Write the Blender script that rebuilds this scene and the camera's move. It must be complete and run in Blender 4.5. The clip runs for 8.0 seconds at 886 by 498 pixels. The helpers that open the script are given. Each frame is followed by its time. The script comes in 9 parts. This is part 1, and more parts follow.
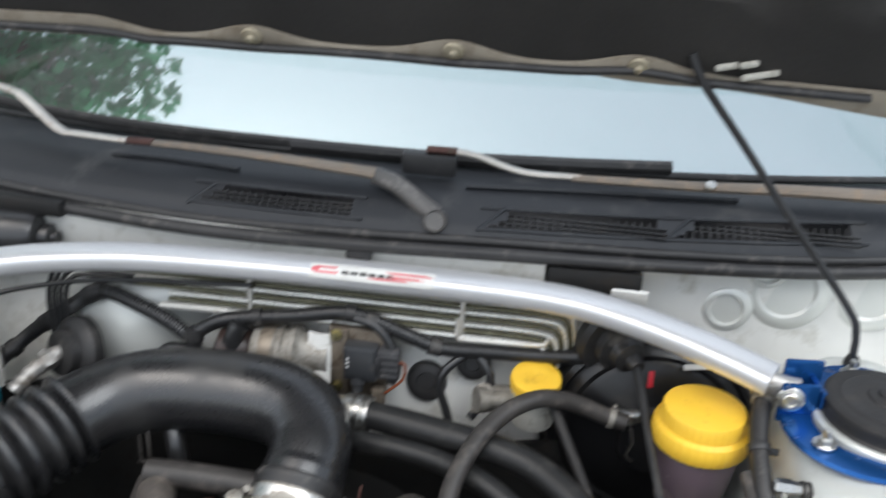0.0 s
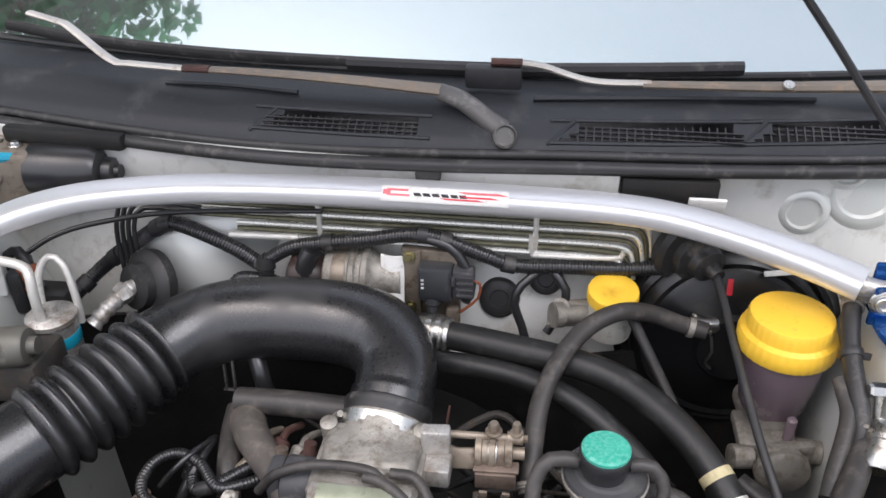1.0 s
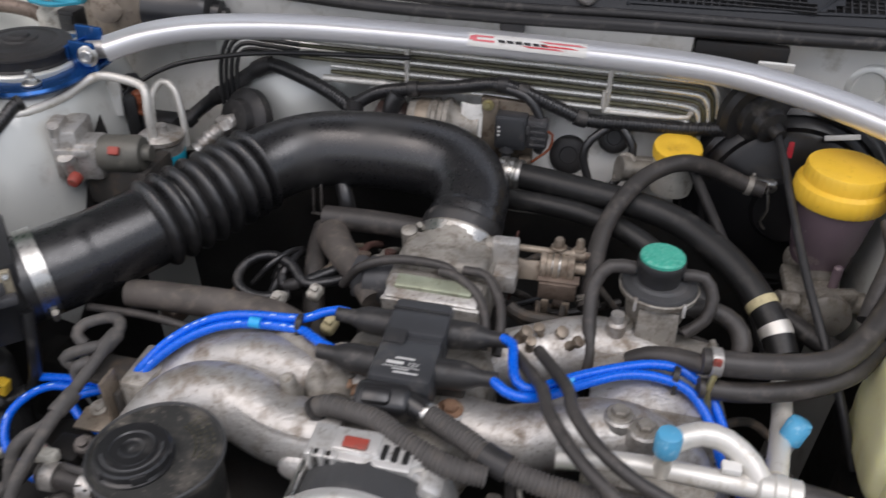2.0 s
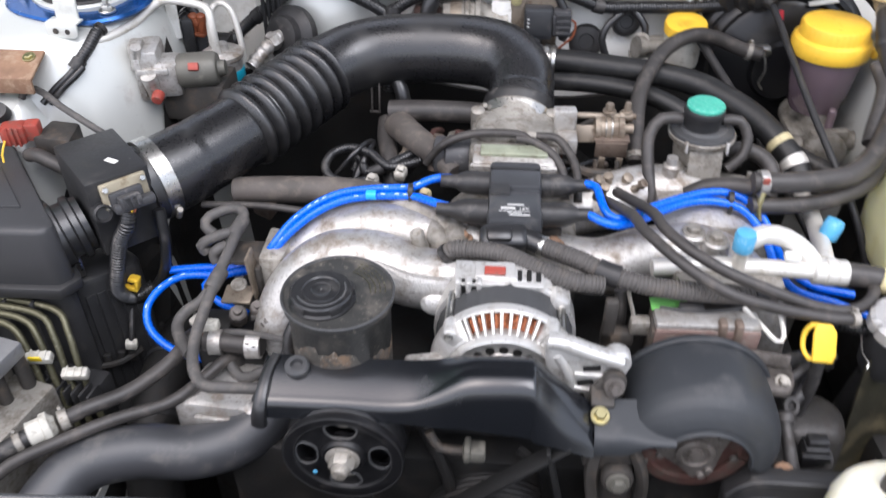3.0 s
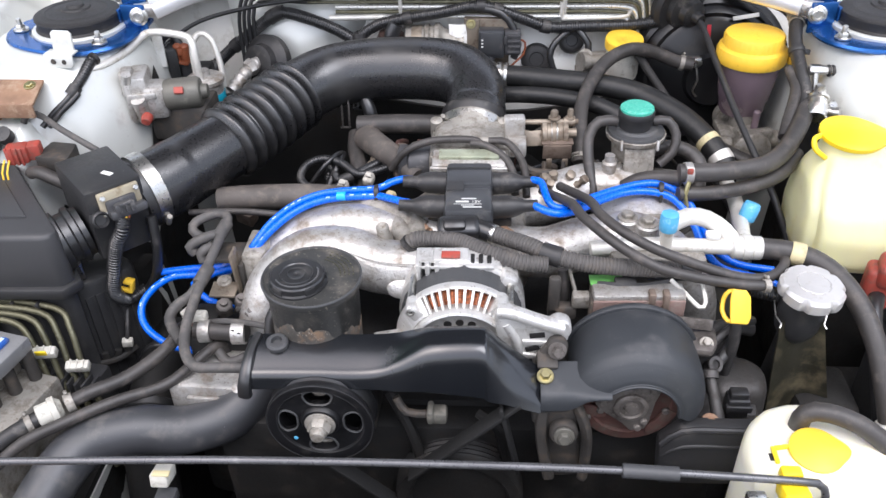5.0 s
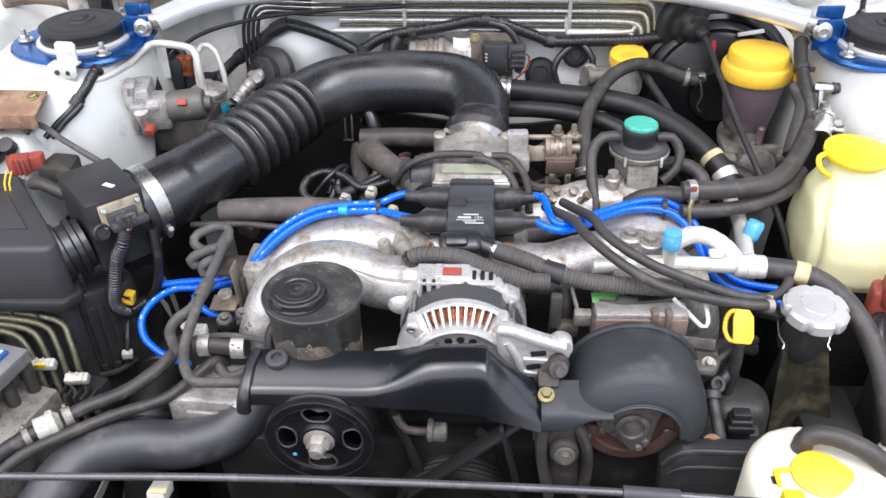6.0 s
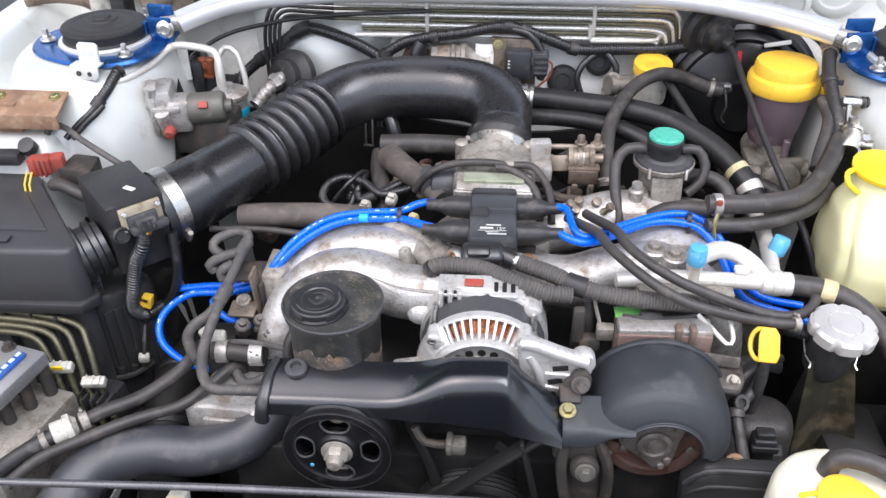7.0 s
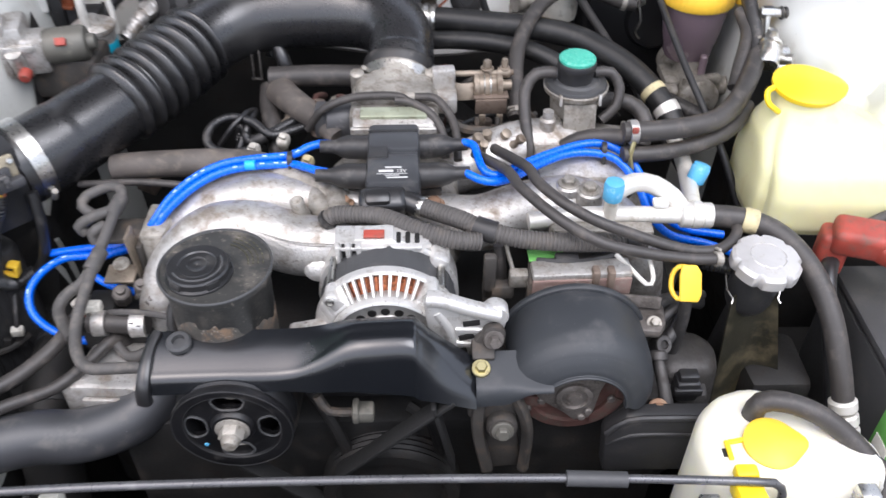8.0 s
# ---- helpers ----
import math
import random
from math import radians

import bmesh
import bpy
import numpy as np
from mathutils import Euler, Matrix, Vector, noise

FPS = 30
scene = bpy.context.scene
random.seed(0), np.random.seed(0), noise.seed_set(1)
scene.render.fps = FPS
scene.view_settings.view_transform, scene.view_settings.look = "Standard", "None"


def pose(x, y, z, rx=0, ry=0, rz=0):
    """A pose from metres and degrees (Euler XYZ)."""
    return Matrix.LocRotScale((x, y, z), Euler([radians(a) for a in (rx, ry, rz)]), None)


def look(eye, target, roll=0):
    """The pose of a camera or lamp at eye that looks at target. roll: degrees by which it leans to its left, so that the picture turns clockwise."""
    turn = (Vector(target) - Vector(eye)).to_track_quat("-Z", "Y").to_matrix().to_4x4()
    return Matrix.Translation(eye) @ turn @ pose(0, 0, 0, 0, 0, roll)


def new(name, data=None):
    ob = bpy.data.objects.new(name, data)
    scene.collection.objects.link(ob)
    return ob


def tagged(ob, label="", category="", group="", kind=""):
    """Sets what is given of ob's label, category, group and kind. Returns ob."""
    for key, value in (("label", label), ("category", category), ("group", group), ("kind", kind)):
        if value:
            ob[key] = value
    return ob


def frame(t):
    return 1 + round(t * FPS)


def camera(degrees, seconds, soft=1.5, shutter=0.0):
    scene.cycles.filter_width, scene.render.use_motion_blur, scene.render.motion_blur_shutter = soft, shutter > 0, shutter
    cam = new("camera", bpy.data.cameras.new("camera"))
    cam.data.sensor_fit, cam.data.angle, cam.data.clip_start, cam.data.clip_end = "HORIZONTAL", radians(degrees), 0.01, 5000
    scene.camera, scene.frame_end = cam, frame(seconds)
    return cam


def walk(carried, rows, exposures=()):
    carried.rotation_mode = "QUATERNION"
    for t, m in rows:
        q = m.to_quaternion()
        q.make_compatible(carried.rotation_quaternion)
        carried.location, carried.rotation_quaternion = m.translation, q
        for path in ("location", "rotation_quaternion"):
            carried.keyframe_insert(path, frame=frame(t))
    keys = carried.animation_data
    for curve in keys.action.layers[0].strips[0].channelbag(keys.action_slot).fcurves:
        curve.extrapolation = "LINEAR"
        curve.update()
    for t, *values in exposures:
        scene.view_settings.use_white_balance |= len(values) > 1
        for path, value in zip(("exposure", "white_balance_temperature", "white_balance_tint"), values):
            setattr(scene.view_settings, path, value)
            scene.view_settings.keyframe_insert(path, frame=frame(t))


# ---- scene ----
cam = camera(55.9, 8.0, soft=1.5, shutter=0.5)
PATH = [
    (0, (0.2, -0.358, 1.426), (-0.013, 1.438, 0.572), 2.8),
    (0.2, (0.189, -0.354, 1.432), (-0.089, 1.39, 0.492), 2.3),
    (0.5, (0.155, -0.35, 1.429), (-0.108, 1.354, 0.417), 1.0),
    (1, (0.14, -0.348, 1.432), (-0.096, 1.335, 0.377), -0.5),
    (1.3, (0.132, -0.388, 1.405), (-0.146, 1.264, 0.312), 0.1),
    (1.5, (0.143, -0.42, 1.383), (-0.194, 1.19, 0.245), -0.5),
    (1.7, (0.154, -0.453, 1.366), (-0.181, 1.143, 0.209), 0.3),
    (1.8, (0.152, -0.46, 1.367), (-0.162, 1.137, 0.205), 1.0),
    (2, (0.139, -0.483, 1.359), (-0.208, 1.129, 0.228), 1.5),
    (2.2, (0.103, -0.51, 1.36), (-0.199, 1.1, 0.212), 2.7),
    (3.3, (-0.015, -0.693, 1.369), (-0.097, 0.867, 0.119), -1.4),
    (3.5, (0.026, -0.706, 1.367), (-0.03, 0.873, 0.141), -1.4),
    (4, (0.039, -0.736, 1.381), (-0.077, 0.859, 0.18), -3.4),
    (4.2, (0.031, -0.742, 1.386), (-0.116, 0.865, 0.204), -3.1),
    (4.5, (0.024, -0.753, 1.394), (-0.079, 0.865, 0.224), -1.6),
    (4.7, (0.028, -0.76, 1.39), (-0.082, 0.857, 0.218), -1.7),
    (6, (0.031, -0.751, 1.396), (-0.09, 0.876, 0.239), -1.2),
    (6.5, (0.023, -0.745, 1.396), (-0.115, 0.887, 0.248), -0.8),
    (7, (0.018, -0.738, 1.4), (-0.127, 0.886, 0.243), -0.6),
    (7.5, (0.033, -0.707, 1.397), (-0.055, 0.873, 0.173), -0.6),
    (7.8, (0.049, -0.685, 1.388), (0.023, 0.85, 0.106), -0.4),
    (8, (0.041, -0.658, 1.378), (0.071, 0.848, 0.062), 0.1),
]
walk(cam, [(t, look(eye, target, roll)) for t, eye, target, roll in PATH], exposures=[(0.0, 0.60, 6250, 8), (0.7, 0.70, 6270, 14), (1.0, 0.74, 6350, 15), (1.5, 0.38, 6430, 16), (2.0, 0.08, 6450, 15), (2.2, 0.18, 6400, 15), (3.3, 1.11, 6200, 15), (8.0, 1.07, 6200, 15)])

# ---- world, sun, exposure ----
world = bpy.data.worlds.new("overcast_sky")
scene.world = world
world.use_nodes = True
wt = world.node_tree
wt.nodes.clear()
sky = wt.nodes.new("ShaderNodeTexSky")
sky.sky_type, sky.sun_disc = "NISHITA", False
sky.sun_elevation, sky.sun_rotation = radians(59), radians(226)
sky.air_density, sky.dust_density, sky.ozone_density = 1.0, 4.0, 1.0
pale = wt.nodes.new("ShaderNodeHueSaturation")
pale.inputs["Saturation"].default_value = 0.65
back = wt.nodes.new("ShaderNodeBackground")
back.inputs["Strength"].default_value = 0.15
wout = wt.nodes.new("ShaderNodeOutputWorld")
wt.links.new(sky.outputs[0], pale.inputs["Color"])
cloud = wt.nodes.new("ShaderNodeMix")
cloud.data_type = "RGBA"
cloud.inputs["Factor"].default_value = 0.35
cloud.inputs["B"].default_value = (6.0, 6.25, 6.4, 1)
wt.links.new(pale.outputs[0], cloud.inputs["A"])
wt.links.new(cloud.outputs["Result"], back.inputs["Color"])
wt.links.new(back.outputs[0], wout.inputs["Surface"])
sun_data = bpy.data.lights.new("sun", "SUN")
sun_data.energy, sun_data.angle, sun_data.color = 1.15, radians(40), (1.0, 0.99, 0.975)
sun = new("sun", sun_data)
sun.matrix_world = look((1.15, -1.10, 2.6), (0, 0, 0))

# ---- geometry tools ----


class Geo:
    """Vertices and faces of one part."""

    def __init__(self):
        self.v, self.f = [], []

    def add(self, verts, faces, m=None):
        n = len(self.v)
        self.v += [tuple(m @ Vector(p)) for p in verts] if m else [tuple(p) for p in verts]
        self.f += [[i + n for i in face] for face in faces]
        return self


def from_bm(bm):
    bm.verts.index_update()
    got = [tuple(v.co) for v in bm.verts], [[v.index for v in face.verts] for face in bm.faces]
    bm.free()
    return got


def g_box(geo, size, m=None, bevel=0.002, seg=2):
    bm = bmesh.new()
    bmesh.ops.create_cube(bm, size=1)
    for v in bm.verts:
        v.co = Vector((v.co.x * size[0], v.co.y * size[1], v.co.z * size[2]))
    if bevel:
        bmesh.ops.bevel(bm, geom=bm.edges[:], offset=min(bevel, min(size) * 0.45), segments=seg, affect="EDGES", profile=0.5)
    return geo.add(*from_bm(bm), m)


def box_at(geo, x, y, z, sx, sy, sz, bevel=0.002, rz=0, rx=0, ry=0):
    return g_box(geo, (sx, sy, sz), pose(x, y, z, rx, ry, rz), bevel)


def g_prism(geo, outline, z0, z1, m=None, bevel=0.003, top=1.0, seg=2):
    """An upright prism over an outline; top: how far the upper outline is scaled about its middle."""
    bm = bmesh.new()
    cx = sum(p[0] for p in outline) / len(outline)
    cy = sum(p[1] for p in outline) / len(outline)
    low = [bm.verts.new((x, y, z0)) for x, y in outline]
    high = [bm.verts.new((cx + (x - cx) * top, cy + (y - cy) * top, z1)) for x, y in outline]
    n = len(outline)
    bm.faces.new(low[::-1])
    bm.faces.new(high)
    for i in range(n):
        bm.faces.new((low[i], low[(i + 1) % n], high[(i + 1) % n], high[i]))
    bmesh.ops.recalc_face_normals(bm, faces=bm.faces[:])
    if bevel:
        bmesh.ops.bevel(bm, geom=bm.edges[:], offset=bevel, segments=seg, affect="EDGES", profile=0.5)
    return geo.add(*from_bm(bm), m)


def g_lathe(geo, profile, m=None, n=32, wobble=None):
    """A turned shape about z; profile: (radius, height) from the bottom to the top. wobble(angle) scales the radius."""
    verts, faces = [], []
    for r, z in profile:
        for k in range(n):
            a = 2 * math.pi * k / n
            q = r * (wobble(a) if wobble else 1)
            verts.append((q * math.cos(a), q * math.sin(a), z))
    for j in range(len(profile) - 1):
        for k in range(n):
            a, b = j * n + k, j * n + (k + 1) % n
            faces.append((a, b, b + n, a + n))
    if profile[0][0] > 1e-6:
        faces.append(tuple(range(n))[::-1])
    if profile[-1][0] > 1e-6:
        faces.append(tuple(range((len(profile) - 1) * n, len(profile) * n)))
    return geo.add(verts, faces, m)


def spline(points, step):
    """Points at about that step along a smooth curve through the given ones."""
    p = [Vector(q) for q in points]
    p = [2 * p[0] - p[1]] + p + [2 * p[-1] - p[-2]]
    out = []
    for i in range(1, len(p) - 2):
        n = max(2, int((p[i + 1] - p[i]).length / step))
        for k in range(n):
            t = k / n
            a, b, c, d = p[i - 1:i + 3]
            out.append(0.5 * (2 * b + (c - a) * t + (2 * a - 5 * b + 4 * c - d) * t * t + (3 * b - a - 3 * c + d) * t ** 3))
    out.append(p[-2])
    return out


def g_tube(geo, points, r, n=12, step=0.008, ribs=None, flat=1.0, smooth=True, square=2.0):
    """A tube along a curve. r: a radius or a function of the share of the way (0 to 1). ribs: (period, height, from, to).
    flat: the height of the section over its width."""
    if ribs:
        step = min(step, ribs[0] / (12 if ribs[0] > 0.012 else 5))
    line = spline(points, step) if smooth else [Vector(q) for q in points]
    along = [0.0]
    for a, b in zip(line, line[1:]):
        along.append(along[-1] + (b - a).length)
    verts, faces = [], []
    side = None
    for i, c in enumerate(line):
        way = (line[min(i + 1, len(line) - 1)] - line[max(i - 1, 0)]).normalized()
        if side is None:
            ref = Vector((0, 0, 1)) if abs(way.z) < 0.9 else Vector((1, 0, 0))
            side = way.cross(ref).normalized()
        side = (side - way * side.dot(way)).normalized()
        up = side.cross(way)
        s = along[i] / along[-1]
        rad = r(s) if callable(r) else r
        if ribs and ribs[2] <= s <= ribs[3]:
            wave = math.cos(2 * math.pi * along[i] / ribs[0])
            rad += ribs[1] * (2 * abs(math.cos(math.pi * along[i] / ribs[0])) - 1 if ribs[0] > 0.012 else wave if ribs[0] > 0.009 else (1 if wave > -0.2 else -1))
        for k in range(n):
            a = 2 * math.pi * k / n
            ca, sa = math.cos(a), math.sin(a)
            if square != 2.0:
                ca, sa = math.copysign(abs(ca) ** (2 / square), ca), math.copysign(abs(sa) ** (2 / square), sa)
            verts.append(c + side * (rad * ca) + up * (rad * flat * sa))
    for i in range(len(line) - 1):
        for k in range(n):
            a, b = i * n + k, i * n + (k + 1) % n
            faces.append((a, b, b + n, a + n))
    faces.append(tuple(range(n))[::-1])
    faces.append(tuple(range((len(line) - 1) * n, len(line) * n)))
    return geo.add(verts, faces)


def axis(x, y, z, way, roll=0):
    """The pose that turns local z into the given way."""
    q = Vector(way).normalized().to_track_quat("Z", "Y").to_matrix().to_4x4()
    return Matrix.Translation((x, y, z)) @ q @ pose(0, 0, 0, 0, 0, roll)


def g_bolt(geo, x, y, z, way=(0, 0, 1), r=0.006, h=0.005, washer=True):
    m = axis(x, y, z, way)
    if washer:
        g_lathe(geo, [(r * 1.55, -0.001), (r * 1.55, 0.001), (r * 1.45, 0.0016)], m, 16)
    return g_lathe(geo, [(r, 0), (r, h * 0.8), (r * 0.82, h)], m, 6)


def g_sheet(geo, nx, ny, func, thick=0.0, down=(0, 0, 1)):
    """A sheet of nx by ny cells from func(u, v) with u, v from 0 to 1; thick: its depth, against the way down."""
    w = nx + 1
    for lower in ((0, 1) if thick else (0,)):
        verts = []
        for j in range(ny + 1):
            for i in range(w):
                p = Vector(func(i / nx, j / ny))
                verts.append(p - Vector(down) * thick if lower else p)
        faces = [(j * w + i, j * w + i + 1, (j + 1) * w + i + 1, (j + 1) * w + i) for j in range(ny) for i in range(nx)]
        geo.add(verts, [q[::-1] for q in faces] if lower else faces)
    if thick:
        top, n = len(geo.v) - 2 * w * (ny + 1), w * (ny + 1)
        rim = [i for i in range(w)] + [j * w + nx for j in range(1, ny + 1)] + [ny * w + i for i in range(nx - 1, -1, -1)] + [j * w for j in range(ny - 1, 0, -1)]
        for a, b in zip(rim, rim[1:] + rim[:1]):
            geo.f.append([top + b, top + a, top + a + n, top + b + n])
    return geo


def link_geo(name, geo, material, angle=38):
    me = bpy.data.meshes.new(name)
    me.from_pydata(geo.v, [], geo.f)
    me.materials.append(material)
    me.shade_smooth()
    me.set_sharp_from_angle(angle=radians(angle))
    me.update()
    return new(name, me)


def thing(name, at, label, category, group="", kind=""):
    """An Empty at a thing's base; its parts are built in world places and parented to it."""
    ob = new(name)
    ob.empty_display_size = 0.02
    ob.matrix_basis = Matrix.Translation(at)
    return tagged(ob, label, category, group, kind)


def part(name, geo, material, parent, label=""):
    ob = link_geo(name, geo, material)
    ob.parent = parent
    top = parent
    while top.parent:
        top = top.parent
    if parent is top:
        ob.matrix_parent_inverse = parent.matrix_basis.inverted()
    return tagged(ob, label)


def solid(name, geo, material, label, category, group="", kind=""):
    """A thing of one piece."""
    return tagged(link_geo(name, geo, material), label, category, group, kind)

# ---- materials ----


def material(name, color, rough=0.5, metal=0.0, vary=0.25, scale=14.0, dirt=None, dirt_amount=0.0, bump=0.15, grain=350.0, coat=0.0,
             trans=0.0, ior=1.5, sss=0.0, stretch=None, bump_far=0.0006, specks=None, speck_amount=0.0, rough_vary=0.12):
    m = bpy.data.materials.new(name)
    m.use_nodes = True
    nt = m.node_tree
    nt.nodes.clear()
    N, L = nt.nodes.new, nt.links.new
    out, b = N("ShaderNodeOutputMaterial"), N("ShaderNodeBsdfPrincipled")
    L(b.outputs[0], out.inputs["Surface"])
    tc, mp = N("ShaderNodeTexCoord"), N("ShaderNodeMapping")
    L(tc.outputs["Object"], mp.inputs[0])
    if stretch:
        mp.inputs["Scale"].default_value = stretch
    big, fine = N("ShaderNodeTexNoise"), N("ShaderNodeTexNoise")
    for node, s, d in ((big, scale, 5.0), (fine, grain, 4.0)):
        node.inputs["Scale"].default_value, node.inputs["Detail"].default_value = s, d
        L(mp.outputs[0], node.inputs["Vector"])
    ramp = N("ShaderNodeMapRange")
    ramp.inputs["From Min"].default_value, ramp.inputs["From Max"].default_value = 0.3, 0.7
    ramp.inputs["To Min"].default_value, ramp.inputs["To Max"].default_value = 1 - vary, 1 + vary
    L(big.outputs["Fac"], ramp.inputs["Value"])
    tone = N("ShaderNodeMix")
    tone.data_type, tone.blend_type = "RGBA", "MULTIPLY"
    tone.inputs["Factor"].default_value = 1.0
    tone.inputs["A"].default_value = (*color, 1)
    L(ramp.outputs[0], tone.inputs["B"])
    last = tone.outputs["Result"]
    rr = N("ShaderNodeMapRange")
    rr.inputs["To Min"].default_value, rr.inputs["To Max"].default_value = max(0.01, rough - rough_vary), min(1, rough + rough_vary)
    L(fine.outputs["Fac"], rr.inputs["Value"])
    rough_out = rr.outputs[0]
    if dirt:
        spots = N("ShaderNodeTexNoise")
        spots.inputs["Scale"].default_value, spots.inputs["Detail"].default_value, spots.inputs["Roughness"].default_value = scale * 2.7, 8.0, 0.65
        L(tc.outputs["Object"], spots.inputs["Vector"])
        mask = N("ShaderNodeMapRange")
        mask.inputs["From Min"].default_value, mask.inputs["From Max"].default_value = 0.62 - 0.3 * dirt_amount, 0.78 - 0.2 * dirt_amount
        L(spots.outputs["Fac"], mask.inputs["Value"])
        mix = N("ShaderNodeMix")
        mix.data_type = "RGBA"
        L(mask.outputs[0], mix.inputs["Factor"])
        L(last, mix.inputs["A"])
        mix.inputs["B"].default_value = (*dirt, 1)
        last = mix.outputs["Result"]
        more = N("ShaderNodeMath")
        more.operation, more.use_clamp = "MULTIPLY_ADD", True
        more.inputs[1].default_value = 0.25
        L(mask.outputs[0], more.inputs[0])
        L(rough_out, more.inputs[2])
        rough_out = more.outputs[0]
    if specks:
        dots = N("ShaderNodeTexNoise")
        dots.inputs["Scale"].default_value, dots.inputs["Detail"].default_value, dots.inputs["Roughness"].default_value = 260.0, 6.0, 0.7
        L(tc.outputs["Object"], dots.inputs["Vector"])
        hit = N("ShaderNodeMapRange")
        hit.inputs["From Min"].default_value, hit.inputs["From Max"].default_value = 0.64 - 0.2 * speck_amount, 0.72 - 0.2 * speck_amount
        L(dots.outputs["Fac"], hit.inputs["Value"])
        over = N("ShaderNodeMix")
        over.data_type = "RGBA"
        L(hit.outputs[0], over.inputs["Factor"])
        L(last, over.inputs["A"])
        over.inputs["B"].default_value = (*specks, 1)
        last = over.outputs["Result"]
    L(last, b.inputs["Base Color"])
    L(rough_out, b.inputs["Roughness"])
    b.inputs["Metallic"].default_value, b.inputs["IOR"].default_value = metal, ior
    b.inputs["Coat Weight"].default_value, b.inputs["Coat Roughness"].default_value = coat, 0.12
    b.inputs["Transmission Weight"].default_value = trans
    if sss:
        b.inputs["Subsurface Weight"].default_value = sss
        b.inputs["Subsurface Radius"].default_value = (0.02, 0.018, 0.008)
        b.inputs["Subsurface Scale"].default_value = 0.6
    if bump:
        bp = N("ShaderNodeBump")
        bp.inputs["Strength"].default_value, bp.inputs["Distance"].default_value = bump, bump_far
        L(fine.outputs["Fac"], bp.inputs["Height"])
        L(bp.outputs[0], b.inputs["Normal"])
    return m


DUST = (0.2, 0.18, 0.155)
M_ASPHALT = material("asphalt", (0.055, 0.055, 0.056), 0.9, vary=0.3, scale=2, grain=160, bump=0.6, bump_far=0.004)
M_SILVER = material("silver_body_paint", (0.67, 0.68, 0.645), 0.33, 0.25, 0.06, 6, (0.45, 0.43, 0.39), 0.12, 0.03, coat=0.5)
M_SILVER_DULL = material("dusty_silver_paint", (0.72, 0.715, 0.68), 0.42, 0.12, 0.10, 9, (0.46, 0.44, 0.38), 0.30, 0.05)
M_BAR = material("brushed_aluminium", (0.86, 0.86, 0.87), 0.36, 0.62, 0.06, 12, None, 0, 0.08, 900, stretch=(0.12, 1, 1))
M_BLUE_ANOD = material("blue_anodised_metal", (0.016, 0.095, 0.31), 0.22, 0.65, 0.12, 20, DUST, 0.08, 0.04)
M_RUBBER = material("black_rubber", (0.026, 0.025, 0.025), 0.44, 0, 0.25, 18, (0.12, 0.11, 0.10), 0.22, 0.2)
M_CAPRUBBER = material("dull_black_cap_rubber", (0.022, 0.0205, 0.020), 0.55, 0, 0.25, 18, (0.055, 0.050, 0.046), 0.2, 0.2)
# the hose's blue-grey sheen is put into this base colour
M_RADHOSE = material("blue_grey_sheen_rubber", (0.043, 0.0445, 0.049), 0.42, 0, 0.25, 14, (0.11, 0.105, 0.10), 0.28, 0.15, ior=1.6, specks=(0.3, 0.3, 0.3), speck_amount=-0.16)
M_HOSE = material("dusty_rubber_hose", (0.044, 0.040, 0.0375), 0.46, 0, 0.28, 22, (0.105, 0.092, 0.082), 0.32, 0.25)
M_PALE_HOSE = material("faded_grey_hose", (0.074, 0.070, 0.067), 0.6, 0, 0.22, 25, (0.15, 0.135, 0.12), 0.4, 0.25)
M_LOOM = material("faded_corrugated_sleeve", (0.088, 0.082, 0.077), 0.62, 0, 0.2, 25, (0.12, 0.105, 0.09), 0.35, 0.2)
M_CREAM = material("cream_paint_band", (0.55, 0.48, 0.28), 0.6, 0, 0.15, 30, (0.3, 0.25, 0.16), 0.3, 0.1)
M_COIL = material("grey_black_coil_plastic", (0.045, 0.047, 0.051), 0.34, 0, 0.15, 15, (0.10, 0.095, 0.09), 0.2, 0.06)
M_LINE = material("dull_silver_line", (0.72, 0.71, 0.66), 0.30, 0.5, 0.12, 30, (0.45, 0.42, 0.34), 0.2, 0.1)
M_INTAKE = material("dusty_glossy_black_plastic", (0.013, 0.013, 0.014), 0.29, 0, 0.2, 5, (0.028, 0.027, 0.026), 0.34, 0.03, ior=1.75, rough_vary=0.10, specks=(0.12, 0.115, 0.11), speck_amount=-0.12)
M_OLIVEGREY = material("olive_grey_housing", (0.135, 0.13, 0.112), 0.5, 0.3, 0.12, 20, (0.3, 0.28, 0.24), 0.2, 0.1)
M_BROWNDARK = material("dark_brown_lacquer", (0.030, 0.018, 0.015), 0.35, 0, 0.3, 20, (0.08, 0.05, 0.04), 0.25, 0.1)
M_TANDULL = material("tan_stained_metal", (0.28, 0.235, 0.185), 0.45, 0.5, 0.3, 30, (0.12, 0.085, 0.06), 0.36, 0.3)
M_GREENSTAIN = material("green_stained_alloy", (0.40, 0.43, 0.32), 0.4, 0.5, 0.2, 30, (0.22, 0.22, 0.15), 0.3, 0.2)
M_BROWNMETAL = material("brown_stained_metal", (0.20, 0.155, 0.125), 0.5, 0.45, 0.3, 25, (0.10, 0.07, 0.05), 0.4, 0.4)
M_PLUG = material("mid_grey_plug", (0.055, 0.055, 0.058), 0.45, 0, 0.15, 25, (0.2, 0.19, 0.18), 0.25, 0.1)
M_GLOSS = material("smooth_black_plastic", (0.018, 0.018, 0.019), 0.31, 0, 0.2, 9, (0.075, 0.07, 0.065), 0.14, 0.04, ior=1.65, rough_vary=0.05)
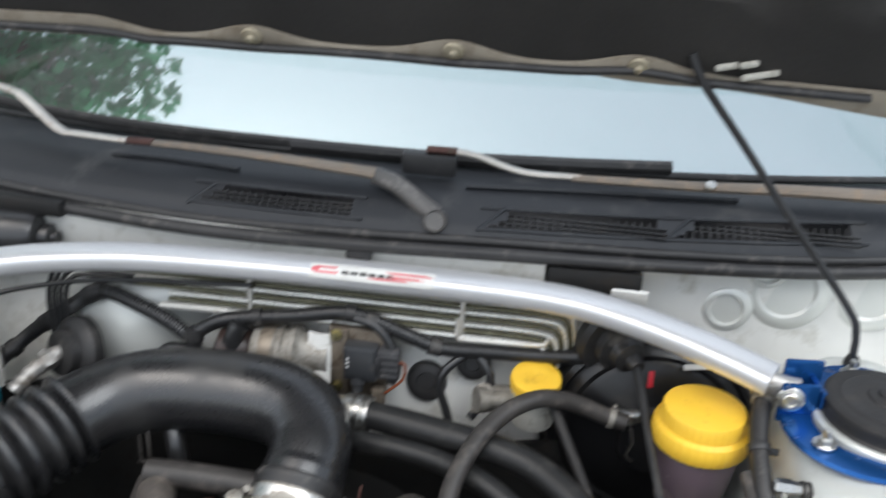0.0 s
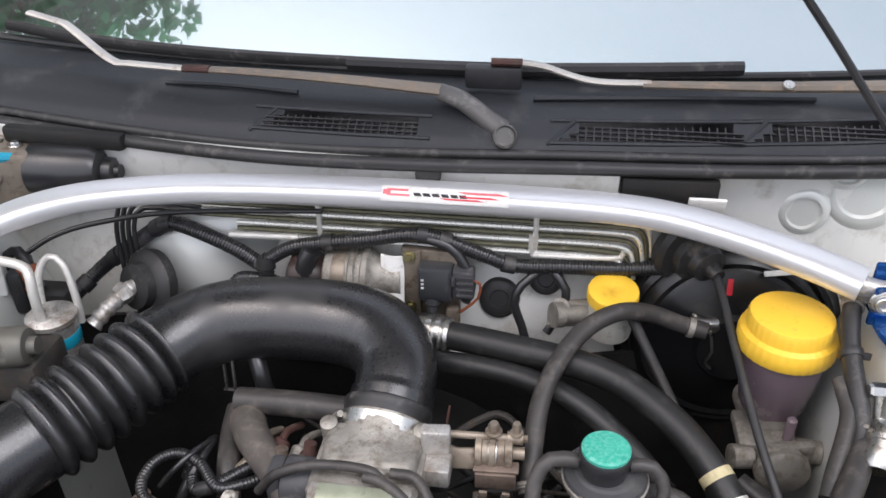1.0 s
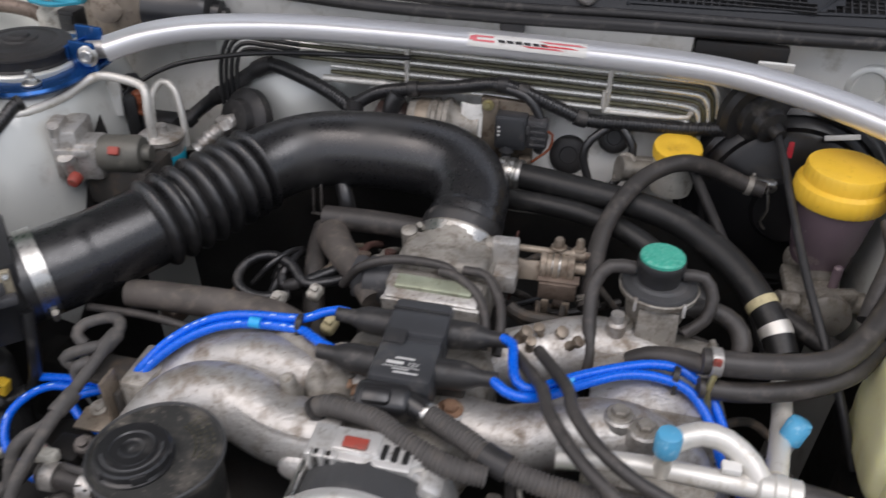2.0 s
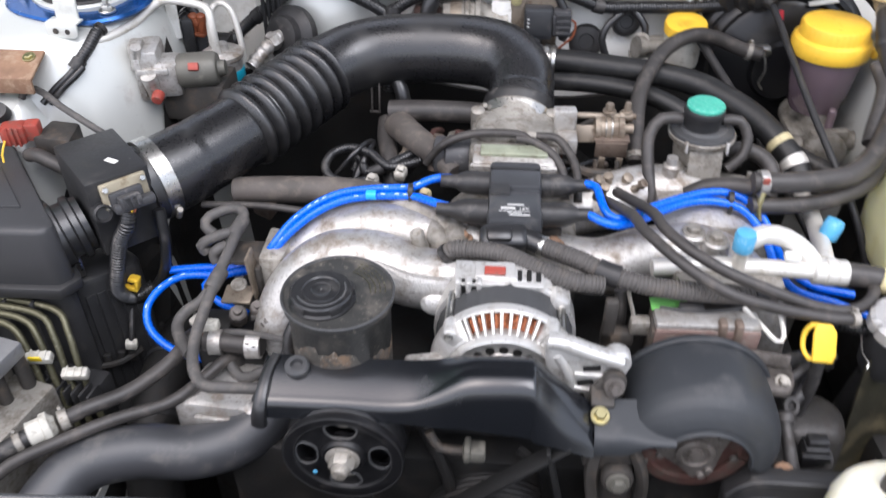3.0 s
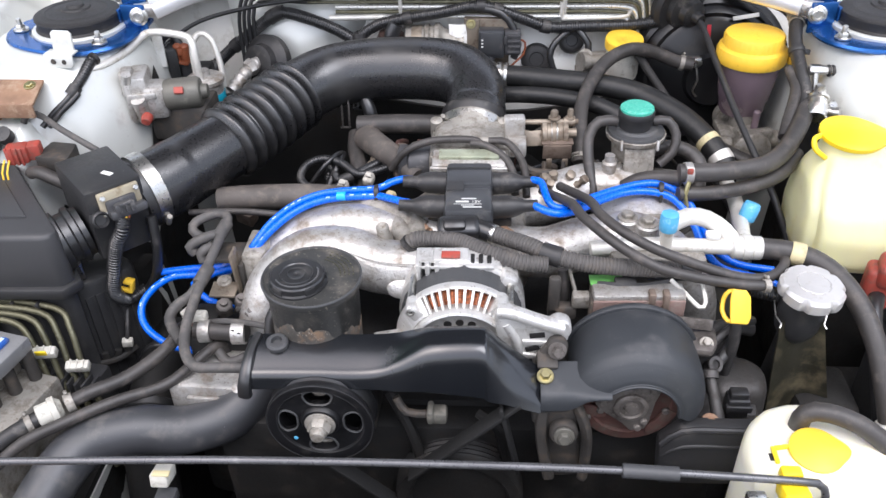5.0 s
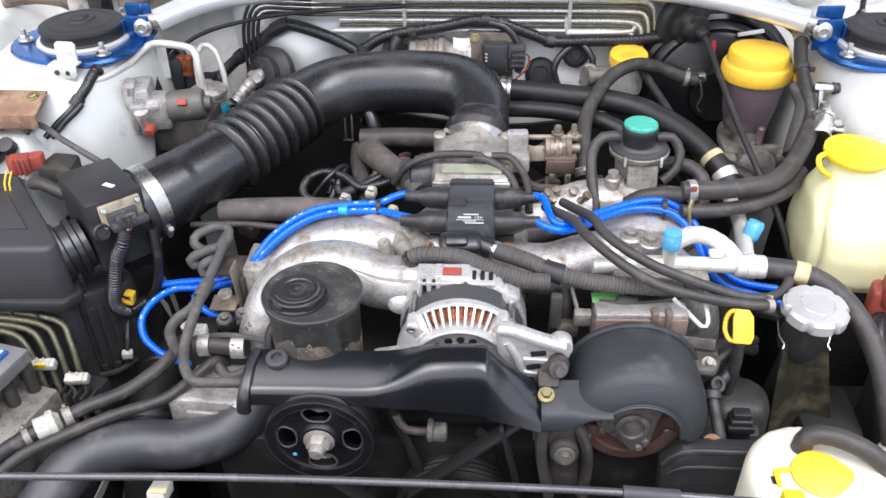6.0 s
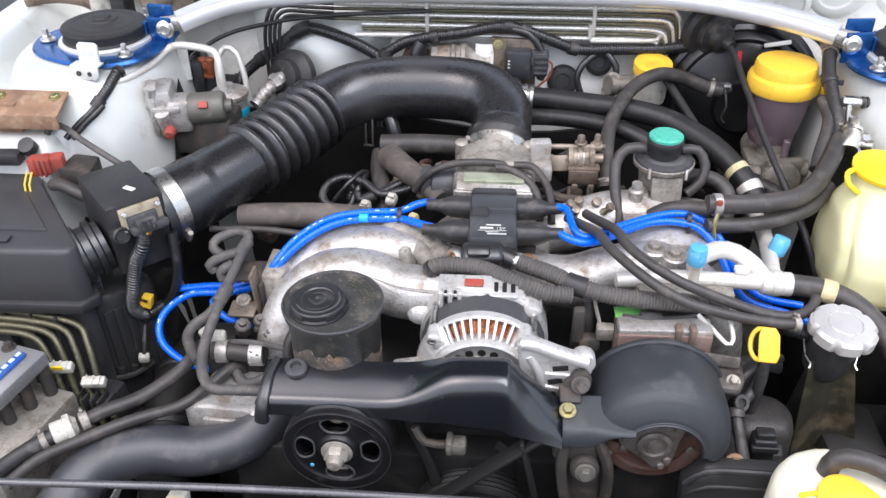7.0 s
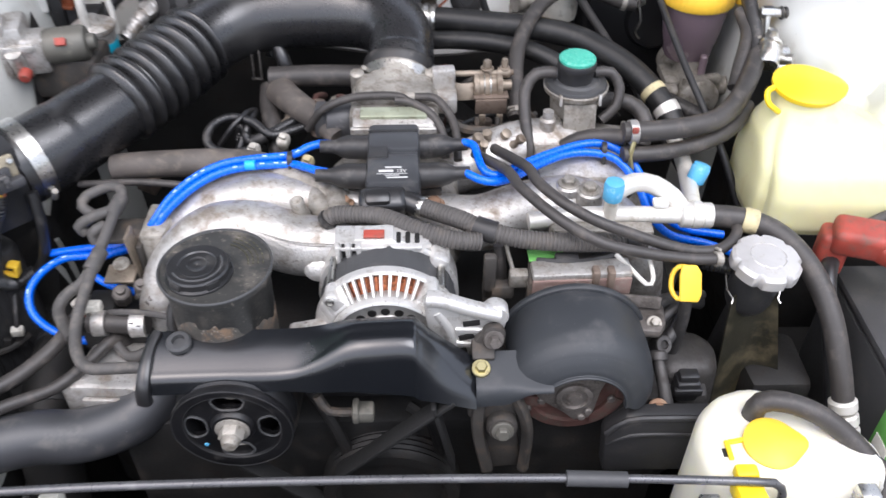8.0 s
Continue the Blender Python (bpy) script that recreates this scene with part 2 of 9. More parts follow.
M_PLASTIC = material("black_plastic", (0.026, 0.026, 0.027), 0.45, 0, 0.25, 15, (0.055, 0.051, 0.047), 0.18, 0.15, specks=(0.13, 0.12, 0.11), speck_amount=-0.1)
M_LID = material("plain_grey_black_lid", (0.044, 0.044, 0.046), 0.48, 0, 0.08, 8, (0.055, 0.054, 0.053), 0.1, 0.12, 900, specks=(0.16, 0.15, 0.14), speck_amount=-0.14)
M_COVER = material("satin_black_cover", (0.006, 0.007, 0.009), 0.24, 0, 0.12, 8, (0.013, 0.013, 0.015), 0.10, 0.0, ior=1.8, rough_vary=0.0)
M_COVERMATT = material("matt_black_cover", (0.025, 0.028, 0.032), 0.54, 0, 0.15, 8, (0.07, 0.07, 0.072), 0.22, 0.12, 900, ior=1.55, rough_vary=0.04, specks=(0.12, 0.12, 0.12), speck_amount=-0.1)
M_COWL = material("dark_cowl_plastic", (0.017, 0.019, 0.023), 0.55, 0, 0.15, 6, (0.07, 0.07, 0.07), 0.15, 0.3, 600)
M_CAST = material("cast_aluminium", (0.56, 0.545, 0.52), 0.44, 0.7, 0.25, 16, (0.27, 0.225, 0.18), 0.50, 0.7, 300, bump_far=0.001, specks=(0.27, 0.24, 0.21), speck_amount=0.32)
M_CAST_DIRTY = material("stained_cast_aluminium", (0.34, 0.32, 0.285), 0.55, 0.5, 0.34, 26, (0.17, 0.145, 0.115), 0.46, 0.7, 300, bump_far=0.001, specks=(0.17, 0.14, 0.11), speck_amount=0.2)
M_ALT = material("bright_alternator_casting", (0.70, 0.69, 0.665), 0.4, 0.6, 0.12, 24, (0.33, 0.30, 0.26), 0.28, 0.45, 400, specks=(0.30, 0.27, 0.23), speck_amount=0.15)
M_STEEL = material("steel", (0.62, 0.61, 0.58), 0.3, 1.0, 0.15, 25, (0.25, 0.21, 0.17), 0.2, 0.1)
M_ZINC = material("yellow_zinc_bolt", (0.46, 0.41, 0.22), 0.35, 1.0, 0.2, 40, (0.2, 0.16, 0.1), 0.25, 0.1)
M_DARK = material("grimy_dark_metal", (0.060, 0.055, 0.050), 0.65, 0.3, 0.35, 18, (0.13, 0.10, 0.075), 0.4, 0.4)
# oily black, with the shade low in the bay put into its colour
M_BLOCK = material("oily_black_with_shade", (0.015, 0.0145, 0.014), 0.6, 0.2, 0.4, 15, (0.026, 0.021, 0.017), 0.35, 0.4)
M_GRIMECAST = material("grimy_grey_casting", (0.135, 0.122, 0.112), 0.55, 0.45, 0.35, 24, (0.05, 0.042, 0.036), 0.45, 0.6, 300, bump_far=0.001, specks=(0.24, 0.21, 0.18), speck_amount=0.2)
M_HEADCAST = material("dark_oily_casting", (0.055, 0.052, 0.050), 0.5, 0.35, 0.35, 24, (0.035, 0.030, 0.026), 0.4, 0.5, 300, bump_far=0.001)
M_BOOSTER = material("black_lacquered_shell", (0.009, 0.009, 0.010), 0.34, 0, 0.2, 10, (0.03, 0.028, 0.026), 0.2, 0.05)
M_RUST = material("rusty_steel", (0.27, 0.16, 0.10), 0.75, 0.15, 0.35, 25, (0.40, 0.29, 0.20), 0.4, 0.5)
M_PINKRUST = material("dusty_pinkish_brown_rust", (0.22, 0.15, 0.13), 0.62, 0.3, 0.25, 25, (0.30, 0.26, 0.23), 0.35, 0.3)
M_RUSTPLATE = material("red_brown_rusted_plate", (0.085, 0.04, 0.033), 0.7, 0.3, 0.35, 30, (0.09, 0.075, 0.06), 0.4, 0.4)
M_YELLOW = material("amber_yellow_plastic", (0.92, 0.57, 0.05), 0.4, 0, 0.06, 20, (0.55, 0.30, 0.03), 0.12, 0.06, sss=0.1)
M_LEMON = material("lemon_yellow_plastic", (0.92, 0.66, 0.02), 0.4, 0, 0.06, 20, (0.6, 0.42, 0.05), 0.1, 0.06, sss=0.1)
M_TANK = material("milky_tank_plastic", (0.72, 0.70, 0.42), 0.4, 0, 0.08, 7, (0.60, 0.55, 0.28), 0.2, 0.05, sss=0.5)
M_TANK2 = material("ivory_tank_plastic", (0.76, 0.74, 0.62), 0.38, 0, 0.07, 9, (0.7, 0.64, 0.42), 0.15, 0.05, sss=0.4)
M_BROWNRES = material("smoky_brown_reservoir", (0.17, 0.125, 0.145), 0.22, 0, 0.15, 9, (0.24, 0.19, 0.18), 0.2, 0.0, sss=0.1)
M_IVORYDIRT = material("dirty_ivory_connector", (0.46, 0.44, 0.39), 0.5, 0, 0.2, 30, (0.13, 0.11, 0.09), 0.45, 0.2)
M_BLUEDIRT = material("dirty_blue_plastic", (0.02, 0.10, 0.40), 0.45, 0, 0.2, 60, (0.10, 0.10, 0.11), 0.35, 0.2)
M_ROD = material("satin_grey_rod", (0.12, 0.12, 0.125), 0.3, 0.5, 0.15, 20, (0.2, 0.2, 0.2), 0.2, 0.05)
M_HEATER = material("black_heater_hose", (0.013, 0.013, 0.013), 0.45, 0, 0.25, 18, (0.05, 0.047, 0.043), 0.24, 0.2)
M_WIRE = material("blue_silicone_wire", (0.001, 0.125, 0.74), 0.27, 0, 0.08, 30, None, 0, 0.05)
M_WIREMARK = material("pale_wire_print", (0.62, 0.78, 0.95), 0.5, 0, 0.1, 30, None, 0, 0)
M_CYANTIE = material("cyan_tape", (0.02, 0.42, 0.85), 0.4, 0, 0.1, 30, None, 0, 0)
M_COPPER = material("copper_winding", (0.40, 0.13, 0.055), 0.36, 0.6, 0.6, 300, (0.03, 0.014, 0.01), 0.55, 0.3)
M_GREEN = material("green_cap", (0.03, 0.38, 0.27), 0.42, 0, 0.12, 110, (0.16, 0.50, 0.40), 0.55, 0.05)
M_LIME = material("lime_green_label", (0.17, 0.50, 0.12), 0.5, 0, 0.1, 40, None, 0, 0)
M_RED = material("red_plastic", (0.33, 0.055, 0.038), 0.5, 0, 0.25, 40, (0.18, 0.085, 0.065), 0.42, 0.08)
M_ORANGE = material("orange_brown_connector", (0.24, 0.065, 0.025), 0.5, 0, 0.2, 40, (0.2, 0.08, 0.04), 0.3, 0.1)
M_OFFWHITE = material("grubby_white_plastic", (0.50, 0.485, 0.43), 0.5, 0, 0.15, 40, (0.25, 0.23, 0.19), 0.35, 0.1)
M_PUMPDUST = material("dusty_rusty_crust", (0.085, 0.078, 0.068), 0.75, 0, 0.4, 20, (0.26, 0.165, 0.10), 0.42, 0.4, specks=(0.30, 0.27, 0.23), speck_amount=0.3)
M_DUSTHOSE = material("brown_dusted_hose", (0.085, 0.074, 0.066), 0.62, 0, 0.3, 22, (0.17, 0.145, 0.12), 0.4, 0.25)
M_WHITE = material("white_plastic", (0.82, 0.81, 0.77), 0.45, 0, 0.05, 30, (0.5, 0.48, 0.42), 0.15, 0.05)
M_PRINT = material("pale_print", (0.62, 0.62, 0.60), 0.6, 0, 0.05, 30, None, 0, 0)
M_INK = material("black_print", (0.02, 0.02, 0.022), 0.5, 0, 0.05, 30, None, 0, 0)
M_REDINK = material("red_print", (0.66, 0.03, 0.05), 0.5, 0, 0.05, 30, None, 0, 0)
M_PINKINK = material("pink_red_print", (0.75, 0.18, 0.20), 0.5, 0, 0.05, 30, None, 0, 0)
M_PALEPIPE = material("pale_aluminium_pipe", (0.72, 0.70, 0.65), 0.45, 0.45, 0.1, 20, (0.42, 0.38, 0.30), 0.2, 0.15)
M_SKYBLUE = material("light_blue_valve_cap", (0.09, 0.38, 0.62), 0.45, 0, 0.1, 60, (0.3, 0.55, 0.72), 0.2, 0.1)
M_WIPER = material("weathered_brown_wiper", (0.20, 0.165, 0.13), 0.5, 0.2, 0.25, 20, (0.30, 0.22, 0.15), 0.35, 0.1, stretch=(0.3, 1, 1))
M_WIPERGREY = material("worn_grey_wiper_arm", (0.10, 0.095, 0.09), 0.45, 0.1, 0.2, 20, (0.3, 0.28, 0.26), 0.25, 0.1)
M_BARE = material("bare_wiper_metal", (0.66, 0.62, 0.56), 0.35, 0.8, 0.15, 25, (0.40, 0.26, 0.18), 0.2, 0.08)
M_GLASS = material("windscreen_glass", (0.82, 0.92, 0.90), 0.015, 0, 0.02, 3, None, 0, 0, trans=1.0, ior=6.4, rough_vary=0.0)
M_GLASS.node_tree.nodes["Principled BSDF"].inputs["Specular Tint"].default_value = (0.82, 1.0, 0.97, 1)
M_CABIN = material("dark_cabin_trim", (0.13, 0.13, 0.135), 0.7, 0, 0.2, 5, None, 0, 0.2)
M_DASH = material("lilac_grey_dash", (0.19, 0.18, 0.21), 0.7, 0, 0.1, 5, None, 0, 0.2)
M_OLIVE = material("olive_brake_line", (0.105, 0.10, 0.062), 0.4, 0.5, 0.15, 40, (0.3, 0.28, 0.2), 0.2, 0.1)
M_GREYMETAL = material("grey_alloy_block", (0.42, 0.42, 0.42), 0.45, 0.7, 0.12, 20, (0.25, 0.23, 0.2), 0.25, 0.3)
M_TAN = material("tan_beige_bracket", (0.42, 0.37, 0.27), 0.55, 0.3, 0.2, 25, (0.22, 0.17, 0.1), 0.3, 0.2)
M_HOOD = material("dark_hood_lining", (0.028, 0.026, 0.024), 0.75, 0, 0.3, 7, (0.035, 0.032, 0.03), 0.2, 0.3)
M_HOODEDGE = material("dull_beige_painted_edge", (0.33, 0.29, 0.23), 0.5, 0.2, 0.2, 12, (0.22, 0.18, 0.13), 0.4, 0.1)
M_BARK = material("bark", (0.10, 0.075, 0.055), 0.9, 0, 0.35, 8, None, 0, 0.8, 60, bump_far=0.01)
M_LEAF = material("leaf", (0.055, 0.125, 0.072), 0.6, 0, 0.35, 3, None, 0, 0)
leaf_tree = M_LEAF.node_tree
through_leaf = leaf_tree.nodes.new("ShaderNodeBsdfTranslucent")
through_leaf.inputs["Color"].default_value = (0.10, 0.30, 0.15, 1)
leaf_mix = leaf_tree.nodes.new("ShaderNodeMixShader")
leaf_mix.inputs[0].default_value = 0.55
leaf_tree.links.new(leaf_tree.nodes["Principled BSDF"].outputs[0], leaf_mix.inputs[1])
leaf_tree.links.new(through_leaf.outputs[0], leaf_mix.inputs[2])
leaf_tree.links.new(leaf_mix.outputs[0], leaf_tree.nodes["Material Output"].inputs["Surface"])
M_OILCAP = material("cast_oil_cap", (0.60, 0.585, 0.57), 0.40, 0.5, 0.08, 30, (0.5, 0.47, 0.42), 0.2, 0.15)
M_SHROUD = material("grey_black_fan_shroud", (0.055, 0.056, 0.058), 0.5, 0, 0.2, 10, (0.10, 0.095, 0.09), 0.25, 0.15)
M_FIN = material("radiator_fins", (0.05, 0.05, 0.05), 0.6, 0.4, 0.2, 40, None, 0, 0.2)
M_PULLEY = material("black_painted_pulley", (0.008, 0.008, 0.009), 0.42, 0, 0.25, 30, (0.035, 0.032, 0.03), 0.2, 0.1, specks=(0.10, 0.10, 0.10), speck_amount=-0.05)
M_BELT = material("ribbed_belt_rubber", (0.009, 0.009, 0.009), 0.7, 0, 0.2, 40, None, 0, 0.3)
M_RESERVOIR = material("grimy_black_reservoir", (0.038, 0.038, 0.036), 0.4, 0, 0.3, 16, (0.12, 0.108, 0.092), 0.36, 0.2, specks=(0.20, 0.18, 0.15), speck_amount=0.22)
M_FLAP = material("dull_olive_flap", (0.030, 0.028, 0.019), 0.4, 0, 0.25, 14, (0.12, 0.10, 0.06), 0.42, 0.3)
M_AQUA = material("aqua_tube", (0.01, 0.32, 0.46), 0.4, 0, 0.1, 30, None, 0, 0)

# ---- ground, bay and body ----


def step_up(a, b, x):
    t = min(1, max(0, (x - a) / (b - a)))
    return t * t * (3 - 2 * t)


def bow(x):
    """How far the cowl and the windscreen lie back towards the sides."""
    return 0.2 * x * x


g = Geo()
g_sheet(g, 2, 2, lambda u, v: (-400 + 800 * u, -400 + 800 * v, 0.0))
solid("ground", g, M_ASPHALT, "grey asphalt ground under the parked car", "ground", kind="structure")


def apron_height(s, y):
    """The inner wing: a shelf, the strut tower and the steep wall down into the bay; s grows outwards."""
    d = math.hypot((s - 0.535) * (1.22 if s < 0.535 else 1.0), (y - 0.302) * (0.86 if y < 0.3 else 0.8))
    tower = 0.980 - 0.37 * step_up(0.100, 0.215, d) - 0.006 * step_up(0.08, 0.1, d)
    shelf = 0.70 + 0.225 * step_up(0.475, 0.55, s) + 0.05 * step_up(0.665, 0.70, s)
    if y < 0.13:
        shelf -= 0.30 * (1 - step_up(0.02, 0.13, y)) * (1 - step_up(0.64, 0.68, s))
    wall = 0.55 * (1 - step_up(0.385, 0.425, s))
    return max(tower, shelf, 0.9 * tower + 0.1 * shelf) - wall


def dark_sheet_width(v):
    """The added black sheet narrows towards the strut tower."""
    return 0.125 + 0.02 * v - 0.095 * step_up(0.74, 1.0, v)


def dark_sheet_left(v):
    """On the other side it leaves the tower bare."""
    return 0.125 + 0.02 * v - 0.098 * step_up(0.75, 0.83, v)


for side, label in ((-1, "silver painted inner wing with the strut tower"), (1, "white silver inner wing with the strut tower")):
    g = Geo()
    g_sheet(g, 64, 80, lambda u, v: (side * (0.38 + 0.36 * u), -0.46 + 0.99 * v, apron_height(0.38 + 0.36 * u, -0.46 + 0.99 * v)), 0.003)
    wing = solid("inner_wing", g, M_SILVER, label, "inner wing", kind="structure")
    g = Geo()
    g_sheet(g, 10, 30, lambda u, v: (side * (0.742 + 0.10 * math.sin(u * 1.5)), -0.62 + 1.3 * v, 0.975 - 0.75 * u ** 1.4), 0.002, (side, 0, 0))
    solid("outer_wing", g, M_SILVER, "silver painted outer wing of the car", "wing", kind="structure")
    if side > 0:
        g = Geo()
        g_lathe(g, [(0.012, -0.002), (0.011, 0.0015), (0, 0.002)], axis(0.476, 0.168, apron_height(0.476, 0.168) + 0.002, (-0.15, -0.6, 0.75)), 16)
        part("plug", g, M_RUST, wing, "small brown rubber plug")
    # black sheet added over the silver wall to darken the bay low down
    reach, width = (0.68, dark_sheet_width) if side > 0 else (0.72, dark_sheet_left)
    g = Geo()
    g_sheet(g, 14, 34, lambda u, v: (side * (0.382 + width(v) * u), -0.44 + reach * v, apron_height(0.382 + width(v) * u, -0.44 + reach * v) + 0.006 + 0.025 * step_up(0.5, 0.7, v)), 0.003)
    part("dark_wall_sheet", g, M_BLOCK, wing, "black sheet added to keep the low wing wall dark")

g = Geo()
g_sheet(g, 40, 24, lambda u, v: (-0.74 + 1.48 * u, 0.462 + bow(-0.74 + 1.48 * u) * 0.8 - 0.045 * step_up(0.91, 0.74, v), 0.25 + 0.797 * v), 0.012, (0, -1, 0))
firewall = solid("firewall", g, M_SILVER_DULL, "dusty silver painted firewall panel", "firewall", kind="structure")
g = Geo()
for x, z, r in ((0.480, 1.010, 0.037), (0.575, 1.008, 0.036), (0.418, 0.985, 0.022), (0.455, 1.035, 0.018)):
    g_lathe(g, [(r * 1.35, -0.004), (r * 1.2, 0.002), (r, 0.0045), (r * 0.86, 0.0045), (r * 0.78, 0.001), (0, 0.0012)], axis(x, 0.462 + bow(x) * 0.8 - 0.001, z, (0, -1, 0.05)), 32)
part("pressing", g, M_SILVER, firewall, "round pressed boss in silver sheet")
# the upper panel that stands ahead of the firewall
g = Geo()
g_sheet(g, 30, 4, lambda u, v: (-0.60 + 0.815 * u, 0.437 + 0.7 * bow(-0.60 + 0.815 * u) + 0.012 * (1 - v), 0.975 + 0.072 * v), 0.02, (0, -1, 0))
part("upper_panel", g, M_SILVER_DULL, firewall)
g = Geo()
box_at(g, 0.268, 0.452, 1.013, 0.10, 0.012, 0.045, 0.003)
part("opening", g, M_BLOCK, firewall, "dark slot opening in the panel")
g = Geo()
box_at(g, 0.305, 0.438, 1.012, 0.038, 0.004, 0.022, 0.001, rx=20)
part("sticker", g, M_WHITE, firewall, "white blank sticker")
g = Geo()
g_lathe(g, [(0.014, 0), (0.014, 0.004), (0.010, 0.006), (0, 0.006)], axis(0.015, 0.438, 1.032, (0, -1, 0.2)), 20)
part("plug", g, M_RUBBER, firewall, "black rubber plug")
# the large pressed bulge of the firewall behind the intake hose
g = Geo()
g_sheet(g, 16, 12, lambda u, v: (-0.37 + 0.22 * u, 0.462 - 0.05 * math.sin(math.pi * u) * math.sin(math.pi * min(1, v * 1.05)) ** 0.7, 0.80 + 0.19 * v), 0.004, (0, -1, 0))
part("bulge", g, M_SILVER, firewall, "bulged silver panel")

# black sheet standing in for the darkness over the lower firewall
g = Geo()
g_sheet(g, 20, 10, lambda u, v: (-0.42 + 0.84 * u, 0.398 - 0.010 * math.sin(7 * u) ** 2 + 0.008 * math.sin(3 * u), 0.30 + 0.53 * v + 0.02 * math.sin(9 * u) * v), 0.006, (0, -1, 0))
part("lower_dark_sheet", g, M_BLOCK, firewall, "black sheet added to keep the lower firewall dark")
g = Geo()
box_at(g, 0, 0.0, 0.235, 1.44, 1.0, 0.03, 0.004)
solid("bay_floor", g, M_BLOCK, "dark dirty undertray under the engine", "undertray", kind="structure")
g = Geo()
box_at(g, 0, -0.47, 0.70, 1.42, 0.06, 0.16, 0.012)
box_at(g, 0, -0.47, 0.45, 1.42, 0.05, 0.40, 0.012)
solid("front_crossmember", g, M_SHROUD, "black front crossmember behind the grille", "crossmember", kind="structure")
g = Geo()
g_sheet(g, 30, 12, lambda u, v: (-0.84 + 1.68 * u, -0.515 - 0.12 * math.sin(math.pi * v) * 0.6 - 0.10 * (1 - (2 * u - 1) ** 2), 0.20 + 0.54 * v), 0.004, (0, -1, 0))
solid("bumper", g, M_SILVER, "silver front bumper of the car", "bumper", kind="structure")

# ---- cowl and windscreen ----
COWL = [(0.443, 1.046), (0.449, 1.060), (0.456, 1.068), (0.476, 1.079), (0.490, 1.088), (0.520, 1.092), (0.560, 1.093), (0.585, 1.088)]
VENTS = [(-0.172, 0.002), (0.152, 0.339), (0.351, 0.545)]


def cowl_at(x, y):
    """The height of the cowl panel at x and the way y back from the seal, without the bow."""
    for (a, p), (b, q) in zip(COWL, COWL[1:]):
        if y <= b:
            return p + (q - p) * (y - a) / (b - a)
    return COWL[-1][1]


g = Geo()
fine_y = [0.443, 0.448, 0.4545, 0.459, 0.4645, 0.470, 0.4765, 0.490, 0.505, 0.520, 0.540, 0.560, 0.585]
nx = 140
for y in fine_y:
    for i in range(nx + 1):
        x = -0.70 + 1.40 * i / nx
        g.v.append((x, y + bow(x), cowl_at(x, y)))
for j in range(len(fine_y) - 1):
    for i in range(nx):
        x = -0.70 + 1.40 * (i + 0.5) / nx
        yy = 0.5 * (fine_y[j] + fine_y[j + 1])
        if 0.4545 < yy < 0.4765 and any(a + 1.2 * (yy - 0.4545) < x < b - 0.4 * (yy - 0.456) for a, b in VENTS):
            continue
        a = j * (nx + 1) + i
        g.f.append([a, a + 1, a + nx + 2, a + nx + 1])
cowl = solid("cowl_panel", g, M_COWL, "dark grey plastic cowl panel with grilles under the windscreen", "cowl panel", kind="structure")
g = Geo()
g_sheet(g, 30, 3, lambda u, v: (-0.70 + 1.40 * u, 0.482 + 0.09 * v + bow(-0.70 + 1.40 * u), 0.985 + 0.03 * v), 0.004)
part("water_tray", g, M_BLOCK, cowl)
for a, b in VENTS:
    g = Geo()
    n = int((b - a) / 0.0085)
    for k in range(n + 1):
        x = a + (b - a) * k / n
        box_at(g, x, 0.4652 + bow(x), 1.0690, 0.0016, 0.022, 0.004, 0, rx=28)
    for y in (0.4600, 0.4652, 0.4705):
        box_at(g, (a + b) / 2, y + bow((a + b) / 2), cowl_at(0, y) - 0.002, b - a, 0.0014, 0.003, 0, rx=28)
    part("grille", g, M_PLASTIC, cowl, "black square-meshed plastic grille")
    g = Geo()
    for y in (0.4535, 0.4778):
        g_tube(g, [(x, y + bow(x), cowl_at(x, y) + 0.001) for x in (a - 0.012, (a + b) / 2, b + 0.012)], 0.0022, 6, 0.02)
    g_tube(g, [(a - 0.014, 0.4515 + bow(a), cowl_at(a, 0.4515) + 0.001), (a + 0.014, 0.4790 + bow(a), cowl_at(a, 0.4790) + 0.001)], 0.0022, 6, 0.02)
    part("grille_rim", g, M_COWL, cowl)
g = Geo()
for dy, z, r in ((0.436, 1.043, 0.0075), (0.447, 1.052, 0.0055)):
    g_tube(g, [(x, dy + bow(x), z + 0.003 * math.sin(9 * x)) for x in [-0.68 + 0.17 * k for k in range(9)]], r, 10, 0.015)
part("rubber_seal", g, M_RUBBER, cowl, "black double-lipped rubber seal")
g = Geo()
for x0, x1, y, z in ((0.12, 0.42, 0.507, 1.0935), (-0.30, -0.14, 0.497, 1.0925)):
    g_tube(g, [(x0, y + bow(x0), z), ((x0 + x1) / 2, y + bow((x0 + x1) / 2) + 0.004, z + 0.001), (x1, y + bow(x1), z)], 0.003, 6, 0.02)
part("ridge", g, M_COWL, cowl)


def glass_at(x, v):
    return (x, 0.572 + bow(x) + 0.62 * v, 1.094 + 0.405 * v - 0.05 * v * v)


